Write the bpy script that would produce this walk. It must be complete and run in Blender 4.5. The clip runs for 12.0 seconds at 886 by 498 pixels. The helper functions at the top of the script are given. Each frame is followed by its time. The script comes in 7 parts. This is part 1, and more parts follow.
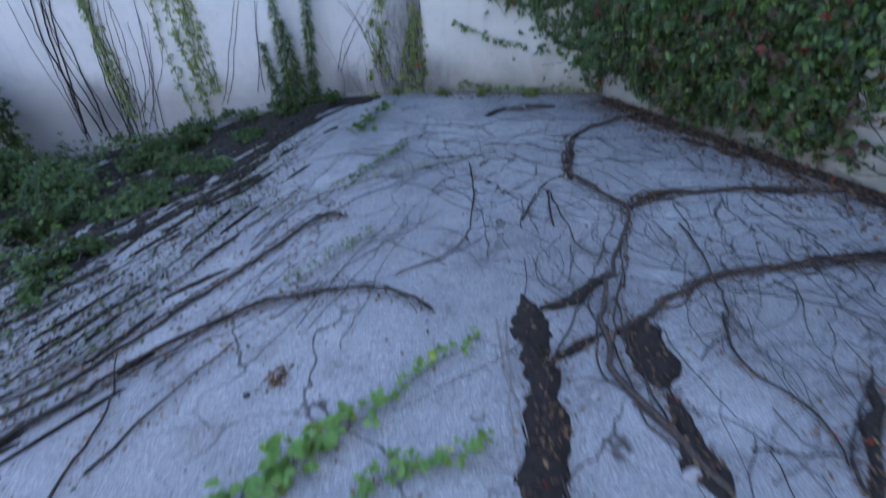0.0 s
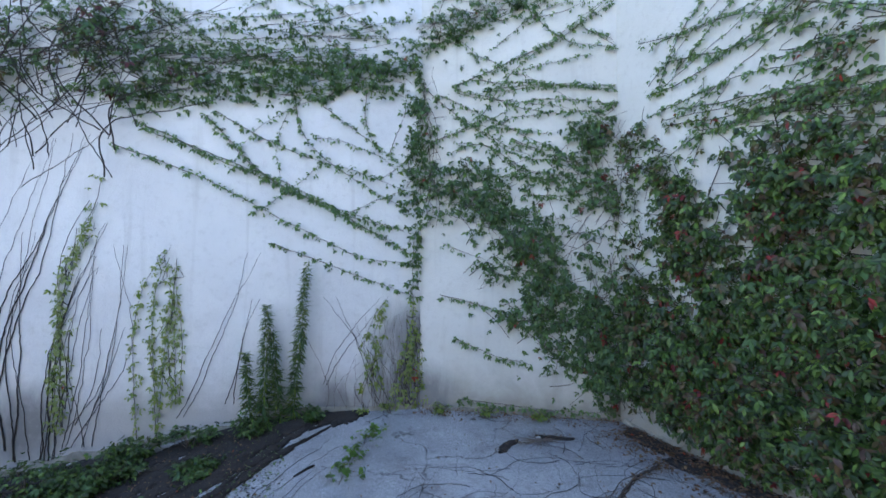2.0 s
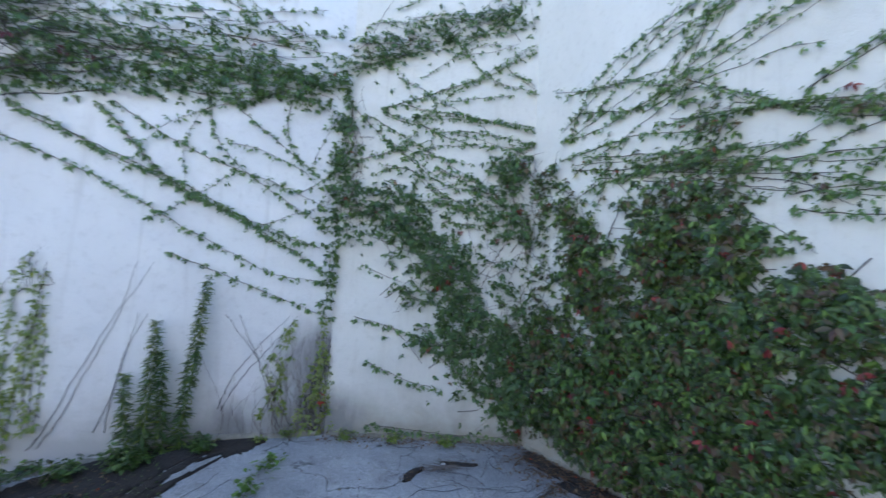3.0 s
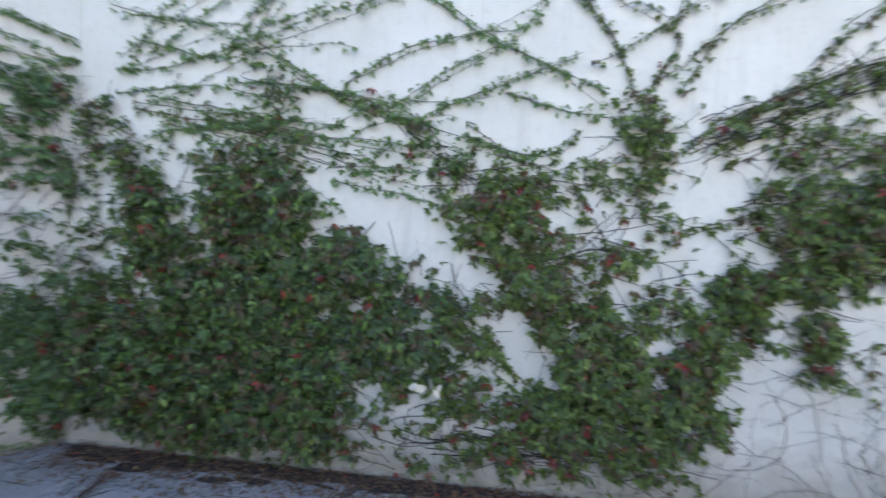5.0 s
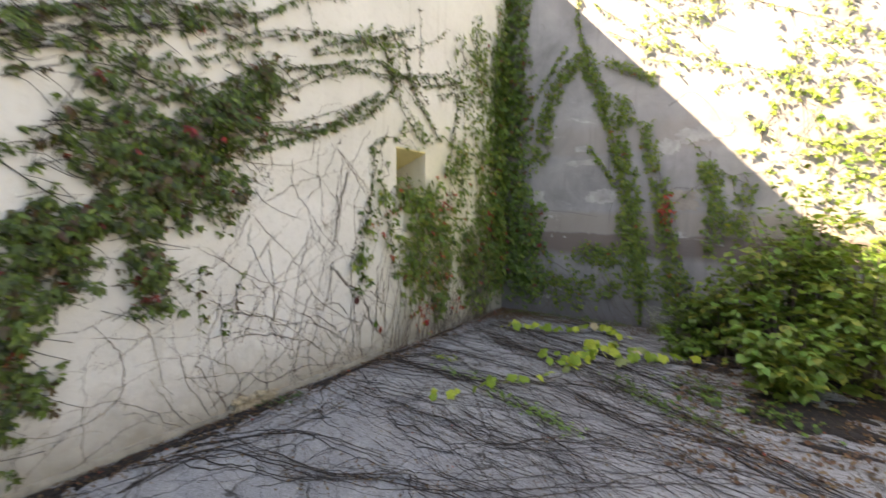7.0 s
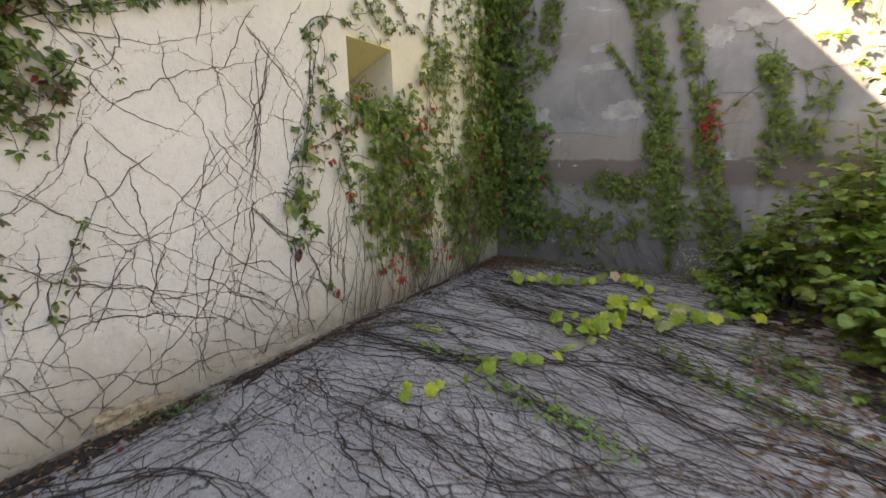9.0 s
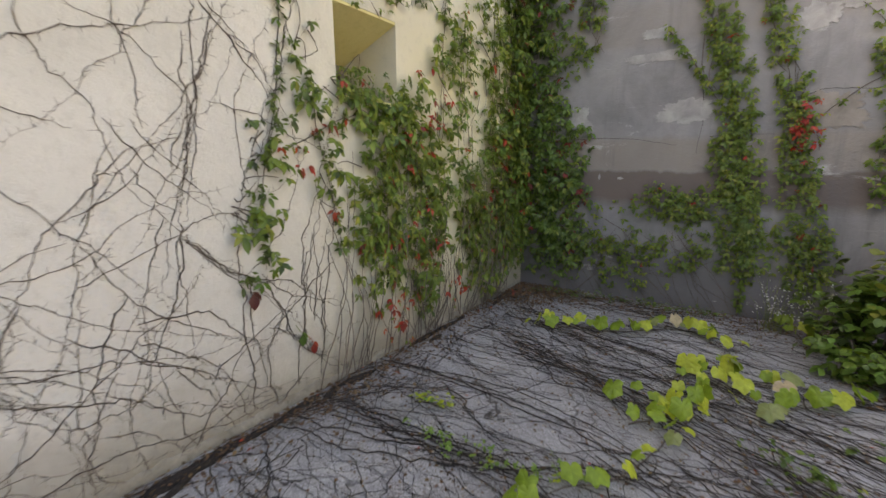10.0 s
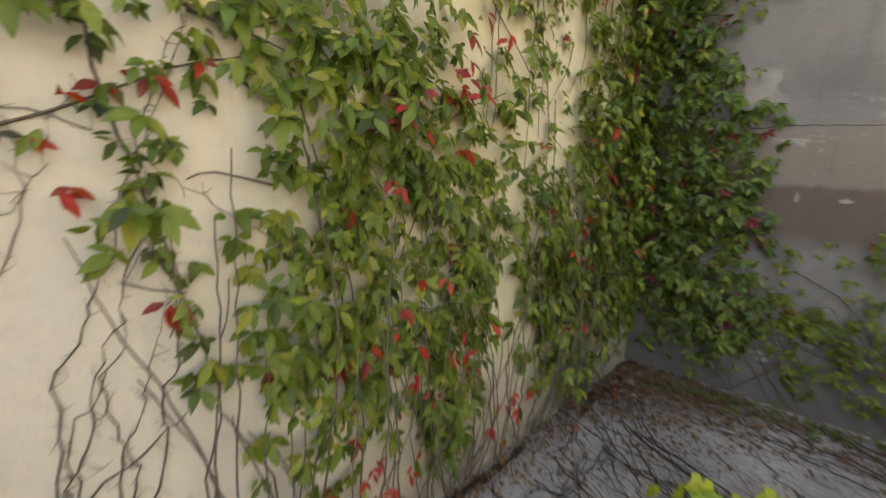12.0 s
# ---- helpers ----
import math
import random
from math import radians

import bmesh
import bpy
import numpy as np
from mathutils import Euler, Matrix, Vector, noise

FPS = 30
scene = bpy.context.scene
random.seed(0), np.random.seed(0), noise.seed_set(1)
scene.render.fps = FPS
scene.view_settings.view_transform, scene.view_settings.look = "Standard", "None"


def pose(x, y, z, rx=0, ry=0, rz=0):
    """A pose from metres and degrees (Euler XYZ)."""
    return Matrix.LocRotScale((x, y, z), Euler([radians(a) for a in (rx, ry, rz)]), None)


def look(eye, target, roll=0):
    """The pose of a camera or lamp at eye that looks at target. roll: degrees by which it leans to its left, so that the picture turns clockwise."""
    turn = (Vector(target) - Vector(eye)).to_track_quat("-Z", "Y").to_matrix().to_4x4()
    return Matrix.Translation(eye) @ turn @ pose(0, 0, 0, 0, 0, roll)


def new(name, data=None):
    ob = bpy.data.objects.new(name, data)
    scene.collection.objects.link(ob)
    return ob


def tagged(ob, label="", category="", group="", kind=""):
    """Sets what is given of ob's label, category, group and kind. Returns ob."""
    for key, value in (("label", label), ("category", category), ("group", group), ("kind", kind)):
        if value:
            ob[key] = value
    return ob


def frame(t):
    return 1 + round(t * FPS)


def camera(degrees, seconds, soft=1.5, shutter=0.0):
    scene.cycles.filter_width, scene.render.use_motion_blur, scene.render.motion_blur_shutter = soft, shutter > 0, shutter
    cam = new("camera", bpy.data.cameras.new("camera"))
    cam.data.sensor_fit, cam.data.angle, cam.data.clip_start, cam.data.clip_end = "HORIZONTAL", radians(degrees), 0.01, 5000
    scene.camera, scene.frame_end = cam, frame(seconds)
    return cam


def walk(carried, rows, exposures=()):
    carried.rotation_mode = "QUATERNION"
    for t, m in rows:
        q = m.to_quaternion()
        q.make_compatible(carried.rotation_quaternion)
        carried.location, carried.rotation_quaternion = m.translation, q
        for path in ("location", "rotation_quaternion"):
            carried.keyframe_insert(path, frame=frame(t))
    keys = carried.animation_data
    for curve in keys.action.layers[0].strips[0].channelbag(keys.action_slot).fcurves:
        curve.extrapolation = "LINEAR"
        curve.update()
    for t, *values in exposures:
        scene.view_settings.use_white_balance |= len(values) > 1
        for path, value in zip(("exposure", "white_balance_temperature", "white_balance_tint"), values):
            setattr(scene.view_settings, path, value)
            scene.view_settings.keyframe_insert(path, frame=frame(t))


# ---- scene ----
cam = camera(92.6, 12.0, 1.5, 0.4)
PATH = [
    (0, (0.284, 0.362, 1.286), (0.783, 1.957, 0.188), -3.0),
    (0.5, (0.296, 0.729, 1.389), (0.89, 2.498, 0.668), -1.8),
    (1, (0.334, 0.958, 1.51), (1.039, 2.782, 1.091), -1.0),
    (1.5, (0.323, 1.108, 1.601), (1.138, 2.93, 1.483), 0.9),
    (2, (0.259, 1.194, 1.653), (1.017, 3.044, 1.709), 0.2),
    (2.5, (0.237, 1.199, 1.689), (1.087, 3.004, 1.825), 2.0),
    (2.7, (0.259, 1.189, 1.705), (1.188, 2.954, 1.85), 3.1),
    (4.3, (0.264, 1.173, 1.838), (2.082, 2.002, 1.908), 1.2),
    (4.5, (0.303, 1.122, 1.782), (2.186, 1.792, 1.857), 2.1),
    (5, (0.363, 0.905, 1.805), (2.347, 1.155, 1.809), 2.3),
    (5.5, (0.323, 0.593, 1.807), (2.308, 0.353, 1.824), 3.0),
    (6, (0.264, 0.347, 1.827), (2.105, -0.433, 1.812), 1.4),
    (6.5, (0.258, 0.149, 1.771), (1.723, -1.212, 1.74), 1.9),
    (7, (0.233, -0.04, 1.7), (1.347, -1.694, 1.539), 0.5),
    (7.2, (0.268, -0.16, 1.649), (1.325, -1.841, 1.408), 0.5),
    (8.8, (0.761, -1.104, 1.469), (1.799, -2.775, 1.109), -1.3),
    (9, (0.879, -1.225, 1.467), (1.94, -2.87, 1.053), -1.2),
    (9.2, (1.025, -1.37, 1.475), (2.103, -3.008, 1.082), -1.3),
    (9.5, (1.181, -1.654, 1.483), (2.328, -3.256, 1.141), -1.5),
    (10, (1.446, -2.065, 1.482), (2.556, -3.685, 1.101), -0.3),
    (10.5, (1.684, -2.489, 1.491), (2.764, -4.138, 1.153), -0.0),
    (11, (1.923, -2.899, 1.441), (3.165, -4.431, 1.109), -0.5),
    (11.5, (2.105, -3.287, 1.487), (3.407, -4.736, 1.033), 1.6),
    (11.6, (2.166, -3.366, 1.485), (3.46, -4.822, 1.033), 1.5),
    (12, (2.395, -3.72, 1.544), (3.789, -5.1, 1.154), 0.3),
]
walk(cam, [(t, look(eye, target, roll)) for t, eye, target, roll in PATH],
     [(0, 2.67, 6000, 15), (1.5, 2.75, 6100, 12), (2.5, 2.75, 6200, 11), (4.5, 2.8, 6450, 14), (5.5, 3.07, 7450, 15), (6.5, 2.9, 8900, 17),
      (7.2, 2.75, 9700, 17), (8.8, 2.7, 10100, 19), (10.5, 2.8, 10600, 19), (12, 2.95, 12800, 20)])

# ---- world, sun ----
TO_SUN = Vector((1.0, 0.8, 1.1)).normalized()
world = bpy.data.worlds.new("world")
scene.world = world
world.use_nodes = True
wn = world.node_tree
sky = wn.nodes.new("ShaderNodeTexSky")
sky.sky_type = "NISHITA"
sky.sun_disc = False
sky.sun_elevation = math.asin(TO_SUN.z)
sky.sun_rotation = math.atan2(TO_SUN.x, TO_SUN.y)
wn.links.new(sky.outputs[0], wn.nodes["Background"].inputs[0])
wn.nodes["Background"].inputs[1].default_value = 0.12
sun = new("sun", bpy.data.lights.new("sun", "SUN"))
sun.data.energy, sun.data.angle, sun.data.color = 5.0, radians(0.5), (1.0, 0.93, 0.82)
sun.matrix_world = look(TO_SUN * 40, (0, 0, 0))


# ---- materials ----
def nodes_of(name):
    m = bpy.data.materials.new(name)
    m.use_nodes = True
    nt = m.node_tree
    return m, nt, nt.nodes["Principled BSDF"]


def put(nt, kind, links=(), **values):
    n = nt.nodes.new(kind)
    for k, v in values.items():
        n.inputs[k.replace("_", " ")].default_value = v
    for key, src in links:
        nt.links.new(src, n.inputs[key])
    return n


def coords(nt, scale=(1, 1, 1)):
    geo = nt.nodes.new("ShaderNodeNewGeometry")
    mp = put(nt, "ShaderNodeMapping", [("Vector", geo.outputs["Position"])])
    mp.inputs["Scale"].default_value = scale
    return mp.outputs[0]


def noise_tex(nt, vec, scale, detail=6.0, rough=0.6, distort=0.0):
    n = put(nt, "ShaderNodeTexNoise", [("Vector", vec)], Scale=scale, Detail=detail, Roughness=rough, Distortion=distort)
    return n.outputs["Fac"]


def ramp(nt, fac, stops):
    r = put(nt, "ShaderNodeValToRGB", [("Fac", fac)])
    e = r.color_ramp.elements
    while len(e) < len(stops):
        e.new(0.5)
    for el, (p, c) in zip(e, stops):
        el.position = p
        el.color = (*c, 1) if len(c) == 3 else c
    return r.outputs[0]


def blend(nt, fac, a, b, mode="MIX"):
    n = nt.nodes.new("ShaderNodeMix")
    n.data_type, n.blend_type = "RGBA", mode
    for sock, v in ((n.inputs[0], fac), (n.inputs[6], a), (n.inputs[7], b)):
        if isinstance(v, (int, float)):
            sock.default_value = v
        elif isinstance(v, tuple):
            sock.default_value = (*v, 1)
        else:
            nt.links.new(v, sock)
    return n.outputs[2]


def bump(nt, bsdf, height, strength, distance):
    b = put(nt, "ShaderNodeBump", [("Height", height)], Strength=strength, Distance=distance)
    nt.links.new(b.outputs[0], bsdf.inputs["Normal"])


def plaster(name, light, stain, dirt, damp=None, spots=(), ochre_tint=None):
    """Painted render: faint trowel marks, large damp clouds, thin rain streaks."""
    m, nt, b = nodes_of(name)
    v = coords(nt)
    big = noise_tex(nt, v, 0.9, 8, 0.62, 0.4)
    col = blend(nt, ramp(nt, big, [(0.36, (0, 0, 0)), (0.72, (1, 1, 1))]), light, stain)
    streak = noise_tex(nt, coords(nt, (7, 7, 0.5)), 1.0, 6, 0.6, 0.2)
    col = blend(nt, ramp(nt, streak, [(0.56, (0, 0, 0)), (0.8, (0.5, 0.5, 0.5))]), col, dirt)
    sep = put(nt, "ShaderNodeSeparateXYZ", [(0, v)])
    cloud = noise_tex(nt, v, 3.0, 8, 0.65, 0.3)
    if ochre_tint:
        # ochre tint towards the wall's far end, ragged by noise, fading with height
        y = put(nt, "ShaderNodeMath", [(0, sep.outputs[1]), (1, cloud)])
        y.operation = "ADD"
        low = put(nt, "ShaderNodeMapRange", [("Value", sep.outputs[2])], From_Min=3.3, From_Max=2.3)
        along = put(nt, "ShaderNodeMapRange", [("Value", y.outputs[0])], From_Min=-2.9, From_Max=-4.6)
        both = put(nt, "ShaderNodeMath", [(0, low.outputs[0]), (1, along.outputs[0])])
        both.operation = "MULTIPLY"
        col = blend(nt, ramp(nt, both.outputs[0], [(0, (0, 0, 0)), (1, (0.55, 0.55, 0.55))]), col, ochre_tint)
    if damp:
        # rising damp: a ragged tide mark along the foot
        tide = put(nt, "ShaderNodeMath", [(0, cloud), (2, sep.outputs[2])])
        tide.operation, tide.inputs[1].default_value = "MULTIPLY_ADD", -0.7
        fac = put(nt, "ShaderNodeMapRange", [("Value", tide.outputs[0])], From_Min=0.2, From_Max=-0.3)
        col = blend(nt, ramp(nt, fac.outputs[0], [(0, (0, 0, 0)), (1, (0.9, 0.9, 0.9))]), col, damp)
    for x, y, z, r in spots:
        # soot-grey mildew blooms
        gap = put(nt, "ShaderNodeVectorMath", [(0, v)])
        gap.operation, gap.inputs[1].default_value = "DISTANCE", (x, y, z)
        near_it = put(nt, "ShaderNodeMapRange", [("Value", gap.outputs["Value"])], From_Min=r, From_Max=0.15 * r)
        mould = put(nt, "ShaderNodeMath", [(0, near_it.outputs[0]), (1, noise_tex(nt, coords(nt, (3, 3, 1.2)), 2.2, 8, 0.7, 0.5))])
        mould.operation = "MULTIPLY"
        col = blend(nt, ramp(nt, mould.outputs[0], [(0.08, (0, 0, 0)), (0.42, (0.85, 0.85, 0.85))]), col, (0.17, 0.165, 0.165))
    fine = noise_tex(nt, v, 14, 8, 0.7)
    col = blend(nt, ramp(nt, fine, [(0.52, (0, 0, 0)), (0.8, (0.42, 0.42, 0.42))]), col, dirt)
    nt.links.new(col, b.inputs["Base Color"])
    b.inputs["Roughness"].default_value = 0.9
    h = blend(nt, 0.35, noise_tex(nt, v, 5, 8, 0.6), noise_tex(nt, v, 60, 5, 0.7))
    bump(nt, b, h, 0.5, 0.025)
    return m


def concrete(name):
    """Grey rendered wall with level brownish lifts, pale lime bloom and dark runs."""
    m, nt, b = nodes_of(name)
    v = coords(nt)
    big = noise_tex(nt, v, 1.3, 9, 0.65, 0.6)
    col = ramp(nt, big, [(0.3, (0.17, 0.165, 0.17)), (0.5, (0.25, 0.245, 0.25)), (0.72, (0.34, 0.33, 0.33))])
    sep = put(nt, "ShaderNodeSeparateXYZ", [(0, v)])
    sway = put(nt, "ShaderNodeMath", [(0, noise_tex(nt, coords(nt, (1, 1, 0.3)), 3.0, 10, 0.7, 0.3)), (2, sep.outputs[2])])
    sway.operation, sway.inputs[1].default_value = "MULTIPLY_ADD", 0.16
    lift = put(nt, "ShaderNodeMapRange", [("Value", sway.outputs[0])], From_Min=0.08, From_Max=4.08)
    band = ramp(nt, lift.outputs[0], [(0.0, (0, 0, 0)), (0.255, (0, 0, 0)), (0.285, (0.9, 0.9, 0.9)), (0.352, (0.9, 0.9, 0.9)), (0.36, (0, 0, 0))])
    col = blend(nt, band, col, (0.14, 0.108, 0.094))
    band = ramp(nt, lift.outputs[0], [(0.352, (0, 0, 0)), (0.362, (0.7, 0.7, 0.7)), (0.43, (0.7, 0.7, 0.7)), (0.45, (0, 0, 0))])
    col = blend(nt, band, col, (0.26, 0.225, 0.195))
    band = ramp(nt, lift.outputs[0], [(0.66, (0, 0, 0)), (0.68, (0.45, 0.45, 0.45)), (0.76, (0.45, 0.45, 0.45)), (0.8, (0, 0, 0))])
    col = blend(nt, band, col, (0.24, 0.21, 0.19))
    band = ramp(nt, lift.outputs[0], [(0.0, (0.85, 0.85, 0.85)), (0.07, (0.6, 0.6, 0.6)), (0.19, (0, 0, 0))])
    col = blend(nt, band, col, (0.105, 0.1, 0.1))
    run = noise_tex(nt, coords(nt, (6, 6, 0.6)), 1.0, 5, 0.65)
    col = blend(nt, ramp(nt, run, [(0.55, (0, 0, 0)), (0.78, (0.55, 0.55, 0.55))]), col, (0.13, 0.125, 0.13))
    bloom = noise_tex(nt, coords(nt, (1.0, 1.0, 3.0)), 1.4, 8, 0.7, 0.8)
    col = blend(nt, ramp(nt, bloom, [(0.63, (0, 0, 0)), (0.69, (0.7, 0.7, 0.7))]), col, (0.5, 0.49, 0.48))
    nt.links.new(col, b.inputs["Base Color"])
    b.inputs["Roughness"].default_value = 0.92
    bump(nt, b, blend(nt, 0.5, big, noise_tex(nt, v, 30, 8, 0.7)), 0.5, 0.03)
    return m


def asphalt(name):
    """Old weathered asphalt: fine stone grain, pale worn clouds, hair cracks filled with dirt."""
    m, nt, b = nodes_of(name)
    v = coords(nt)
    big = noise_tex(nt, v, 0.8, 8, 0.6, 0.5)
    col = ramp(nt, big, [(0.28, (0.235, 0.235, 0.245)), (0.5, (0.34, 0.34, 0.35)), (0.75, (0.45, 0.45, 0.455))])
    grain = noise_tex(nt, v, 130, 3, 0.8)
    col = blend(nt, 0.85, col, ramp(nt, grain, [(0.36, (0.35, 0.35, 0.35)), (0.64, (1.35, 1.35, 1.35))]), "MULTIPLY")
    speck = noise_tex(nt, v, 38, 4, 0.75)
    col = blend(nt, 0.4, col, ramp(nt, speck, [(0.38, (0.6, 0.6, 0.6)), (0.62, (1.2, 1.2, 1.2))]), "MULTIPLY")
    worn = noise_tex(nt, v, 3.2, 9, 0.7, 0.3)
    col = blend(nt, ramp(nt, worn, [(0.55, (0, 0, 0)), (0.75, (0.5, 0.5, 0.5))]), col, (0.54, 0.54, 0.54))
    warp = put(nt, "ShaderNodeTexNoise", [("Vector", v)], Scale=1.6, Detail=5.0)
    add = put(nt, "ShaderNodeVectorMath", [(0, v), (1, warp.outputs["Color"])])
    cell = put(nt, "ShaderNodeTexVoronoi", [("Vector", add.outputs[0])], Scale=1.05)
    cell.feature = "DISTANCE_TO_EDGE"
    crack = ramp(nt, cell.outputs["Distance"], [(0.0, (1, 1, 1)), (0.005, (0.8, 0.8, 0.8)), (0.011, (0, 0, 0))])
    part_of = ramp(nt, noise_tex(nt, v, 0.9, 3), [(0.42, (0, 0, 0)), (0.55, (1, 1, 1))])
    crack = blend(nt, 1.0, crack, part_of, "MULTIPLY")
    col = blend(nt, crack, col, (0.05, 0.045, 0.04))
    dirt = noise_tex(nt, v, 3.6, 12, 0.78, 0.4)
    col = blend(nt, ramp(nt, dirt, [(0.52, (0, 0, 0)), (0.64, (0.55, 0.55, 0.55))]), col, (0.12, 0.11, 0.105))
    nt.links.new(col, b.inputs["Base Color"])
    b.inputs["Roughness"].default_value = 0.85
    h = blend(nt, crack, blend(nt, 0.5, grain, big), (0, 0, 0))
    bump(nt, b, h, 0.6, 0.012)
    return m


def rough(name, dark, light, scale=8.0, stretch=(1, 1, 1), depth=0.01, gloss=0.9):
    m, nt, b = nodes_of(name)
    v = coords(nt, stretch)
    n = noise_tex(nt, v, scale, 8, 0.7, 0.3)
    col = ramp(nt, n, [(0.3, dark), (0.7, light)])
    info = nt.nodes.new("ShaderNodeObjectInfo")
    col = blend(nt, 0.35, col, ramp(nt, info.outputs["Random"], [(0, (0.6, 0.6, 0.6)), (1, (1.25, 1.25, 1.25))]), "MULTIPLY")
    nt.links.new(col, b.inputs["Base Color"])
    b.inputs["Roughness"].default_value = gloss
    bump(nt, b, noise_tex(nt, v, scale * 3, 6, 0.7), 0.6, depth)
    return m


def leafy(name, colours, through_light=0.25, gloss=0.42):
    """Leaf blades: one tint a blade, blotched, a little light coming through."""
    m, nt, b = nodes_of(name)
    geo = nt.nodes.new("ShaderNodeNewGeometry")
    k = len(colours)
    col = ramp(nt, geo.outputs["Random Per Island"], [(i / max(1, k - 1), c) for i, c in enumerate(colours)])
    n = noise_tex(nt, coords(nt), 35, 5, 0.6)
    col = blend(nt, 0.6, col, ramp(nt, n, [(0.3, (0.6, 0.6, 0.6)), (0.7, (1.3, 1.3, 1.2))]), "MULTIPLY")
    nt.links.new(col, b.inputs["Base Color"])
    b.inputs["Roughness"].default_value = gloss
    b.inputs["Specular IOR Level"].default_value = 0.4
    tr = put(nt, "ShaderNodeBsdfTranslucent", [("Color", blend(nt, 0.35, col, (0.4, 0.46, 0.04), "MIX"))])
    mix = put(nt, "ShaderNodeMixShader", [(1, b.outputs[0]), (2, tr.outputs[0])])
    mix.inputs[0].default_value = through_light
    nt.links.new(mix.outputs[0], nt.nodes["Material Output"].inputs["Surface"])
    return m


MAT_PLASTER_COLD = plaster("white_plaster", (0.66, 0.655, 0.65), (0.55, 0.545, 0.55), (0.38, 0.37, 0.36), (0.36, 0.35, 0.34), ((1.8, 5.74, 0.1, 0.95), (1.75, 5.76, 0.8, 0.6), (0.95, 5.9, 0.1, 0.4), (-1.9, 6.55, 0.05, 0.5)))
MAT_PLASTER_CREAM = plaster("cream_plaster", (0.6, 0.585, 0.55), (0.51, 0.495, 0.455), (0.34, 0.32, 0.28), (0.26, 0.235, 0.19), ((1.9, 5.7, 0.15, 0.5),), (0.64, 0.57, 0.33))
MAT_PLINTH = rough("damp_mortar", (0.13, 0.115, 0.09), (0.34, 0.31, 0.255), 4, (1, 1, 1), 0.012)
MAT_CONCRETE = concrete("grey_render")
MAT_BLOOM = rough("pale_render", (0.24, 0.235, 0.235), (0.42, 0.41, 0.4), 7, (1, 1, 1), 0.006)
MAT_BEIGE = rough("beige_render", (0.2, 0.175, 0.155), (0.34, 0.305, 0.275), 6, (1, 1, 1), 0.008)
MAT_ASPHALT = asphalt("old_asphalt")
MAT_SOIL = rough("dark_soil", (0.008, 0.0065, 0.006), (0.042, 0.033, 0.028), 34, (1, 1, 1), 0.02, 1.0)
MAT_PIPE = rough("pale_pipe", (0.4, 0.41, 0.42), (0.55, 0.56, 0.57), 9, (1, 1, 1), 0.001, 0.5)
MAT_STONE = rough("tan_stone", (0.15, 0.12, 0.08), (0.48, 0.4, 0.28), 16, (1, 1, 1), 0.01)
MAT_BARK = rough("dry_stem", (0.06, 0.047, 0.041), (0.175, 0.142, 0.12), 60, (1, 1, 1), 0.002)
MAT_STEM_DARK = rough("dark_stem", (0.013, 0.011, 0.0105), (0.055, 0.043, 0.038), 60, (1, 1, 1), 0.002)
MAT_RUNNER = rough("runner_bark", (0.028, 0.021, 0.018), (0.09, 0.066, 0.054), 60, (1, 1, 1), 0.002)
MAT_PALE_STEM = rough("pale_stem", (0.16, 0.14, 0.13), (0.34, 0.31, 0.29), 60, (1, 1, 1), 0.002)
MAT_LITTER = leafy("dead_leaf", [(0.06, 0.035, 0.025), (0.16, 0.08, 0.05), (0.1, 0.06, 0.04), (0.24, 0.15, 0.08)], 0.1, 0.8)
MAT_DRYLEAF = leafy("bleached_leaf", [(0.45, 0.38, 0.29), (0.6, 0.54, 0.45), (0.36, 0.27, 0.19)], 0.1, 0.8)
MAT_TAN = leafy("tan_leaf", [(0.4, 0.3, 0.18), (0.5, 0.4, 0.26), (0.32, 0.22, 0.12)], 0.15, 0.8)
MAT_GREEN = leafy("creeper_green", [(0.018, 0.042, 0.01), (0.05, 0.105, 0.02), (0.09, 0.18, 0.03), (0.055, 0.11, 0.024), (0.17, 0.26, 0.045)])
MAT_BLUEGREEN = leafy("shaded_green", [(0.014, 0.036, 0.014), (0.04, 0.09, 0.03), (0.085, 0.165, 0.055), (0.035, 0.08, 0.03), (0.12, 0.19, 0.06)])
MAT_SHOOT = leafy("shoot_green", [(0.05, 0.1, 0.04), (0.09, 0.17, 0.06), (0.13, 0.23, 0.09), (0.07, 0.13, 0.05), (0.18, 0.26, 0.1)], 0.3)
MAT_OLIVE = leafy("olive_green", [(0.04, 0.08, 0.016), (0.13, 0.2, 0.034), (0.085, 0.16, 0.028), (0.18, 0.25, 0.045), (0.26, 0.27, 0.055)], 0.34)
# deep leaf green; its near-black and bright tints imitate shade among the leaves
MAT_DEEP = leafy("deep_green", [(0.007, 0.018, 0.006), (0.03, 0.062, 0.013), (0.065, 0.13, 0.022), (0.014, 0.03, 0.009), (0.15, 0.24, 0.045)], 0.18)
MAT_MIDGREEN = leafy("mid_green", [(0.011, 0.025, 0.006), (0.048, 0.085, 0.014), (0.092, 0.152, 0.026), (0.03, 0.055, 0.012), (0.165, 0.23, 0.045)], 0.22)
MAT_BRONZE = leafy("bronze_leaf", [(0.05, 0.045, 0.015), (0.1, 0.06, 0.025), (0.06, 0.025, 0.02), (0.08, 0.1, 0.02)], 0.15)
MAT_FLOWER = leafy("white_petal", [(0.7, 0.7, 0.66), (0.8, 0.8, 0.78)], 0.2, 0.7)
MAT_LIME = leafy("fresh_green", [(0.11, 0.24, 0.05), (0.16, 0.31, 0.07), (0.2, 0.33, 0.08)], 0.35)
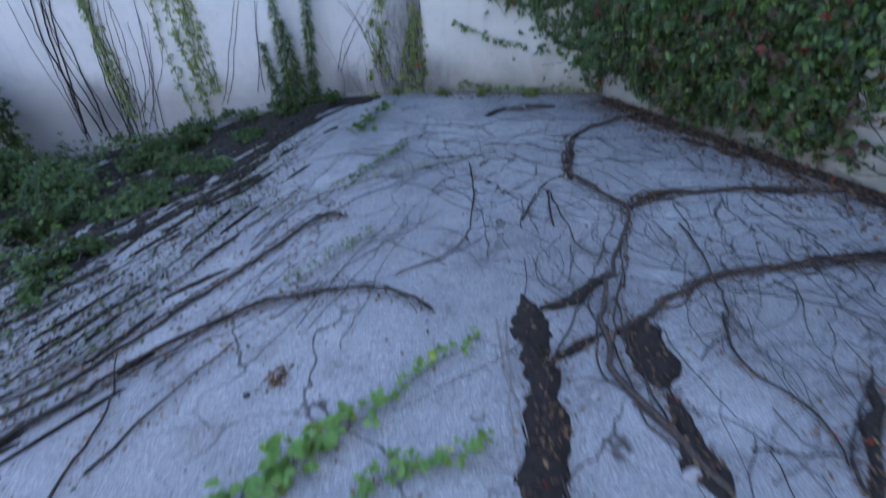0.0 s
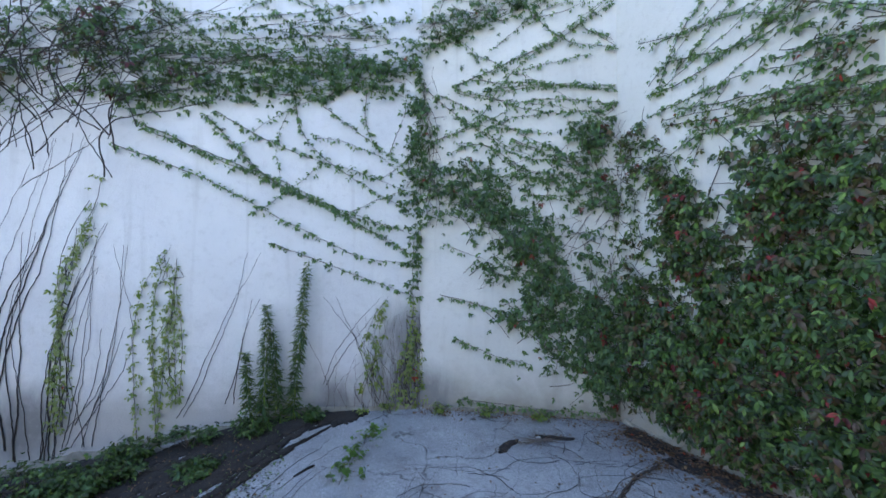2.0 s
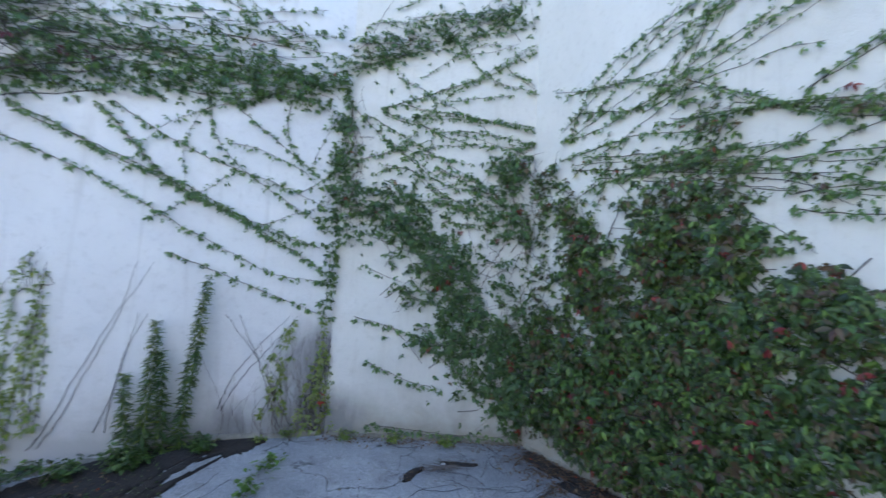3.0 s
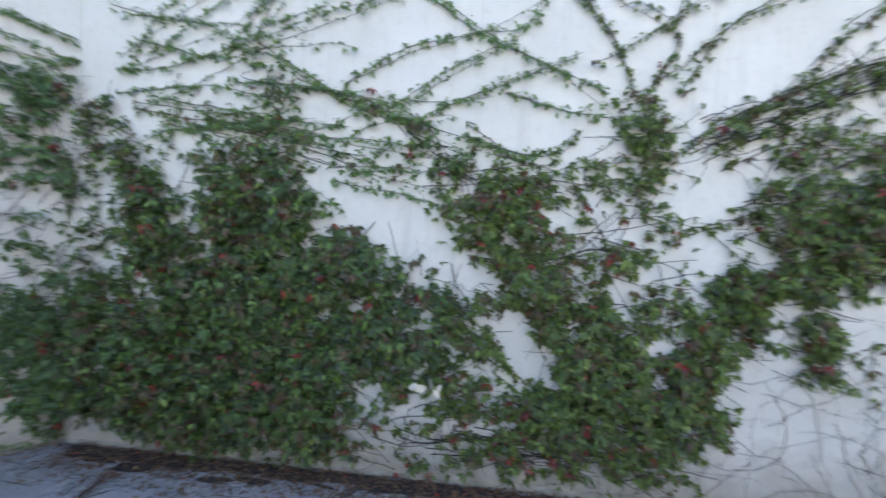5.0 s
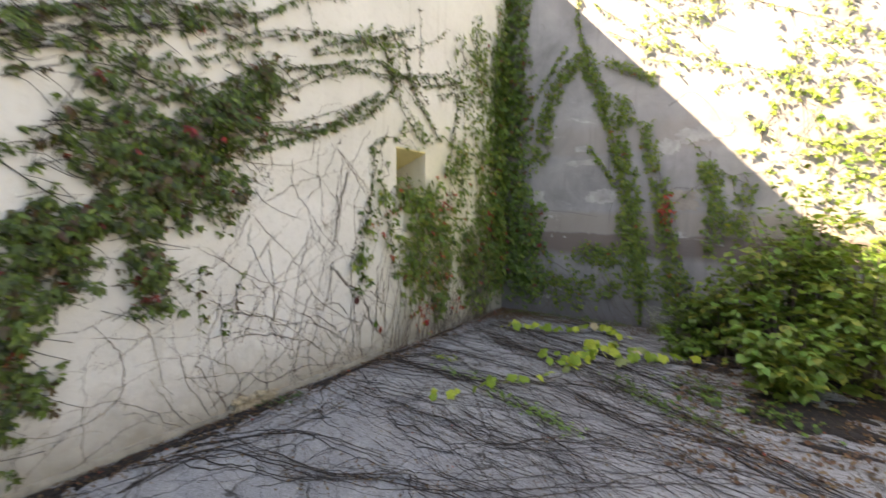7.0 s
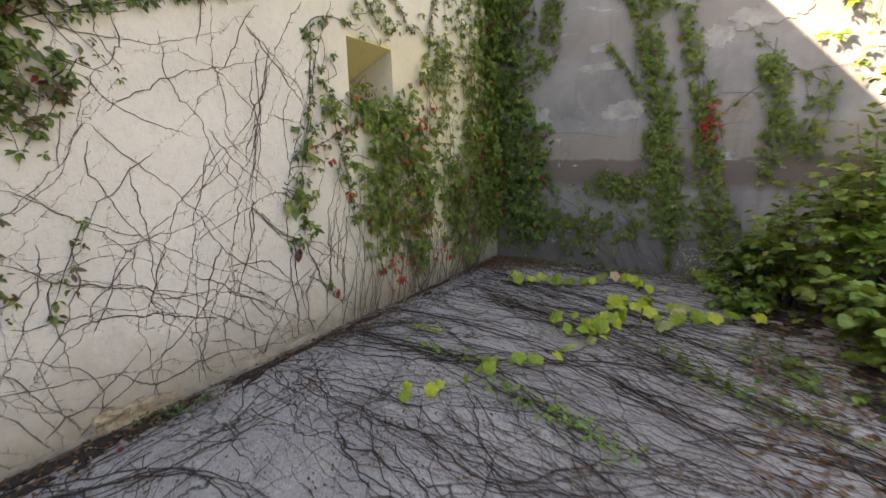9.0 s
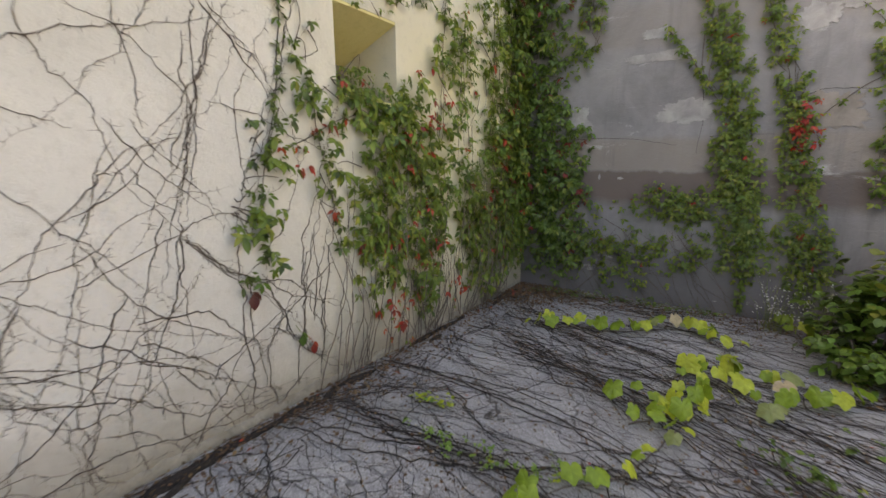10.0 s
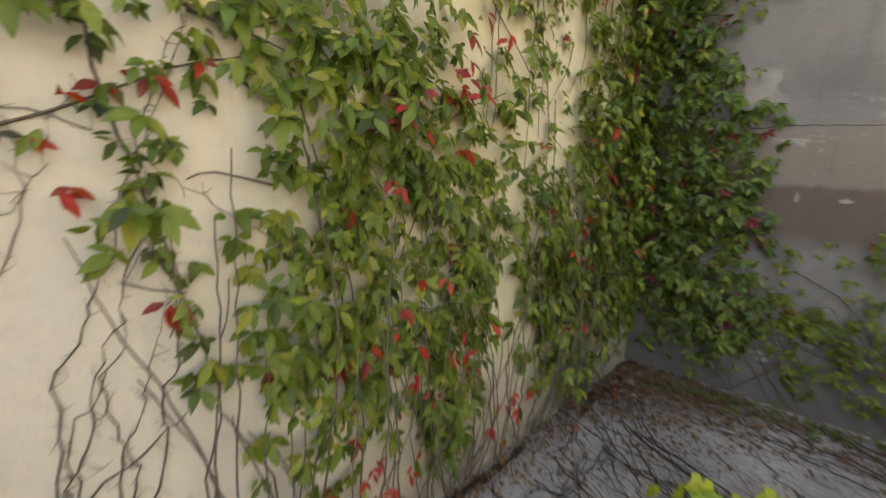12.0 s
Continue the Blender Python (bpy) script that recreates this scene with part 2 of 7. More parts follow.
MAT_PALEGREEN = leafy("pale_green", [(0.2, 0.25, 0.08), (0.26, 0.3, 0.12), (0.15, 0.21, 0.07)], 0.35)
# creeper green brightened, with sunlight on the far wall put into the colour
MAT_SUNNY = leafy("sunny_green", [(0.2, 0.3, 0.05), (0.28, 0.38, 0.07), (0.14, 0.24, 0.04)], 0.35)
MAT_YELLOW = leafy("yellow_green", [(0.2, 0.32, 0.03), (0.31, 0.42, 0.04), (0.44, 0.49, 0.06), (0.25, 0.37, 0.04)], 0.3)
MAT_VINE = leafy("vine_green", [(0.15, 0.26, 0.03), (0.2, 0.32, 0.035), (0.27, 0.37, 0.045)], 0.35)
MAT_RED = leafy("autumn_red", [(0.4, 0.014, 0.018), (0.22, 0.01, 0.02), (0.5, 0.045, 0.018), (0.14, 0.008, 0.018)], 0.25)
MAT_DARKRED = leafy("dark_red", [(0.2, 0.01, 0.016), (0.1, 0.008, 0.014), (0.28, 0.02, 0.018), (0.06, 0.008, 0.014)], 0.2)
MAT_MAROON = leafy("maroon_leaf", [(0.09, 0.012, 0.016), (0.06, 0.01, 0.014)], 0.1)
# ochre carries the yellow light bounced into the window recess
MAT_OCHRE = plaster("ochre_lit_plaster", (0.72, 0.64, 0.34), (0.62, 0.55, 0.27), (0.4, 0.36, 0.14))
MAT_FRAME = rough("weathered_frame", (0.1, 0.085, 0.06), (0.2, 0.17, 0.12), 20, (1, 1, 1), 0.002, 0.6)
MAT_GLASS, _nt, _b = nodes_of("window_glass")
_b.inputs["Base Color"].default_value = (0.85, 0.9, 0.88, 1)
_b.inputs["Roughness"].default_value = 0.06
_b.inputs["Transmission Weight"].default_value = 1.0
MAT_BACKING = rough("ochre_backing", (0.3, 0.27, 0.1), (0.5, 0.45, 0.18), 4, (1, 1, 1), 0.002)


# ---- mesh helpers ----
def mesh_ob(name, verts, faces, mats, parent=None, label="", smooth=True, slots=None):
    me = bpy.data.meshes.new(name)
    me.from_pydata([tuple(v) for v in verts], [], [tuple(f) for f in faces])
    for m in mats if isinstance(mats, (list, tuple)) else [mats]:
        me.materials.append(m)
    if smooth:
        me.polygons.foreach_set("use_smooth", [True] * len(me.polygons))
    if slots is not None:
        me.polygons.foreach_set("material_index", [int(i) for i in slots])
    me.update()
    ob = new(name, me)
    if parent is not None:
        ob.parent = parent
    if label:
        ob["label"] = label
    return ob


def part(name, bm, material, parent=None, label=""):
    me = bpy.data.meshes.new(name)
    bm.to_mesh(me)
    bm.free()
    me.materials.append(material)
    ob = new(name, me)
    if parent is not None:
        ob.parent = parent
    if label:
        ob["label"] = label
    return ob


def thing(name, label, category, group="", kind=""):
    return tagged(new(name), label, category, group, kind)


def box(lo, hi, bevel=0.0):
    bm = bmesh.new()
    bmesh.ops.create_cube(bm, size=1)
    for v in bm.verts:
        v.co = [l + (h - l) * (c + 0.5) for c, l, h in zip(v.co, lo, hi)]
    if bevel:
        bmesh.ops.bevel(bm, geom=bm.edges[:], offset=bevel, segments=2, affect="EDGES")
    return bm


RNG = np.random.default_rng(7)


class Bag:
    """Collects vertices and faces of many small pieces for one mesh."""

    def __init__(self):
        self.v, self.f, self.s, self.n = [], [], [], 0

    def add(self, verts, faces, slot=0):
        verts = np.asarray(verts, float)
        self.v.append(verts)
        self.f.extend((faces + self.n).tolist() if isinstance(faces, np.ndarray) else [[i + self.n for i in f] for f in faces])
        self.s.extend([slot] * len(faces) if np.isscalar(slot) else list(slot))
        self.n += len(verts)

    def make(self, name, mats, parent=None, label="", smooth=True):
        if not self.v:
            return None
        return mesh_ob(name, np.concatenate(self.v), self.f, mats, parent, label, smooth, self.s)


def unit(a):
    return a / np.maximum(1e-9, np.linalg.norm(a, axis=-1, keepdims=True))


# one blade: base, two flanks a side, tip, and a raised midrib
BLADE = np.array([(0, 0, 0), (0.16, 0.2, 0.05), (0.42, 0.37, 0.05), (0.72, 0.25, 0.0), (1, 0, -0.16), (0.72, -0.25, 0.0), (0.42, -0.37, 0.05), (0.16, -0.2, 0.05), (0.4, 0, -0.03), (0.72, 0, -0.05)])
BLADE_F = np.array([(8, 0, 1), (8, 1, 2), (8, 2, 9), (9, 2, 3), (9, 3, 4), (9, 4, 5), (9, 5, 6), (9, 6, 8), (8, 6, 7), (8, 7, 0)])


def blades(bag, pos, tip, nor, length, width=0.6, slot=0):
    """Blades at pos, pointing along tip, facing nor."""
    k = len(pos)
    if not k:
        return
    tip = unit(tip)
    side = unit(np.cross(nor, tip))
    up = np.cross(tip, side)
    L = np.asarray(length)[:, None, None] if np.ndim(length) else length
    b = BLADE
    v = pos[:, None] + L * (b[None, :, 0, None] * tip[:, None] + width * b[None, :, 1, None] * side[:, None] + b[None, :, 2, None] * up[:, None])
    faces = (BLADE_F[None] + 10 * np.arange(k)[:, None, None]).reshape(-1, 3)
    slots = np.repeat(slot, 10) if np.ndim(slot) else slot
    bag.add(v.reshape(-1, 3), faces, slots)


def palm_leaf(bag, pos, tip, nor, length, count=5, slot=0, width=0.6):
    """Creeper leaves of three or five blades on one stalk end."""
    tip, nor = unit(tip), unit(nor)
    side = unit(np.cross(nor, tip))
    spread = {3: (-0.95, 0, 0.95), 5: (-1.35, -0.68, 0, 0.68, 1.35)}[count]
    size = {3: (0.85, 1, 0.85), 5: (0.68, 0.9, 1, 0.9, 0.68)}[count]
    length = np.broadcast_to(length, (len(pos),))
    for a, s in zip(spread, size):
        j = RNG.normal(0, 0.12, len(pos))[:, None]
        d = np.cos(a + j) * tip + np.sin(a + j) * side + RNG.normal(0, 0.12, (len(pos), 3))
        n = nor + RNG.normal(0, 0.18, (len(pos), 3)) + side * (math.sin(a) * 0.25)
        one = np.where((np.broadcast_to(slot, (len(pos),)) == 1) & (RNG.random(len(pos)) < 0.25), 0, slot)
        blades(bag, pos + RNG.normal(0, 0.008, (len(pos), 3)), d, n, length * s * RNG.uniform(0.8, 1.1, len(pos)), width, one)


def tube(bag, pts, r0, r1=None, sides=5, slot=0):
    pts = np.asarray(pts, float)
    if len(pts) < 2:
        return
    r1 = r0 if r1 is None else r1
    d = unit(np.gradient(pts, axis=0))
    ref = np.where(np.abs(d[:, 2:3]) > 0.9, np.array([[1.0, 0, 0]]), np.array([[0, 0, 1.0]]))
    a = unit(np.cross(d, ref))
    b = np.cross(d, a)
    r = (np.asarray(r0) if np.ndim(r0) else np.linspace(r0, r1, len(pts)))[:, None, None]
    ang = np.arange(sides) * 2 * np.pi / sides
    ring = pts[:, None] + r * (np.cos(ang)[None, :, None] * a[:, None] + np.sin(ang)[None, :, None] * b[:, None])
    faces = [(i * sides + j, i * sides + (j + 1) % sides, (i + 1) * sides + (j + 1) % sides, (i + 1) * sides + j)
             for i in range(len(pts) - 1) for j in range(sides)]
    bag.add(ring.reshape(-1, 3), faces, slot)


def smooth_line(pts, step=0.06):
    """A Catmull-Rom line through a few points."""
    p = np.asarray(pts, float)
    p = np.concatenate([[2 * p[0] - p[1]], p, [2 * p[-1] - p[-2]]])
    out = []
    for i in range(1, len(p) - 2):
        k = max(2, int(np.linalg.norm(p[i + 1] - p[i]) / step))
        t = np.linspace(0, 1, k, endpoint=False)[:, None]
        a, b, c, d = p[i - 1:i + 3]
        out.append(0.5 * (2 * b + (c - a) * t + (2 * a - 5 * b + 4 * c - d) * t ** 2 + (3 * b - a - 3 * c + d) * t ** 3))
    out.append(p[-2:-1])
    return np.concatenate(out)


def wander(line, amount, away=None):
    """Adds a crooked, growing wobble to a line, none of it along away."""
    k = len(line)
    w = np.cumsum(RNG.normal(0, amount, line.shape), axis=0)
    if away is not None:
        w -= (w @ away)[:, None] * away
    w -= np.linspace(0, 1, k)[:, None] * w[-1]
    return line + w


# ---- the yard: corners and wall faces ----
HEIGHT = 6.33
CORNER_A, CORNER_B, CORNER_C = np.array((1.85, 5.75, 0.0)), np.array((3.64, 4.6, 0.0)), np.array((3.64, -7.05, 0.0))
U_LEFT, U_MID = np.array((-0.976, 0.217, 0.0)), unit(CORNER_B - CORNER_A)
FACES = {
    "left": (CORNER_A, U_LEFT, np.array((-0.217, -0.976, 0.0))),
    "mid": (CORNER_A, U_MID, np.array((U_MID[1], -U_MID[0], 0.0))),
    "right": (np.array((3.64, 0, 0.0)), np.array((0, 1.0, 0)), np.array((-1.0, 0, 0))),
    "far": (np.array((0, -7.05, 0.0)), np.array((1.0, 0, 0)), np.array((0, 1.0, 0))),
}
Z = np.array((0, 0, 1.0))


def on_wall(face, s, z, off=0.0):
    o, u, n = FACES[face]
    s, z, off = np.broadcast_arrays(np.asarray(s, float), np.asarray(z, float), np.asarray(off, float))
    return o + s[..., None] * u + z[..., None] * Z + off[..., None] * n


def ground_z(x, y):
    """The yard is level, and falls a little towards the bed by the plaster wall."""
    k = np.clip((np.asarray(y, float) - 0.5) / 2.5, 0, 1)
    k = k * k * (3 - 2 * k)
    return 0.16 * np.minimum(0, np.asarray(x, float) - 0.6) * k * np.clip(1 - (-np.asarray(x, float) - 4) / 8, 0, 1)


def quad_wall(name, p, q, z0, z1, thick, material, label):
    """A wall whose face runs from p to q (the yard on its left), with its body behind."""
    d = unit(np.asarray(q, float) - p)
    back = np.array((d[1], -d[0], 0)) * thick
    base = [p, q, q + back, p + back]
    v = [b + Z * z for z in (z0, z1) for b in base]
    f = [(0, 1, 5, 4), (1, 2, 6, 5), (2, 3, 7, 6), (3, 0, 4, 7), (4, 5, 6, 7), (3, 2, 1, 0)]
    return tagged(mesh_ob(name, v, f, material, None, "", False), label, "wall", "", "structure")


# ground: one sheet, fine in the yard and coarse to the horizon
xs = np.concatenate([[-600, -120, -40, -20, -12], np.arange(-8, 4.61, 0.14), [8, 20, 60, 200, 600]])
ys = np.concatenate([[-600, -120, -40, -16], np.arange(-9, 8.01, 0.14), [12, 30, 100, 600]])
gx, gy = np.meshgrid(xs, ys, indexing="ij")
gz = ground_z(gx, gy)
near = (np.abs(gx + 2) < 7) & (np.abs(gy) < 9)
gz = gz + near * 0.012 * np.array([[noise.noise((a * 1.7, b * 1.7, 3.0)) for b in ys] for a in xs])
nx, ny = len(xs), len(ys)
gi = np.arange(nx * ny).reshape(nx, ny)
gf = np.stack([gi[:-1, :-1], gi[1:, :-1], gi[1:, 1:], gi[:-1, 1:]], -1).reshape(-1, 4)
tagged(mesh_ob("ground", np.stack([gx, gy, gz], -1).reshape(-1, 3), gf, MAT_ASPHALT),
       "cracked grey asphalt yard with dry stems and moss", "ground", "", "structure")

# walls round the yard
END_LEFT = CORNER_A + U_LEFT * 9.5
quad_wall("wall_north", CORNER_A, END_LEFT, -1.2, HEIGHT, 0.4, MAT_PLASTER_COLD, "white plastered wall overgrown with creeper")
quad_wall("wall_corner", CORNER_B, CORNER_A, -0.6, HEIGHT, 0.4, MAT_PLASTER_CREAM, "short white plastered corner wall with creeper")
quad_wall("wall_south", np.array((-14.0, -7.05, 0)), CORNER_C + np.array((0.45, 0, 0)), -0.6, 7.4, 0.4, MAT_CONCRETE, "grey stained rendered wall with cracks, half in sun")
quad_wall("wall_west", END_LEFT, np.array((-14.0, -7.05, 0)), -1.2, 2.6, 0.3, MAT_PLASTER_CREAM, "low plain wall closing the yard")

# the long cream wall, pierced by one small deep window
WIN_Y0, WIN_Y1, WIN_Z0, WIN_Z1 = -4.66, -4.06, 1.92, 2.53
wy, wz = [-7.05, WIN_Y0, WIN_Y1, 4.6], [-0.6, WIN_Z0, WIN_Z1, HEIGHT]
v, f = [], []
for x in (3.64, 4.3):
    v += [(x, a, b) for a in wy for b in wz]
for i in range(3):
    for j in range(3):
        if (i, j) != (1, 1):
            q = [i * 4 + j, i * 4 + j + 1, (i + 1) * 4 + j + 1, (i + 1) * 4 + j]
            f += [q, [16 + k for k in reversed(q)]]
hole = [5, 6, 10, 9]
for a, b in zip(hole, hole[1:] + hole[:1]):
    f.append([b, a, 16 + a, 16 + b])
rim = [0, 1, 2, 3, 7, 11, 15, 14, 13, 12, 8, 4]
for a, b in zip(rim, rim[1:] + rim[:1]):
    f.append([a, b, 16 + b, 16 + a])
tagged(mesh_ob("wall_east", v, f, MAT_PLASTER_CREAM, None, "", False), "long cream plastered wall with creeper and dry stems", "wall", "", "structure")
win = thing("window_1", "small deep-set window with a weathered frame", "window", "", "structure")
for lo, hi in (((4.2, WIN_Y0, WIN_Z0), (4.25, WIN_Y0 + 0.05, WIN_Z1)), ((4.2, WIN_Y1 - 0.05, WIN_Z0), (4.25, WIN_Y1, WIN_Z1)),
               ((4.2, WIN_Y0 + 0.05, WIN_Z1 - 0.3), (4.25, WIN_Y1 - 0.05, WIN_Z1)), ((4.2, WIN_Y0 + 0.05, WIN_Z0), (4.25, WIN_Y1 - 0.05, WIN_Z0 + 0.06))):
    part("frame", box(lo, hi, 0.006), MAT_FRAME, win)
part("pane", box((4.22, WIN_Y0 + 0.05, WIN_Z0 + 0.06), (4.226, WIN_Y1 - 0.05, WIN_Z1 - 0.05)), MAT_GLASS, win, "dusty window glass")
bm = box((3.642, WIN_Y0 + 0.003, WIN_Z1 - 0.02), (4.195, WIN_Y1 - 0.003, WIN_Z1 - 0.002))
for vv in bm.verts:
    if vv.co.x > 4 and vv.co.z < WIN_Z1 - 0.01:
        vv.co.z -= 0.22
part("soffit", bm, MAT_OCHRE, win, "sloping soffit of the window recess, yellow light in its colour")
part("window_sill", box((3.63, WIN_Y0 + 0.003, WIN_Z0 + 0.002), (4.195, WIN_Y1 - 0.003, WIN_Z0 + 0.03), 0.006), MAT_OCHRE, win, "ochre sill strewn with leaves")
# added box, ochre like the lit recess, keeps sun out of the opening
tagged(part("wall_room", box((4.305, WIN_Y0 - 0.6, WIN_Z0 - 0.8), (6.0, WIN_Y1 + 0.6, WIN_Z1 + 0.5)), MAT_BACKING), "ochre box added to close off the small window", "room", "", "structure")


def plinth(name, face, s0, s1, top, out=0.03, material=None, label="damp crumbling mortar along the wall's foot", seed=2.0):
    """A crumbling mortar skirting along a wall's foot."""
    b = Bag()
    ss = np.arange(s0, s1, 0.03)
    rows = []
    for s in ss:
        h = max(0.01, top * (0.75 + 0.8 * noise.noise((s * 1.3, seed, 0))) + 0.35 * top * noise.noise((s * 6, 5.0, seed)) + 0.2 * top * noise.noise((s * 19, 1.0, seed)))
        g = float(ground_z(*on_wall(face, s, 0)[:2]))
        rows.append([on_wall(face, s, g - 0.08, out), on_wall(face, s, g + min(0.02, 0.2 * h), out * 0.9), on_wall(face, s, g + h * 0.6, out * 0.55), on_wall(face, s, g + h, 0.0025), on_wall(face, s, g + h + 0.01, -0.02)])
    k = len(ss)
    idx = np.arange(k * 5).reshape(k, 5)
    b.add(np.array(rows).reshape(-1, 3), np.stack([idx[:-1, :-1], idx[1:, :-1], idx[1:, 1:], idx[:-1, 1:]], -1).reshape(-1, 4))
    return tagged(b.make(name, material or MAT_PLINTH), label, "skirting", "", "structure")


plinth("baseboard_east", "right", -7.02, 4.55, 0.07, 0.022)
plinth("baseboard_corner", "mid", 0.03, 2.1, 0.06)
plinth("baseboard_north", "left", 0.03, 6.0, 0.07)


def flake(name, face, s, z, w, h, thick, material, label, group, parent=None):
    """A ragged patch of render lying proud of a wall."""
    b = Bag()
    k = 110
    a = np.linspace(0, 2 * np.pi, k, endpoint=False)
    sq = (np.abs(np.cos(a)) ** 2.4 + np.abs(np.sin(a)) ** 2.4) ** (-1 / 2.4)
    r = sq * np.array([1 + 0.45 * noise.noise((math.cos(t) * 1.6 + s, math.sin(t) * 1.6 + z, 1.0)) + 0.3 * noise.noise((math.cos(t) * 5, math.sin(t) * 5, s)) + 0.14 * noise.noise((math.cos(t) * 14, math.sin(t) * 14, z)) + 0.08 * noise.noise((math.cos(t) * 35, math.sin(t) * 35, z)) for t in a])
    inner = on_wall(face, s + 0.5 * w * r * 0.93 * np.cos(a), z + 0.5 * h * r * 0.93 * np.sin(a), thick)
    outer = on_wall(face, s + 0.5 * w * r * np.cos(a), z + 0.5 * h * r * np.sin(a), -0.004)
    mid = on_wall(face, np.array([s]), np.array([z]), thick)
    b.add(np.concatenate([inner, outer, mid]), [(i, (i + 1) % k, 2 * k) for i in range(k)] + [(k + i, k + (i + 1) % k, (i + 1) % k) for i in range(k)] + [(i, k + i, (i + 1) % k) for i in range(0)])
    return tagged(b.make(name, material, parent, "", False), label, "render patch", group)


for i, (s, z, w, h, m) in enumerate(((1.93, 2.0, 0.5, 0.24, MAT_BLOOM), (2.98, 1.96, 0.28, 0.34, MAT_BLOOM), (2.2, 2.56, 0.62, 0.1, MAT_BLOOM), (2.24, 2.78, 0.26, 0.1, MAT_BLOOM),
                                      (1.0, 2.72, 0.3, 0.2, MAT_BLOOM), (0.72, 2.85, 0.4, 0.2, MAT_BLOOM), (1.62, 2.05, 0.2, 0.12, MAT_BLOOM), (0.85, 1.93, 0.5, 0.34, MAT_BEIGE),
                                      (0.45, 2.9, 0.4, 0.24, MAT_BLOOM), (2.5, 1.35, 0.06, 0.03, MAT_BLOOM), (2.72, 1.36, 0.025, 0.07, MAT_BLOOM))):
    flake("render_patch", "far", s, z, w, h, 0.003 + 0.0006 * i, m, "pale lime-bloomed patch of render on the grey wall" if m is MAT_BLOOM else "beige worn patch of render on the grey wall", "render patches on the grey wall")
flake("plaster_patch", "left", 2.55, 1.06, 0.12, 0.07, 0.012, MAT_BLOOM, "small grey mark on the white plaster", "")


def crack(face, pts):
    """A thin open crack, as a dark crooked groove filler."""
    b = Bag()
    line = wander(smooth_line([on_wall(face, s, z, 0.001) for s, z in pts], 0.04), 0.005, FACES[face][2])
    tube(b, line, 0.0028, 0.0012, 4)
    return tagged(b.make("crack", MAT_STEM_DARK), "dark crack across the grey render", "crack", "cracks in the grey wall")


crack("far", [(3.0, 1.78), (2.5, 1.79), (2.25, 1.73), (1.98, 1.69)])
crack("far", [(1.7, 1.76), (1.45, 1.78), (1.2, 1.76)])
crack("far", [(1.12, 2.0), (0.95, 2.12), (0.6, 2.1), (0.3, 2.12)])
crack("far", [(1.05, 3.3), (0.7, 3.42), (0.35, 2.95)])
crack("far", [(1.85, 2.4), (1.78, 2.0), (1.8, 1.6)])


# ---- creepers ----
def wall_leaves(bag, face, s, z, off, size, count, red, lean=0.5, width=0.6, base_slot=None):
    """Hanging leaves at wall places; a share of them red."""
    o, u, n = FACES[face]
    k = len(s)
    pos = on_wall(face, s, z, off)
    tip = -Z * RNG.uniform(0.5, 1.1, (k, 1)) + u * RNG.normal(0, 0.45, (k, 1)) + n * RNG.uniform(0.05, 0.75, (k, 1))
    nor = n * RNG.uniform(0.6, 1.1, (k, 1)) + Z * RNG.normal(lean, 0.3, (k, 1)) + u * RNG.normal(0, 0.35, (k, 1))
    slot = (RNG.random(k) < red).astype(int) if base_slot is None else base_slot
    slot = np.where(slot == 1, 1, np.where(RNG.random(k) < 0.18, 2, 0))
    length = size * RNG.uniform(0.6, 1.15, k)
    palm_leaf(bag, pos, tip, nor, length, count, slot, width)


def in_gaps(gaps, s, z):
    """True where a place on a wall lies in one of the bare gaps ((s, z), (s, z), radius)."""
    out = np.zeros(len(s), bool)
    ragged = np.array([1 + 0.5 * noise.noise((x * 6, y * 6, 2.0)) for x, y in zip(s, z)])
    for a, b, r in gaps:
        a, d = np.array(a), np.array(b) - np.array(a)
        t = np.clip(((s - a[0]) * d[0] + (z - a[1]) * d[1]) / max(1e-6, d @ d), 0, 1)
        out |= np.hypot(s - a[0] - t * d[0], z - a[1] - t * d[1]) < r * ragged
    return out


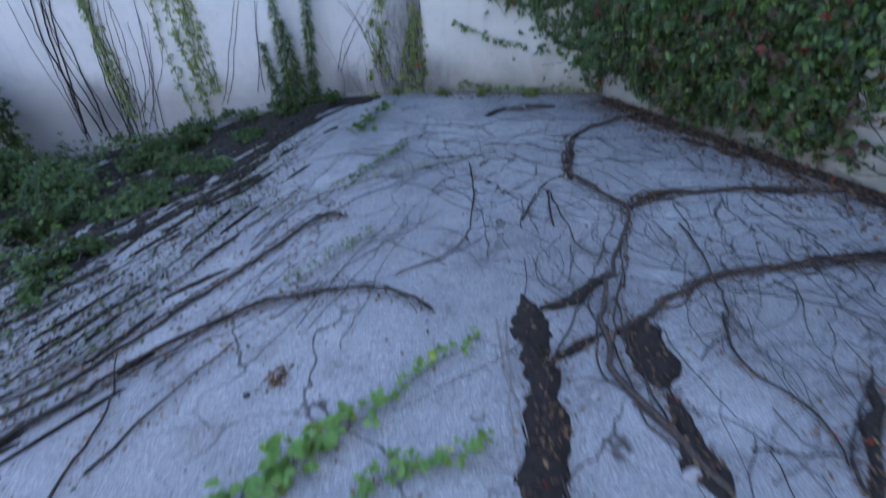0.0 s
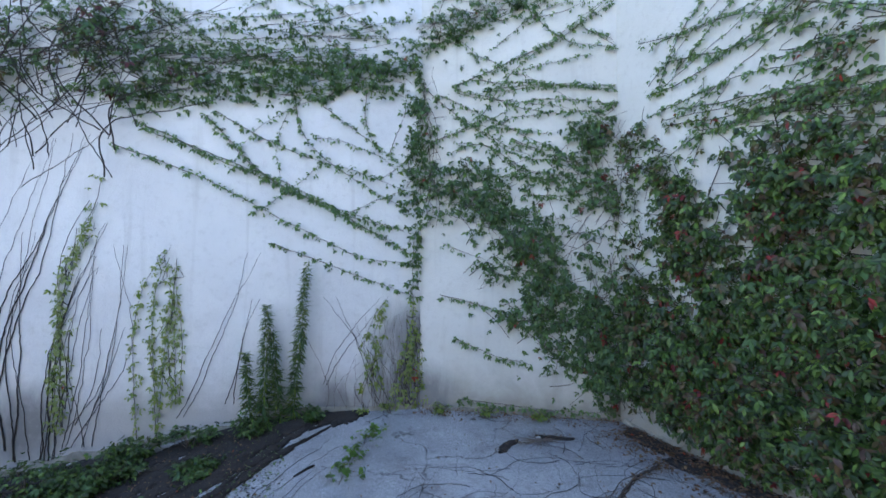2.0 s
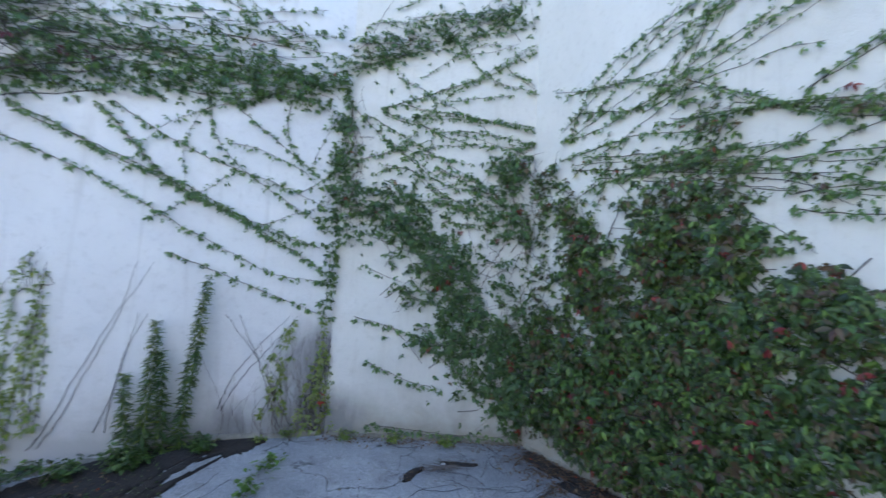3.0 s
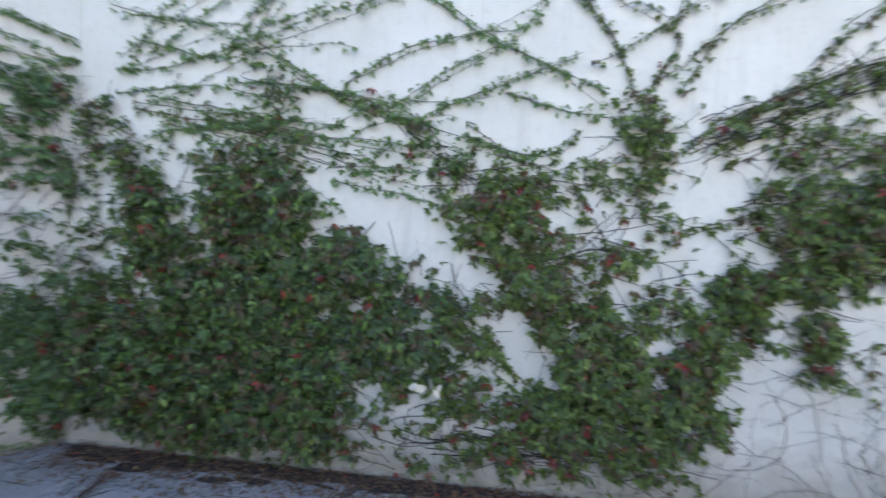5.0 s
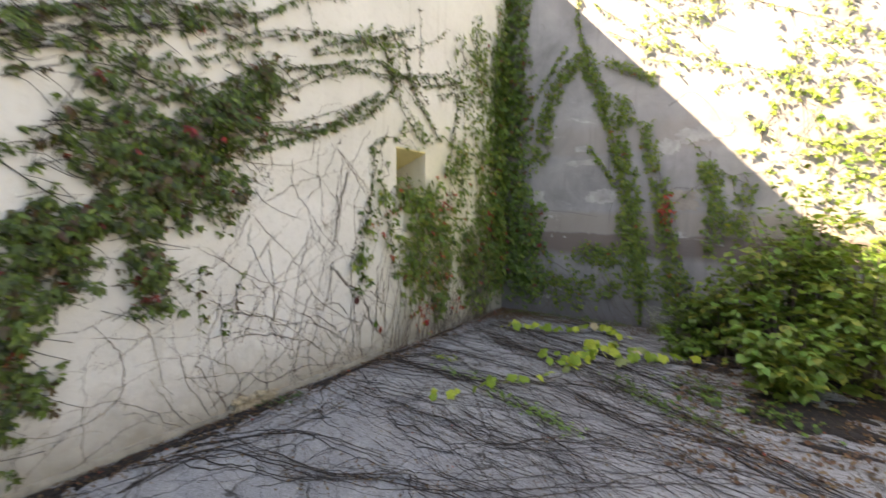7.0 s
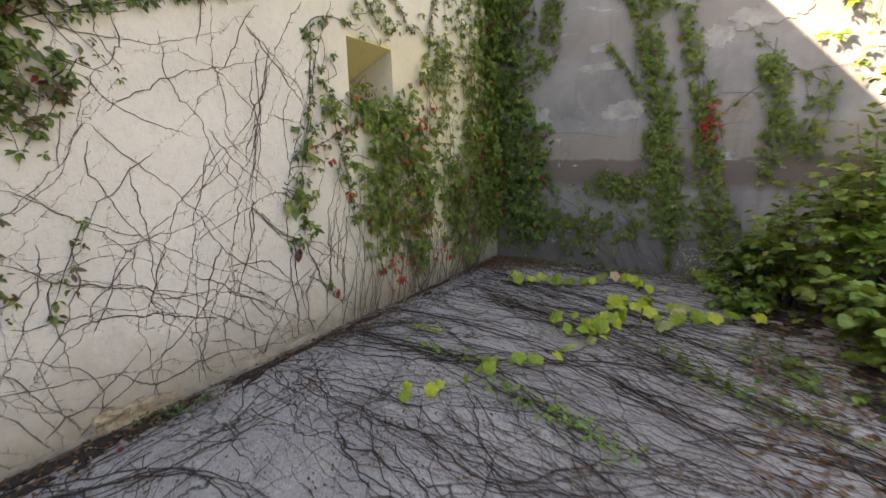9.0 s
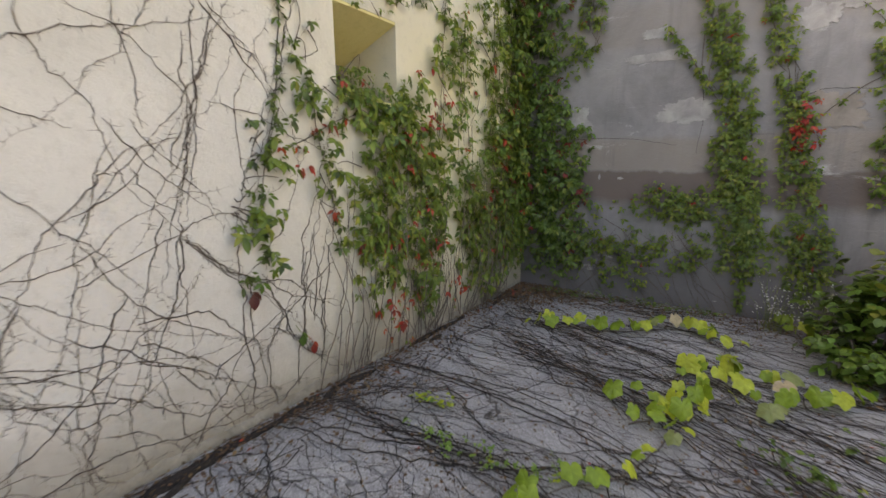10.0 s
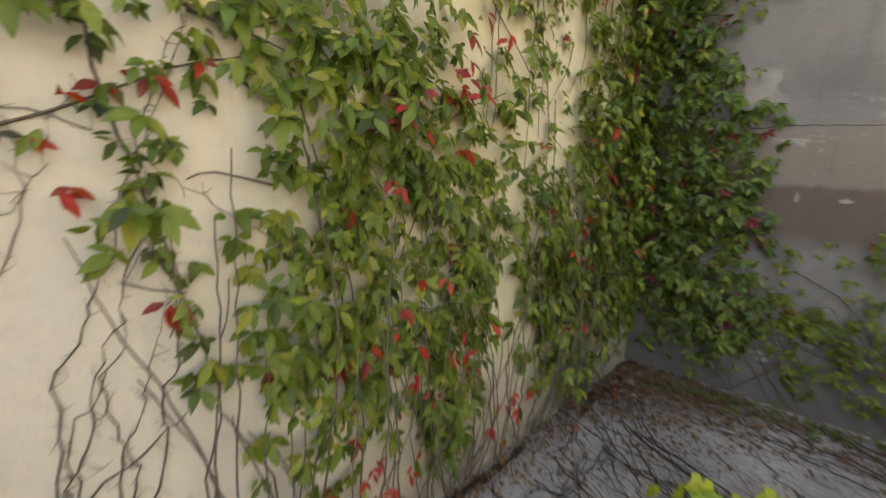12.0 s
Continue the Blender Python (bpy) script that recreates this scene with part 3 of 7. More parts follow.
def mass(bag, stems, face, caps, rate, size, depth=0.12, count=5, red=0.02, lacy=0.0, gaps=()):
    """Thick growth inside rounded stretches ((s, z), (s, z), radius, density) of a wall."""
    for (a, b, r, dens) in caps:
        a, b = np.array(a), np.array(b)
        length = np.linalg.norm(b - a)
        k = int(2.3 * rate * dens * (2 * r * length + math.pi * r * r))
        t = RNG.random(k)
        ang, rr = RNG.random(k) * 2 * np.pi, r * np.sqrt(RNG.random(k)) * RNG.uniform(0.75, 1.4, k)
        s = a[0] + (b[0] - a[0]) * t + rr * np.cos(ang)
        z = a[1] + (b[1] - a[1]) * t + rr * np.sin(ang)
        if face in ("left", "mid"):
            s = np.abs(s) + 0.012
        keep = (z > 0.06) & (s < {"mid": 2.1, "right": 4.56}.get(face, 99))
        if gaps:
            keep &= ~in_gaps(gaps, s, z - 0.03)
        s, z, rr = s[keep], z[keep], rr[keep]
        clump = np.array([noise.noise((x * 5, y * 5, 9.0)) for x, y in zip(s, z)])
        keep = clump > -0.5 + 0.45 * (1 - min(1, dens))
        s, z, rr, clump = s[keep], z[keep], rr[keep], clump[keep]
        if lacy:
            keep = np.array([noise.noise((x * 11, y * 13, 4.0)) for x, y in zip(s, z)]) > lacy - 0.5
            s, z, rr, clump = s[keep], z[keep], rr[keep], clump[keep]
            for _ in range(int(6 + 12 * length)):
                p = a + (b - a) * RNG.random() + RNG.normal(0, r * 0.6, 2)
                q = p + RNG.normal(0, 0.14, 2)
                if min(p[1], q[1]) > 0.03:
                    tube(stems, wander(smooth_line([on_wall(face, *p, 0.02), on_wall(face, *(0.5 * (p + q) + RNG.normal(0, 0.03, 2)), depth * RNG.random()), on_wall(face, *q, depth * RNG.random())]), 0.004), 0.003, 0.0015, 4)
        off = 0.015 + depth * (0.35 + 0.65 * np.clip(1 - (rr / r) ** 2, 0, 1)) * RNG.random(len(s)) * (0.8 + 0.8 * clump)
        wall_leaves(bag, face, s, z, np.maximum(0.012, off), size, count, red)
        for _ in range(int(2 + 5 * length)):
            t0, t1 = sorted(RNG.random(2))
            p = a + (b - a) * t0 + RNG.normal(0, r * 0.5, 2)
            q = a + (b - a) * t1 + RNG.normal(0, r * 0.6, 2)
            if face in ("left", "mid"):
                p[0], q[0] = (min(abs(w) + 0.01, 2.1 if face == "mid" else 99) for w in (p[0], q[0]))
            if np.linalg.norm(q - p) > 0.1 and min(p[1], q[1]) > 0.02:
                line = smooth_line([on_wall(face, *p, 0.012), on_wall(face, *(0.5 * (p + q) + RNG.normal(0, 0.05, 2)), 0.03), on_wall(face, *q, 0.012)])
                tube(stems, wander(line, 0.004), 0.004, 0.002, 4)


def fringed(bag, stems, face, caps, rate, size, depth, red, lacy, gaps=(), swell=1.2, thin=0.2):
    """Thick growth with a thin, ragged outskirt of smaller leaves."""
    mass(bag, stems, face, [(a, b, r * swell, d) for a, b, r, d in caps], rate, size, depth, 5, red, lacy, gaps)
    mass(bag, stems, face, [(a, b, r * 1.75 + 0.05, min(thin, 1.1 * thin * d)) for a, b, r, d in caps], rate, size * 0.85, depth * 0.4, 5, red * 0.7, 0.0, [(a, b, r * 0.75) for a, b, r in gaps])


def runner(bag, stems, face, pts, size, gap=0.05, thick=0.0035, count=3, red=0.0, bare=0.0):
    """A shoot that climbs along a wall, with leaves in pairs."""
    line2 = smooth_line([(s, z, 0) for s, z in pts], 0.05)
    line2 = wander(line2, 0.004)
    line2[:, 2] = 0
    tube(stems, on_wall(face, line2[:, 0], line2[:, 1], 0.008), thick, thick * 0.5, 4)
    seg = np.concatenate([[0], np.cumsum(np.linalg.norm(np.diff(line2, axis=0), axis=1))])
    d = np.arange(seg[-1] * bare, seg[-1], gap)
    d = np.repeat(d, 2) + RNG.normal(0, gap * 0.25, 2 * len(d))
    s, z = np.interp(d, seg, line2[:, 0]), np.interp(d, seg, line2[:, 1])
    k = len(d)
    wall_leaves(bag, face, s + RNG.normal(0, 0.018, k), z + RNG.normal(-0.005, 0.018, k), RNG.uniform(0.012, 0.05, k), size, count, red)


def creeper(name, label, face_work, leaf_mats, stem_mat=MAT_BARK, category="climbing plant", group="creepers on the walls"):
    top = thing(name, label, category, group)
    bag, stems = Bag(), Bag()
    face_work(bag, stems)
    fo = bag.make("foliage", leaf_mats, top)
    if fo:
        fo["kind"] = "stuff"
    so = stems.make("stem", stem_mat, top)
    if so:
        so["kind"] = "stuff"
    return top


LEAF_SET = [MAT_GREEN, MAT_DARKRED, MAT_OLIVE]
COLD_SET = [MAT_BLUEGREEN, MAT_DARKRED, MAT_GREEN]
OLIVE_SET = [MAT_OLIVE, MAT_RED, MAT_GREEN]
SHOOT_SET = [MAT_SHOOT, MAT_DARKRED, MAT_BLUEGREEN]
PALE_SET = [MAT_PALEGREEN, MAT_RED, MAT_OLIVE]
def stray(bag, stems, face, count, s_range, z_range, heading, spread, reach, size, gap):
    """More thin leafy shoots that wander over a wall."""
    for _ in range(count):
        s, z, h = RNG.uniform(*s_range), RNG.uniform(*z_range), RNG.normal(heading, spread)
        pts, bend = [(s, z)], RNG.normal(0, 0.12)
        for _ in range(int(RNG.uniform(0.5, 1.0) * reach / 0.25)):
            h += bend + RNG.normal(0, 0.1)
            s, z = s + 0.25 * math.cos(h), z + 0.25 * math.sin(h)
            pts.append((s, z))
        if face == "mid":
            pts = [(a, b) for a, b in pts if 0.02 < a < 2.1]
        if face == "left":
            pts = [(max(0.03, a), b) for a, b in pts]
        if face == "right":
            pts = [(min(4.55, max(-6.95, a)), b) for a, b in pts]
        if len(pts) > 2:
            runner(bag, stems, face, pts, size, gap * RNG.uniform(0.8, 1.4), 0.003, 3)


LEFT_BANK = [
    ((3.17, 3.31), (1.87, 3.54), 0.2, 0.8), ((1.87, 3.54), (0.02, 3.8), 0.2, 0.8), ((2.75, 3.72), (0.02, 4.0), 0.2, 0.42),
    ((2.19, 4.1), (0.02, 4.35), 0.16, 0.3), ((0.05, 3.7), (0.04, 2.9), 0.12, 0.6), ((0.05, 2.9), (0.06, 2.1), 0.17, 0.4),
    ((0.06, 2.1), (0.04, 1.38), 0.1, 0.4),
]
LEFT_SHOOTS = [
    ((3.16, 2.82), (2.4, 2.58), (1.59, 2.14), (0.67, 1.79), (0.05, 1.64)), ((1.63, 1.9), (1, 1.59), (0.4, 1.37), (0.04, 1.25)),
    ((2.92, 3.05), (2.16, 2.72), (1.34, 2.34), (0.69, 2.03), (0.18, 1.75)), ((2.25, 3.18), (1.63, 2.55), (0.82, 2.21), (0.2, 2.01)),
    ((2.21, 3.24), (1.49, 2.87), (0.73, 2.65), (0.17, 2.46)), ((1.43, 3.43), (1.28, 2.96), (0.85, 2.64), (0.22, 2.26)),
    ((1.2, 3.41), (0.76, 3.09), (0.25, 2.77)), ((0.61, 3.5), (0.62, 3.17), (0.44, 2.88)), ((2.04, 4.3), (1.22, 4.42), (0.31, 4.69)),
]


def left_work(bag, stems):
    mass(bag, stems, "left", LEFT_BANK, 260, 0.064, 0.14, 5, 0.004)
    stray(bag, stems, "left", 10, (0.2, 2.8), (3.5, 4.2), 0.1, 0.2, 2.0, 0.05, 0.085)


def left_shoots(bag, stems):
    for i, p in enumerate(LEFT_SHOOTS):
        for _ in range(2 if i in (2, 3) else 1):
            runner(bag, stems, "left", [(s + RNG.normal(0, 0.02), z + RNG.normal(0, 0.03)) for s, z in p], 0.055, 0.1, 0.004, 5)
    stray(bag, stems, "left", 5, (0.3, 2.6), (2.0, 3.3), -0.45 + math.pi, 0.25, 1.2, 0.05, 0.1)
    stray(bag, stems, "left", 26, (0.2, 2.8), (3.5, 4.7), 0.1, 0.2, 2.0, 0.05, 0.085)


creeper("creeper", "green creeper spread in a band over white plaster", left_work, COLD_SET)
creeper("creeper", "thin leafy creeper shoots slanting over white plaster", left_shoots, SHOOT_SET)


def thicket_work(bag, stems):
    for _ in range(60):
        a, h = RNG.uniform(2.9, 4.4), RNG.uniform(3.2, 4.8)
        pts = [(a + RNG.normal(0, 0.35), h - 0.9), (a, h - 0.4), (a - RNG.normal(0.3, 0.5), h), (a - RNG.normal(0.6, 0.6), h + 0.3)]
        line = wander(smooth_line([on_wall("left", s, z, RNG.uniform(0.02, 0.25)) for s, z in pts]), 0.006)
        tube(stems, line, RNG.uniform(0.003, 0.008), 0.002, 4)
    mass(bag, stems, "left", [((3.64, 3.67), (2.79, 3.75), 0.45, 0.45), ((3.68, 4.1), (2.79, 4.3), 0.35, 0.4), ((4.6, 3.2), (4.0, 4.2), 0.5, 0.5)], 150, 0.08, 0.28, 5, 0.07)


creeper("creeper", "tangled thicket of bare stems and dark leaves high on the plaster", thicket_work, [MAT_BLUEGREEN, MAT_MAROON, MAT_BRONZE], MAT_STEM_DARK)

for base, mid_p, tip_p, lush in (((3.56, 0.0), (3.56, 1.4), (3.28, 2.51), 1.0), ((2.81, -0.2), (2.74, 1.2), (2.6, 1.88), 0.8), ((2.6, 0.2), (2.58, 0.9), (2.54, 1.65), 0.4),
                                 ((0.54, 0.25), (0.47, 0.74), (0.4, 1.24), 0.35), ((0.23, 0.05), (0.13, 0.74), (0.09, 1.3), 0.6), ((-0.0, 0.05), (0.02, 0.5), (0.05, 1.0), 0.4)):
    def column_work(bag, stems, base=base, mid_p=mid_p, tip_p=tip_p, lush=lush):
        for _ in range(3):
            runner(bag, stems, "left", [(s + RNG.normal(0, 0.07), z) for s, z in (base, mid_p)] + [(tip_p[0] + RNG.normal(0, 0.02), tip_p[1] - abs(RNG.normal(0, 0.25)))], 0.055, 0.085, 0.003, 3)
        mass(bag, stems, "left", [(base, mid_p, 0.12, lush * 0.3), (mid_p, tip_p, 0.05, lush * 0.3)], 260, 0.05, 0.05, 3, 0.01)
    creeper("creeper", "pale green climber rising in a narrow column on white plaster", column_work, PALE_SET, MAT_STEM_DARK)

DARK_STEMS = [
    ((4.2, -0.3), (4.15, 1.3), (3.69, 2.86)), ((4.11, -0.2), (4.1, 0.89), (3.73, 2.03), (3.44, 2.92)), ((3.71, -0.3), (3.71, 0.88), (3.29, 2.02)),
    ((3.94, -0.3), (4, 1.01), (3.87, 1.92)), ((3.61, -0.3), (3.57, 0.75), (3.26, 1.57)), ((3.45, -0.2), (3.38, 0.74), (3.25, 1.69)),
    ((3.31, -0.2), (3.04, 0.72), (3.04, 1.8)), ((2.47, 0.04), (2.05, 1.06), (1.8, 1.73)), ((2.09, 0.15), (1.9, 0.8), (1.82, 1.24)), ((3.45, 0.0), (3.23, 0.42), (3.09, 0.97)),
    ((0.35, 0.1), (0.75, 0.75), (1.0, 1.25)), ((1.05, 0.3), (0.8, 0.7), (0.4, 1.25)),
]


def dark_work(bag, stems):
    for p in DARK_STEMS:
        for _ in range(3 if p[0][0] > 3.2 else 2):
            line = smooth_line([on_wall("left", s + RNG.normal(0, 0.06), z, 0.01) for s, z in p], 0.05)
            tube(stems, wander(line, 0.006, FACES["left"][2]), RNG.uniform(0.003, 0.009 if p[0][0] > 3.5 else 0.004), 0.0015, 4)


def foot_work(bag, stems):
    for _ in range(46):
        a = abs(RNG.normal(0.1, 0.35)) + 0.02
        line = smooth_line([on_wall("left", a, 0.0, 0.012), on_wall("left", abs(a + RNG.normal(0, 0.08)) + 0.01, 0.3, 0.012), on_wall("left", abs(a + RNG.normal(0, 0.16)) + 0.01, RNG.uniform(0.5, 1.1), 0.01)], 0.05)
        tube(stems, wander(line, 0.006, FACES["left"][2]), RNG.uniform(0.0015, 0.003), 0.001, 4)
    mass(bag, stems, "left", [((0.15, 0.1), (0.1, 0.7), 0.16, 0.12)], 260, 0.05, 0.05, 3, 0.35)


creeper("dry_creeper", "withered brown stems and a few red leaves in the corner", foot_work, PALE_SET, MAT_BARK, "dry stems", "bare stems on the walls")
creeper("dry_creeper", "bare dark creeper stems on white plaster", dark_work, LEAF_SET, MAT_STEM_DARK, "dry stems", "bare stems on the walls")

MID_BANK = [
    ((0.02, 4.2), (1.02, 4.56), 0.2, 0.75), ((1.02, 4.56), (1.96, 4.9), 0.18, 0.7), ((0.03, 3.7), (0.04, 2.9), 0.11, 0.45), ((0.05, 2.9), (0.06, 2.1), 0.13, 0.25), ((0.1, 2.6), (0.5, 2.5), 0.2, 0.6),
    ((0.55, 2.63), (0.98, 2.14), 0.24, 1.0), ((0.98, 2.14), (1.35, 1.68), 0.29, 1.1), ((1.31, 1.63), (1.77, 1.0), 0.34, 1.1), ((1.77, 1.0), (2.3, 0.39), 0.41, 1.15),
    ((2.2, 0.18), (2.42, 0.02), 0.18, 1.0), ((0.96, 1.15), (1.47, 0.92), 0.18, 0.8), ((1.32, 0.74), (1.66, 0.59), 0.1, 0.6), ((0.7, 1.52), (1.01, 1.62), 0.11, 0.5),
    ((1.67, 2.97), (2.22, 3.09), 0.16, 0.9), ((1.68, 2.76), (1.81, 2.18), 0.23, 0.5), ((2.04, 2.48), (2.27, 1.94), 0.2, 0.35), ((2.14, 1.42), (2.35, 0.95), 0.26, 0.9),
    ((1.59, 1.95), (1.87, 1.8), 0.15, 0.3),
]
MID_HOLES = [
    ((1.68, 1.5), (1.75, 1.4), 0.07), ((2.0, 1.25), (2.09, 1.09), 0.06), ((1.27, 2.4), (1.5, 2.33), 0.06), ((1.59, 1.84), (1.65, 1.63), 0.04),
]
MID_SHOOTS = [
    ((0.03, 3.66), (0.57, 3.21), (1.4, 3.04)), ((0.22, 3.53), (0.95, 3.16), (1.54, 2.85)), ((0.67, 3.68), (1.38, 3.59), (2.1, 3.48)), ((1.08, 4.56), (1.61, 4.09), (2.12, 3.93)),
    ((0.12, 3), (0.63, 3.21), (1.05, 3.75), (1.98, 4.43)), ((0.05, 4.07), (1.02, 4.42), (1.97, 4.69)), ((0.39, 0.79), (0.77, 0.63), (1.21, 0.54)),
    ((0.23, 1.27), (0.81, 1.12), (1.18, 1.03)), ((0.22, 2.42), (0.79, 2.57), (1.42, 2.53)), ((1.26, 3.43), (1.76, 3.37), (2.08, 3.32)), ((0.43, 0.12), (0.92, 0.1), (1.41, 0.06), (2, 0.08)),
]


MID_SHOOTS_2 = [
    ((0.39, 3.59), (0.76, 3.49), (1.1, 3.36), (1.53, 3.27), (2.01, 3.29), (2.11, 3.35)),
    ((0.72, 3.57), (1.09, 3.56), (1.65, 3.53), (2.11, 3.51)),
    ((0.41, 3.28), (0.75, 3.06), (1.13, 2.81), (1.55, 2.74)),
    ((1.04, 2.99), (1.29, 2.87), (1.55, 2.85)),
    ((1.81, 4.15), (2.08, 3.96), (2.11, 3.92)),
    ((0.43, 2.93), (0.76, 2.92), (1.14, 2.66), (1.56, 2.58)),
    ((1.03, 2.59), (1.56, 2.53)),
    ((1.15, 2.37), (1.57, 2.35)),
    ((0.39, 3.63), (1.07, 3.91), (1.62, 4.13), (2.11, 4.44)),
]


def mid_work(bag, stems):
    fringed(bag, stems, "mid", MID_BANK, 270, 0.062, 0.2, 0.012, 0.3, MID_HOLES, 1.0, 0.09)
    mass(bag, stems, "mid", [((1.95, 1.75), (2.0, 0.9), 0.2, 0.22), ((1.85, 0.8), (2.05, 0.25), 0.2, 1.0), ((1.9, 2.9), (2.05, 2.3), 0.2, 0.45), ((0.9, 1.9), (0.3, 2.3), 0.25, 0.35), ((1.3, 2.5), (1.9, 2.9), 0.3, 0.22)], 270, 0.062, 0.16, 5, 0.02, 0.1)


def mid_shoots(bag, stems):
    for p in MID_SHOOTS + MID_SHOOTS_2:
        runner(bag, stems, "mid", p, 0.052, 0.085, 0.004, 5)
    for p in MID_SHOOTS_2:
        runner(bag, stems, "mid", [(min(2.1, s), z + RNG.normal(0, 0.04)) for s, z in p], 0.05, 0.12, 0.003, 3)
    stray(bag, stems, "mid", 9, (0.0, 1.4), (2.7, 4.4), 0.25, 0.35, 1.4, 0.05, 0.095)
    stray(bag, stems, "mid", 7, (0.1, 1.3), (4.2, 4.9), 0.3, 0.15, 1.4, 0.055, 0.08)
    stray(bag, stems, "mid", 6, (0.2, 1.0), (1.2, 2.4), -0.3, 0.3, 0.9, 0.05, 0.095)


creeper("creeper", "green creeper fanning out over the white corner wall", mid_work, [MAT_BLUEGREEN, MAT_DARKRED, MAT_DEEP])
creeper("creeper", "thin leafy creeper shoots over the white corner wall", mid_shoots, SHOOT_SET)

EAST_LOW = [
    ((3.99, 2.48), (3.77, 2.1), 0.15, 0.8), ((3.83, 1.99), (3.47, 1.28), 0.26, 1.1), ((3.84, 1.04), (3.43, 0.57), 0.45, 1.2), ((3.42, 0.37), (2.65, 0.49), 0.26, 1.2),
    ((3.18, 2.45), (3.04, 1.85), 0.22, 1.1), ((2.78, 2.34), (2.61, 1.96), 0.25, 1.1), ((3.02, 1.51), (2.38, 1.45), 0.38, 1.2), ((2.93, 0.93), (2.17, 0.92), 0.37, 1.2),
    ((2.2, 1.83), (1.73, 1.49), 0.19, 1.0), ((1.94, 1.13), (1.38, 1.1), 0.24, 1.1), ((2.64, 0.4), (2.05, 0.32), 0.19, 0.9), ((1.52, 1.51), (1.31, 1.44), 0.09, 0.6),
]
EAST_MIDDLE = [
    ((1.62, 0.82), (0.91, 0.68), 0.15, 0.8), ((1.69, 0.39), (1.28, 0.26), 0.13, 0.45), ((1.17, 2.19), (0.75, 2.03), 0.19, 1.0), ((1.01, 1.82), (0.58, 1.95), 0.15, 0.8),
    ((0.75, 1.6), (0.47, 1.5), 0.19, 1.1), ((1.27, 1.36), (0.92, 1.41), 0.09, 0.7), ((1.19, 1.24), (0.88, 1.08), 0.12, 0.7), ((0.5, 1.16), (0.15, 1.31), 0.15, 0.9),
    ((0.4, 0.88), (-0.06, 0.98), 0.21, 1.1), ((0.73, 0.6), (0.08, 0.61), 0.18, 1.0), ((-0.15, 0.61), (-0.39, 0.76), 0.16, 1.0),
]
EAST_HIGH = [
    ((1.55, 2.76), (1.33, 2.4), 0.17, 0.5), ((1.86, 2.91), (0.94, 2.27), 0.15, 0.3), ((2.88, 3.34), (2.7, 2.98), 0.16, 0.7), ((2.8, 2.79), (2.63, 2.53), 0.19, 0.6),
    ((3.26, 2.81), (1.76, 2.41), 0.18, 0.22), ((0.84, 2.27), (0.51, 2.38), 0.11, 0.6), ((1.26, 2.37), (0.84, 2.23), 0.13, 0.5), ((-0.13, 2.87), (-0.15, 2.48), 0.17, 1.2),
    ((-0.15, 2.43), (-0.17, 2.04), 0.1, 0.5), ((-1.22, 2.7), (-1.72, 2.46), 0.18, 0.35), ((-0.46, 2.59), (-1.94, 3.27), 0.11, 0.25),
]
EAST_RIGHT = [
    ((0.48, 1.82), (-0.09, 1.81), 0.12, 0.4), ((0.37, 1.4), (-0.03, 1.24), 0.15, 0.6), ((0.26, 0.92), (-0.28, 0.76), 0.27, 1.1), ((-0.28, 0.89), (-0.59, 1.08), 0.17, 1.0),
    ((-0.16, 1.33), (-0.33, 1.51), 0.09, 0.35), ((-0.75, 1.44), (-0.98, 1.72), 0.14, 0.8), ((-0.9, 1.31), (-1.03, 1.22), 0.07, 0.5), ((-1.04, 2.32), (-1.06, 2.0), 0.14, 0.5),
    ((-1.21, 1.78), (-1.65, 2.03), 0.22, 1.0), ((-1.63, 2.31), (-1.98, 2.47), 0.2, 1.0), ((-2.17, 2.73), (-2.37, 2.93), 0.11, 1.0),
]
EAST_RIGHT_2 = [
    ((-1.76, 1.8), (-1.95, 1.95), 0.15, 1.0), ((-1.33, 1.51), (-1.34, 1.23), 0.12, 0.9), ((-1.35, 1.14), (-1.5, 1.01), 0.08, 0.4), ((1.07, 0.28), (-0.4, 0.32), 0.12, 0.6),
    ((-0.52, 0.54), (-0.65, 0.72), 0.08, 0.6), ((-0.58, 2.61), (-1.44, 3.0), 0.09, 0.4), ((-1.52, 3.07), (-2.22, 3.36), 0.09, 0.35), ((-0.89, 2.23), (-1.42, 2.28), 0.11, 0.4),
    ((-1.08, 2.59), (-1.18, 2.47), 0.11, 0.5), ((-0.7, 1.97), (-1.13, 2.05), 0.06, 0.3),
]
EAST_HOLES = [
    ((2.25, 2.25), (1.44, 1.9), 0.1), ((1.99, 1.97), (1.59, 1.81), 0.07), ((1.18, 1.62), (0.93, 1.55), 0.1), ((0.78, 1.17), (0.56, 1.0), 0.12),
    ((-0.48, 2.32), (-0.76, 2.3), 0.15), ((0.23, 1.97), (0.01, 1.98), 0.08), ((0.03, 1.59), (-0.03, 1.41), 0.07), ((-0.92, 1.81), (-1.02, 1.79), 0.08),
    ((-0.26, 1.16), (-0.42, 1.2), 0.07), ((-0.46, 1.78), (-0.64, 1.75), 0.08),
]
EAST_HOLES_2 = [
    ((1.71, 0.32), (1.43, 0.28), 0.07), ((-0.87, 0.99), (-1.11, 1.09), 0.12), ((-1.13, 1.43), (-1.15, 1.25), 0.05), ((3.66, 2.41), (3.35, 2.25), 0.09),
    ((3.93, 1.53), (3.71, 1.28), 0.07), ((1.53, 0.64), (1.29, 0.62), 0.04), ((0.83, 2.83), (0.44, 2.74), 0.08), ((1.28, 2.66), (1.04, 2.81), 0.13),
]
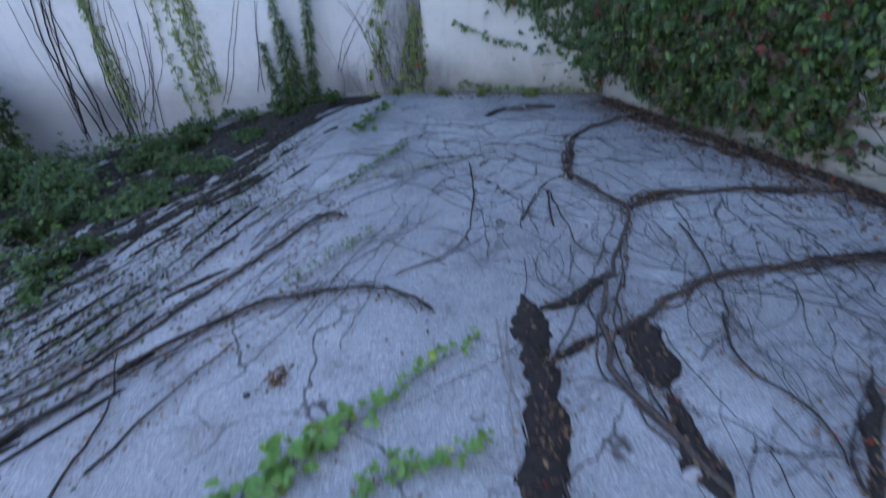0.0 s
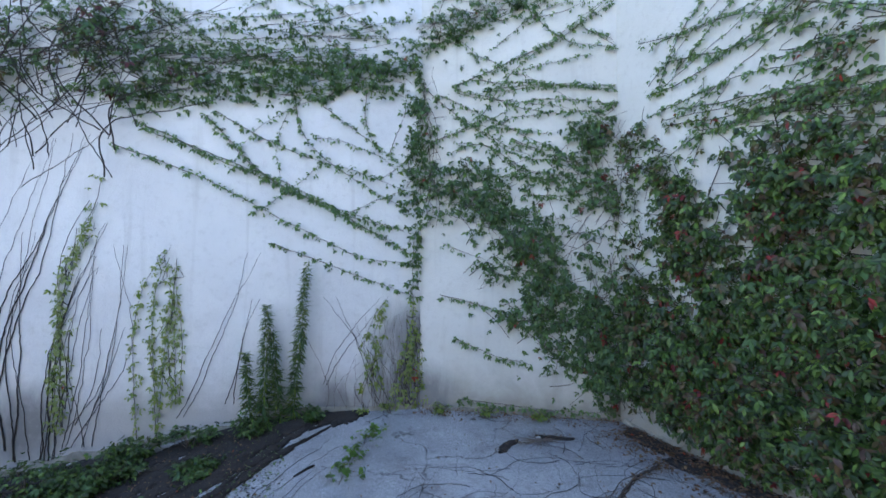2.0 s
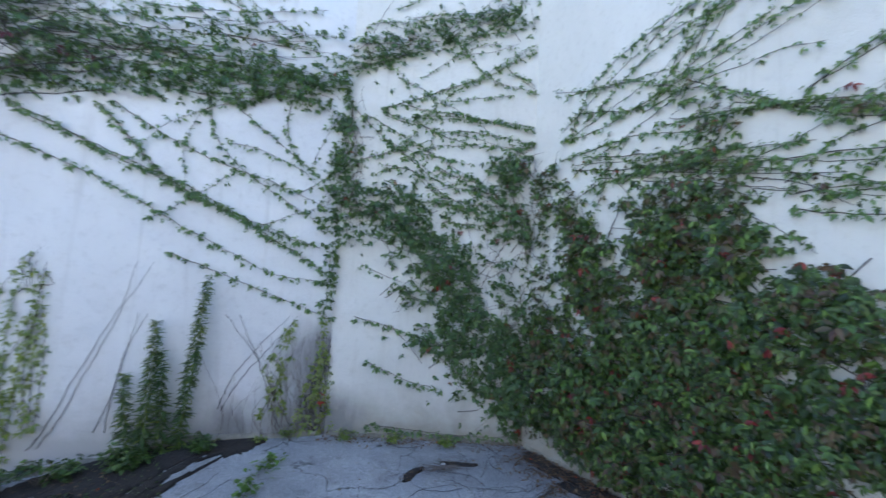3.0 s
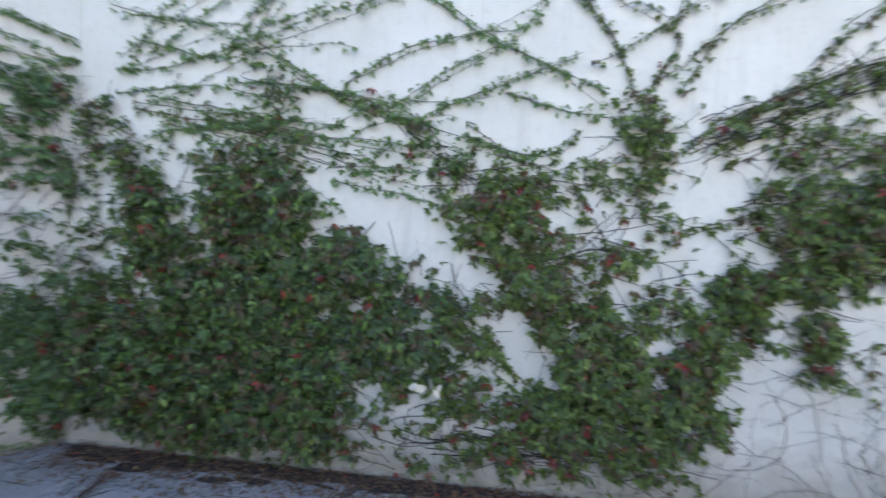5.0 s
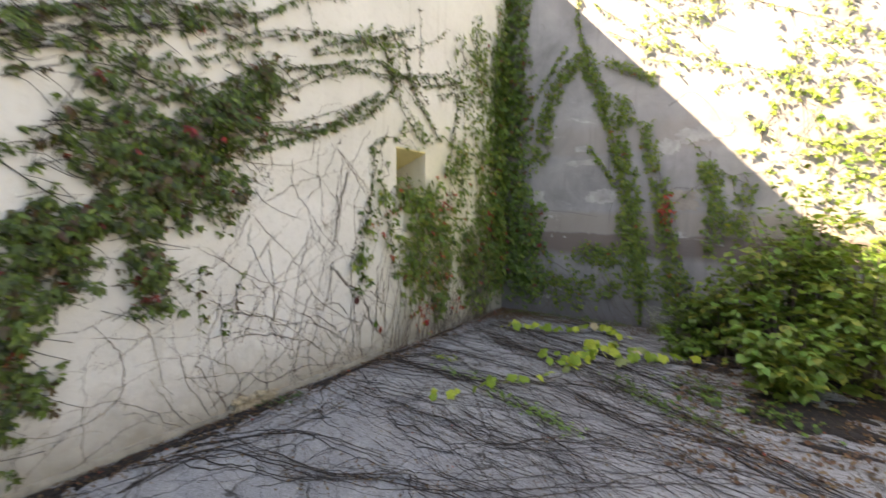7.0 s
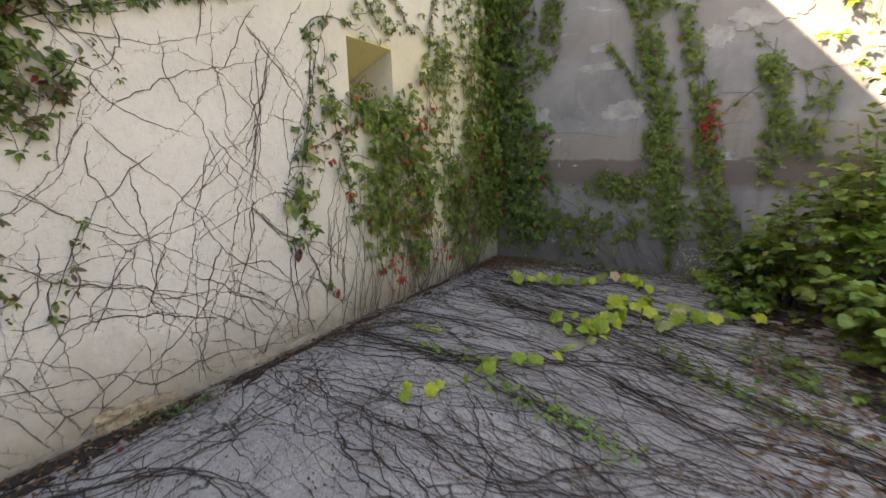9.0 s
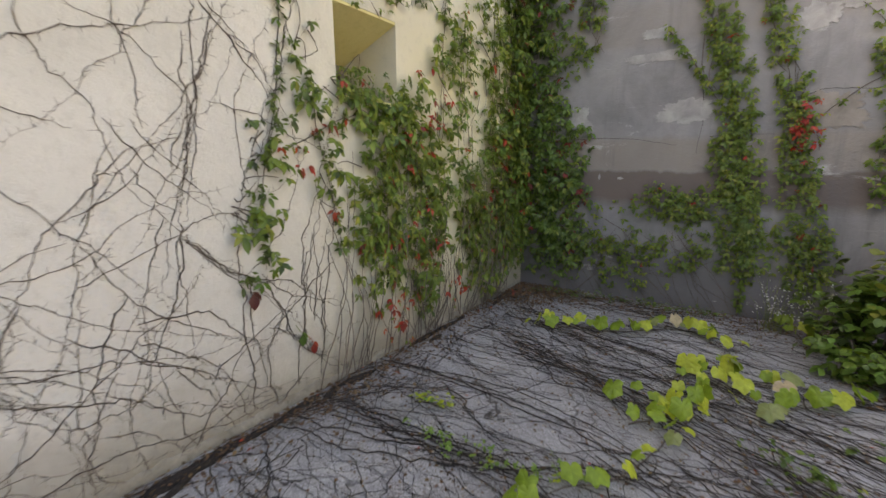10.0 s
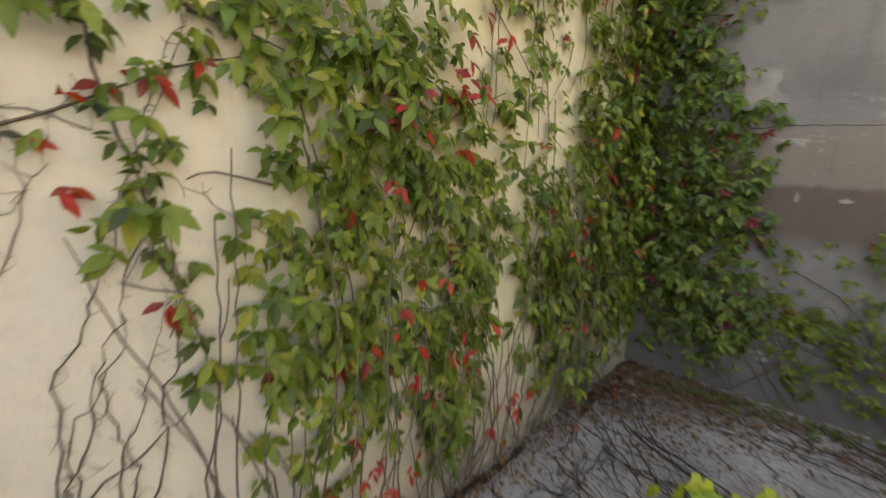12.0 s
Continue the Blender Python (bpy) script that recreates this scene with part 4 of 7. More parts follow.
EAST_SHOOTS = [
    ((4.19, 3.35), (3.42, 3.82), (2.74, 4.13)), ((4.04, 3.28), (3.17, 3.62), (2.52, 3.99)), ((3.76, 2.98), (2.93, 3.38), (1.91, 3.74), (1.46, 3.85)),
    ((4.29, 3.82), (3.67, 3.66), (3.11, 3.61), (2.87, 3.43)), ((2.87, 3.43), (2.37, 3.08), (1.79, 2.89), (1.18, 2.58)), ((2.17, 3.11), (1.62, 3.33), (1.04, 3.5), (0.59, 3.74)),
    ((1.65, 2.95), (1.15, 3.23), (0.77, 3.48)), ((1.52, 2.84), (0.95, 3.08), (0.31, 3.33)), ((1.59, 3.92), (1.04, 3.48), (0.58, 3.23), (0.08, 2.84)),
    ((0.87, 3.03), (0.4, 2.88), (0.04, 2.84)), ((0.31, 3.69), (0.08, 3.34), (-0.08, 3.01)), ((2.57, 2.75), (2.01, 2.62), (1.38, 2.51)), ((2.45, 2.5), (1.86, 2.36), (1.33, 2.24)),
]
EAST_SHOOTS_2 = [
    ((4.02, 2.91), (3.37, 2.82), (2.68, 2.75)), ((2.58, 3.09), (1.98, 2.97), (1.52, 2.73)), ((1.14, 2.67), (0.64, 2.56), (0.3, 2.74)),
    ((-0.37, 3.01), (-0.73, 3.51), (-1.2, 3.8), (-1.65, 4.04)), ((-0.18, 3.04), (-0.35, 3.47), (0.13, 3.82)), ((-0.44, 2.65), (-1.05, 2.98), (-1.53, 3.45), (-2.18, 3.96)),
    ((-0.67, 2.81), (-1.49, 3.16), (-2.37, 3.44), (-3.22, 4.19)), ((-1.76, 2.85), (-2.54, 3.31), (-3.76, 3.64)), ((-2.5, 3.01), (-3.1, 3.22), (-3.77, 3.46)),
    ((-2.26, 2.41), (-3.01, 2.61), (-3.78, 3.08)), ((-0.42, 2.01), (-0.8, 2.12), (-1.18, 2.29)), ((-2.4, 3.74), (-3, 3.91), (-3.72, 4.3)), ((0.36, 3.79), (0.06, 3.38), (-0.05, 3.03)),
]
EAST_SHOOTS_3 = [
    ((-2.16, 2.24), (-2.75, 2.46), (-3.62, 2.85), (-4.09, 3.32)), ((-2.22, 2.45), (-2.88, 2.53), (-3.8, 3.01)), ((-2.54, 2.89), (-3.17, 3.22), (-3.9, 3.33), (-5.13, 3.62)),
    ((-2.79, 3.25), (-3.48, 3.59), (-4.41, 3.99)), ((-3.82, 3.77), (-3.99, 3.24), (-4.4, 2.75), (-4.75, 2.67)), ((-4.2, 3.79), (-4.4, 3.22), (-5.01, 2.71)),
    ((-5.13, 3.69), (-5.42, 3.32), (-5.28, 2.68)), ((-3.81, 3.42), (-4.63, 3.41), (-5.57, 3.67)),
]


EAST_SHOOTS_4 = [
    ((4.16, 3.25), (3.63, 3.29), (2.92, 3.48), (2.29, 3.69), (1.68, 3.81)),
    ((4.09, 3.28), (3.79, 3.75), (3.18, 4.04), (2.84, 4.08)),
    ((3.9, 3.37), (3.29, 3.79), (2.51, 4.02)),
    ((4.12, 3.73), (3.4, 3.61), (2.92, 3.37)),
    ((3.13, 3.14), (2.37, 3.09), (1.79, 2.95), (1.34, 2.72)),
    ((2.75, 3.35), (2.27, 3.06), (1.87, 2.86), (1.52, 2.82)),
    ((2.17, 3.1), (1.66, 3.37), (1.12, 3.48), (0.77, 3.51), (0.59, 3.71)),
    ((1.78, 2.9), (1.27, 3.24), (0.92, 3.39)),
    ((1.39, 2.9), (0.84, 3.12), (0.35, 3.29)),
    ((1.5, 3.8), (1.16, 3.53), (0.84, 3.37), (0.38, 3.15), (0.11, 3.01)),
]
EAST_SHOOTS_5 = [
    ((0.88, 3.02), (0.41, 2.88), (-0.07, 2.82)),
    ((1.18, 2.69), (0.76, 2.56), (0.51, 2.55)),
    ((3.36, 2.84), (2.5, 2.64), (1.77, 2.42)),
    ((2.56, 2.69), (1.78, 2.65), (1.34, 2.5)),
    ((2.24, 2.34), (1.76, 2.24), (1.33, 2.15)),
    ((3.88, 3.03), (2.78, 2.85), (2.11, 2.76)),
    ((4.04, 3.5), (3.26, 3.36), (2.82, 3.62), (2.34, 3.75)),
    ((4.15, 3.05), (3.37, 3.1), (2.68, 2.97)),
    ((3.79, 2.7), (3.12, 2.77), (2.46, 2.83)),
]
EAST_RIGHT_3 = [
    ((-0.73, 1.53), (-0.95, 1.49), 0.19, 0.8), ((-0.57, 1.25), (-0.74, 1.12), 0.17, 0.9), ((-0.49, 0.97), (-0.54, 0.55), 0.18, 1.0), ((-1.28, 1.27), (-1.38, 1.0), 0.09, 0.7),
    ((-1.41, 1.96), (-1.79, 2.25), 0.18, 0.7), ((-1.84, 2.39), (-2.26, 2.7), 0.13, 0.8),
]


def east_work(bag, stems):
    gaps = EAST_HOLES + EAST_HOLES_2
    fringed(bag, stems, "right", EAST_LOW, 300, 0.074, 0.34, 0.03, 0.32, gaps)
    mass(bag, stems, "right", [((4.4, 2.1), (4.3, 1.2), 0.2, 0.3), ((4.35, 1.3), (4.3, 0.5), 0.3, 1.0), ((4.4, 0.5), (3.6, 0.35), 0.22, 1.0), ((4.45, 2.9), (4.1, 2.5), 0.25, 0.5), ((4.0, 1.9), (3.8, 1.2), 0.2, 0.25)], 300, 0.068, 0.22, 5, 0.03, 0.15, gaps)
    mass(bag, stems, "right", [((4.2, 0.75), (2.2, 0.65), 0.35, 0.5)], 200, 0.078, 0.62, 5, 0.03, 0.2, gaps)
    mass(bag, stems, "right", EAST_HIGH[:5], 190, 0.062, 0.1, 5, 0.03, 0.0, gaps)
    mass(bag, stems, "right", [((2.75, 2.75), (2.85, 2.45), 0.12, 0.5), ((3.4, 1.0), (1.3, 0.4), 0.4, 0.12)], 110, 0.066, 0.3, 5, 0.4)
    mass(bag, stems, "right", [((4.48, 3.0), (4.45, 2.0), 0.16, 0.4)], 260, 0.06, 0.1, 5, 0.02)


def east_shoots(bag, stems):
    for p in EAST_SHOOTS_4 + EAST_SHOOTS_5:
        runner(bag, stems, "right", p, 0.052, 0.075, 0.004, 5)
    for p in EAST_SHOOTS:
        runner(bag, stems, "right", p, 0.046, 0.12, 0.003, 3)
    stray(bag, stems, "right", 9, (2.8, 4.5), (2.6, 3.9), 2.6, 0.3, 1.5, 0.05, 0.095)
    stray(bag, stems, "right", 14, (1.2, 3.8), (2.3, 3.0), 3.1, 0.3, 1.2, 0.05, 0.095)
    stray(bag, stems, "right", 8, (0.6, 3.2), (3.6, 4.6), 2.7, 0.4, 1.3, 0.048, 0.1)


def east_work_2(bag, stems):
    gaps = EAST_HOLES + EAST_HOLES_2
    fringed(bag, stems, "right", EAST_MIDDLE + EAST_RIGHT, 290, 0.074, 0.27, 0.035, 0.3, gaps, 1.22)
    fringed(bag, stems, "right", EAST_RIGHT_2 + EAST_RIGHT_3, 230, 0.07, 0.2, 0.05, 0.25, gaps, 1.15)
    fringed(bag, stems, "right", EAST_HIGH[5:], 220, 0.064, 0.14, 0.03, 0.2, gaps, 1.1)
    mass(bag, stems, "right", [((0.6, 2.1), (-0.8, 1.5), 0.35, 0.16), ((-0.7, 2.2), (-1.9, 2.9), 0.35, 0.1), ((1.2, 2.3), (0.2, 2.3), 0.25, 0.25), ((-0.4, 1.3), (-1.3, 1.7), 0.25, 0.3), ((1.6, 0.35), (-0.6, 0.3), 0.16, 0.3), ((0.35, 1.93), (-0.4, 2.05), 0.2, 0.35), ((0.13, 1.65), (-0.3, 1.35), 0.18, 0.35), ((0.4, 2.4), (-0.05, 2.35), 0.16, 0.3)], 220, 0.062, 0.08, 5, 0.06, 0.0, gaps)
    mass(bag, stems, "right", [((1.3, 0.35), (0.1, 0.25), 0.14, 0.3), ((1.0, 0.6), (0.4, 0.4), 0.2, 0.25)], 110, 0.066, 0.22, 5, 0.7)
    for p in EAST_SHOOTS_2 + EAST_SHOOTS_3:
        runner(bag, stems, "right", p, 0.055, 0.085, 0.004, 5, 0.01)
        runner(bag, stems, "right", [(s + RNG.normal(0, 0.03), z + RNG.normal(0, 0.06)) for s, z in p], 0.045, 0.11, 0.003, 3, 0.01)
    stray(bag, stems, "right", 14, (-2.2, 0.6), (2.2, 3.6), 2.8, 0.4, 1.3, 0.05, 0.1)
    stray(bag, stems, "right", 10, (-5.5, -2.5), (2.9, 4.4), 2.2, 0.7, 1.2, 0.045, 0.1)
    stray(bag, stems, "right", 9, (-2.2, 0.4), (1.0, 2.2), -1.4, 0.3, 0.7, 0.06, 0.1)


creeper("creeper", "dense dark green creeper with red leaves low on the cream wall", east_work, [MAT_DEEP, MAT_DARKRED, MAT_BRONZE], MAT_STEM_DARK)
creeper("creeper", "thin leafy creeper shoots high on the cream wall", east_shoots, [MAT_SHOOT, MAT_DARKRED, MAT_GREEN], MAT_STEM_DARK)
creeper("creeper", "hanging green creeper with a few red leaves on the cream wall", east_work_2, [MAT_MIDGREEN, MAT_DARKRED, MAT_BRONZE], MAT_STEM_DARK)

WINDOW_BANK = [
    ((-4.06, 1.92), (-4.59, 1.82), 0.17, 0.8), ((-4.37, 1.68), (-4.36, 0.67), 0.26, 0.95), ((-4.76, 2.04), (-4.72, 1.29), 0.25, 1.0), ((-4.99, 1.54), (-4.85, 0.57), 0.31, 0.9),
    ((-5.6, 1.36), (-5.96, 0.35), 0.34, 0.9), ((-5.33, 2.84), (-5.19, 1.65), 0.3, 0.4), ((-6.13, 3.03), (-6.25, 1.54), 0.26, 0.7), ((-6.11, 1.54), (-6.32, 0.42), 0.28, 1.0),
    ((-3.86, 1.63), (-4, 1.2), 0.11, 0.35), ((-3.63, 1.86), (-3.84, 1.95), 0.12, 0.5),
    ((-3.53, 1.62), (-3.59, 1.47), 0.08, 0.6), ((-6.85, 2.4), (-6.8, 0.4), 0.2, 1.0), ((-6.6, 1.9), (-6.55, 0.5), 0.22, 0.8), ((-3.3, 1.24), (-3.51, 1.16), 0.1, 0.7), ((-3.45, 1.01), (-3.46, 0.89), 0.05, 0.5), ((-4.94, 0.55), (-5.02, 0.18), 0.13, 0.5),
]
OVER_WINDOW = [
    ((-4.17, 2.65), (-4.65, 2.81), 0.17, 0.35), ((-5.56, 4.27), (-5.74, 2.91), 0.3, 0.4), ((-6.04, 4.6), (-6.26, 3.17), 0.28, 0.8), ((-6.8, 5.2), (-6.85, 2.4), 0.2, 1.0), ((-5.6, 2.8), (-5.7, 1.5), 0.25, 0.35), ((-6.5, 3.2), (-6.5, 1.9), 0.15, 0.6),
    ((-4, 3.66), (-3.9, 3.15), 0.15, 0.35), ((-3.25, 3.46), (-4, 3.78), 0.14, 0.45),
]


WINDOW_SIDE = [
    ((-3.79, 2.5), (-3.77, 2.04), 0.09, 0.6), ((-3.77, 2.04), (-3.58, 1.77), 0.1, 0.8), ((-3.58, 1.77), (-3.46, 1.55), 0.1, 0.8), ((-3.46, 1.55), (-3.41, 1.32), 0.08, 0.8),
    ((-3.25, 1.24), (-3.5, 1.22), 0.07, 0.8), ((-3.83, 1.98), (-4.38, 2.04), 0.11, 0.9), ((-3.83, 1.82), (-3.96, 1.76), 0.08, 0.5), ((-3.45, 1.0), (-3.5, 0.9), 0.05, 0.6),
]


def window_work(bag, stems):
    mass(bag, stems, "right", WINDOW_BANK, 140, 0.086, 0.2, 5, 0.035)
    for a, z, k, r in ((-4.6, 0.95, 14, 0.2), (-4.4, 0.5, 14, 0.14), (-4.9, 1.9, 10, 0.08), (-4.55, 1.6, 5, 0.1), (-5.2, 0.45, 8, 0.1), (-6.2, 0.9, 8, 0.3), (-4.35, 0.25, 8, 0.1)):
        wall_leaves(bag, "right", RNG.normal(a, r, k), np.maximum(0.1, RNG.normal(z, r, k)), RNG.uniform(0.14, 0.28, k), 0.062, 3, 1.0)
    mass(bag, stems, "right", OVER_WINDOW, 190, 0.058, 0.08, 5, 0.02)
    k = 70
    wall_leaves(bag, "right", RNG.uniform(-4.62, -4.1, k), RNG.uniform(1.97, 2.2, k), RNG.uniform(-0.42, 0.0, k), 0.06, 5, 0.02)
    for _ in range(80):
        a = RNG.uniform(-6.5, -3.9)
        top = RNG.uniform(0.7, 1.6)
        out = RNG.uniform(0.02, 0.2)
        pts = [on_wall("right", a + RNG.normal(0, 0.12), 0.02, 0.04), on_wall("right", a, top * 0.5, out), on_wall("right", a + RNG.normal(0, 0.12), top, out * 0.8)]
        tube(stems, wander(smooth_line(pts), 0.006), RNG.uniform(0.003, 0.006), 0.002, 4)


def window_side_work(bag, stems):
    mass(bag, stems, "right", WINDOW_SIDE, 46, 0.066, 0.13, 5, 0.008)
    for p in (((-3.68, 2.5), (-3.62, 1.9), (-3.5, 1.5), (-3.45, 0.9)), ((-3.85, 1.9), (-3.95, 1.4), (-4.05, 0.9)), ((-3.6, 2.45), (-3.8, 2.6), (-4.2, 2.62))):
        runner(bag, stems, "right", p, 0.066, 0.11, 0.004, 5, 0.0)
    runner(bag, stems, "right", ((-3.6, 1.58), (-3.82, 1.66), (-4.05, 1.78), (-4.25, 1.84)), 0.062, 0.1, 0.004, 3, 0.7)
    k = 5
    wall_leaves(bag, "right", RNG.normal(-3.34, 0.025, k), RNG.normal(0.86, 0.03, k), RNG.uniform(0.03, 0.08, k), 0.075, 3, 0.0)


creeper("creeper", "green and red autumn creeper hanging below the small window", window_work, OLIVE_SET)
creeper("creeper", "thin dark green shoots hanging beside the small window", window_side_work, [MAT_MIDGREEN, MAT_RED, MAT_GREEN])

FAR_CORNER = [
    ((3.5, 5.6), (3.45, 4.07), 0.26, 1.0), ((3.42, 4.07), (3.4, 1.95), 0.26, 1.1), ((3.3, 1.96), (3.2, 0.47), 0.36, 1.1), ((3.24, 0.87), (2.95, 0.5), 0.22, 0.7),
]
FAR_BRANCH = [
    ((2.74, 3.84), (2.98, 2.6), 0.15, 0.8), ((2.39, 4.2), (2.73, 3.75), 0.13, 0.8), ((2.31, 4.35), (1.82, 3.12), 0.12, 0.9), ((1.73, 2.94), (1.43, 1.76), 0.15, 1.0),
    ((1.51, 1.76), (1.28, 0.5), 0.19, 1.1), ((1.72, 3.52), (1.58, 3.09), 0.11, 0.9), ((1.96, 4.12), (1.16, 3.67), 0.07, 0.8), ((2.25, 1.12), (1.55, 1.07), 0.18, 0.8),
    ((2.62, 0.91), (2.41, 0.45), 0.22, 0.35), ((1.88, 0.78), (1.69, 0.52), 0.24, 0.4), ((2.95, 0.55), (2.0, 0.35), 0.28, 0.3),
]
FAR_SLIM = [((1.34, 3.07), (1.04, 1.84), 0.11, 0.9), ((1.04, 1.84), (0.94, 1.1), 0.14, 0.8), ((0.95, 1.0), (0.8, 0.4), 0.2, 0.8)]
FAR_SLIM_2 = [((0.56, 2.53), (0.38, 1.83), 0.12, 0.9), ((0.34, 1.83), (0.38, 1.25), 0.16, 0.6), ((0.05, 2.1), (0.1, 1.4), 0.1, 0.6)]


def far_corner_work(bag, stems):
    mass(bag, stems, "far", FAR_CORNER, 210, 0.085, 0.22, 5, 0.05, 0.15)
    mass(bag, stems, "right", [((-6.7, 4.6), (-6.65, 0.6), 0.27, 1.0)], 200, 0.085, 0.2, 5, 0.03)


def far_branch_work(bag, stems):
    mass(bag, stems, "far", FAR_BRANCH, 300, 0.06, 0.1, 5, 0.01)
    for p in (((2.15, 2.81), (1.87, 2.45), (1.6, 2.01)), ((3.31, 3.28), (3.02, 3.79), (2.57, 4.41)), ((1.3, 0.1), (1.5, 1.8), (2.3, 4.4), (2.4, 5.2))):
        runner(bag, stems, "far", p, 0.06, 0.05, 0.007, 5)
    for _ in range(30):
        a = RNG.uniform(1.2, 3.2)
        tube(stems, wander(smooth_line([on_wall("far", a, 0.02, 0.01), on_wall("far", a + RNG.normal(0.15, 0.2), 0.4, 0.01), on_wall("far", a + RNG.normal(0.2, 0.3), 0.8, 0.01)]), 0.006), 0.003, 0.0015, 4)


def far_slim_work(bag, stems):
    mass(bag, stems, "far", FAR_SLIM, 300, 0.06, 0.1, 5, 0.03)
    k = 30
    wall_leaves(bag, "far", RNG.normal(1.0, 0.06, k), RNG.normal(1.75, 0.1, k), RNG.uniform(0.05, 0.12, k), 0.06, 5, 1.0)


def far_slim_work_2(bag, stems):
    mass(bag, stems, "far", FAR_SLIM_2, 300, 0.06, 0.1, 5, 0.0)
    for p in (((0.04, 2.13), (0.38, 2.37), (0.75, 2.77)), ((0.15, 1.91), (0.25, 2.29)), ((0.9, 1.9), (0.5, 2.2), (-0.2, 2.3))):
        runner(bag, stems, "far", p, 0.05, 0.12, 0.004, 3)


creeper("creeper", "dense green creeper column in the corner of the grey wall", far_corner_work, LEAF_SET)
creeper("creeper", "forked green creeper climbing the grey rendered wall", far_branch_work, OLIVE_SET)
creeper("creeper", "slender green creeper with a red tuft on the grey wall", far_slim_work, OLIVE_SET)
creeper("creeper", "thin green creeper above the shrub on the grey wall", far_slim_work_2, OLIVE_SET)


def sunny_work(bag, stems):
    mass(bag, stems, "far", [((-1.6, 1.9), (-2.2, 3.8), 0.7, 0.5), ((-2.8, 1.2), (-3.2, 4.4), 0.9, 0.6), ((-4.6, 1.0), (-5.0, 5.0), 1.1, 0.7), ((-1.3, 4.6), (-3.0, 5.4), 0.6, 0.8),
                               ((-1.0, 1.2), (-2.2, 1.0), 0.5, 0.8), ((-0.3, 2.4), (-1.0, 4.6), 0.55, 0.35), ((0.6, 4.0), (1.6, 5.6), 0.5, 0.25), ((-0.9, 2.0), (-1.2, 3.0), 0.4, 0.45)], 74, 0.075, 0.1, 5, 0.0)
    for _ in range(46):
        z = RNG.uniform(2.0, 6.2)
        s = (z - 2.32) / 1.1 - RNG.uniform(0.05, 2.2)
        d = RNG.normal(-0.25, 0.5)
        runner(bag, stems, "far", [(s, z), (s - 0.45, z + 0.4 * d), (s - 0.9 - RNG.random() * 0.6, z + d)], 0.06, RNG.uniform(0.1, 0.2), 0.003, 3)


creeper("creeper", "sunlit yellow-green creeper over the bright grey wall", sunny_work, [MAT_SUNNY, MAT_OLIVE, MAT_LIME])

# bare winter-like stems on the cream wall
DRY_LINES = [
    ((-2.33, 2.27), (-2.35, 2.1), (-2.19, 1.81), (-2.03, 1.53)), ((-2.55, 2.2), (-2.59, 1.92), (-2.71, 1.7), (-3.02, 1.15), (-3.31, 0.92)),
    ((-2.24, 1.76), (-2.58, 1.92), (-2.93, 2.08), (-3.44, 2.28)), ((-3.12, 2.38), (-3.32, 2.2), (-3.6, 1.87)), ((-3.24, 2.53), (-2.89, 2.03), (-2.72, 1.8), (-2.47, 1.58)),
    ((-3.18, 2.33), (-3.14, 1.95), (-2.98, 1.49), (-2.81, 1.11)), ((-3.29, 2.29), (-3.12, 1.78), (-3.03, 1.28), (-2.94, 0.81)), ((-2.16, 1.67), (-2.32, 1.48), (-2.62, 1.2), (-2.94, 0.81)),
    ((-1.7, 1.4), (-2, 1.26), (-2.35, 1.04), (-2.87, 0.76), (-3.49, 0.46)), ((-2.42, 1.55), (-2.17, 1.28), (-2.01, 1.02), (-1.94, 0.87)), ((-2.88, 1.58), (-2.6, 1.29), (-2.34, 0.79), (-2.24, 0.54)),
    ((-1.94, 0.87), (-2.31, 0.74), (-2.82, 0.35), (-3.46, 0.09)),
]
DRY_LINES_2 = [
    ((-1.7, 0.7), (-1.94, 0.67), (-2.29, 0.59), (-2.76, 0.41)), ((-2.15, 1.6), (-2.15, 1.41), (-2.35, 1.04), (-2.56, 0.72)), ((-3.61, 2.64), (-3.36, 2.24), (-3.17, 1.92)),
    ((-3.9, 2.73), (-3.68, 2.2), (-3.57, 1.81)), ((-3.02, 1.15), (-3.51, 0.67), (-3.8, 0.23)), ((-2.3, 1.45), (-2.33, 1.07), (-2.33, 0.73), (-2.57, 0.32)),
    ((-2.62, 1.2), (-2.83, 0.7), (-2.68, 0.27)), ((-1.99, 0.59), (-2.12, 0.91), (-2.35, 1.07)), ((-3.81, 1.04), (-3.75, 0.61), (-4.11, 0.12)), ((-3.97, 0.88), (-3.5, 0.51), (-3.19, 0.2)),
    ((-1.3, 1.3), (-1.8, 1.0), (-2.3, 0.5)), ((-1.5, 1.1), (-1.9, 1.35), (-2.3, 1.9)),
]

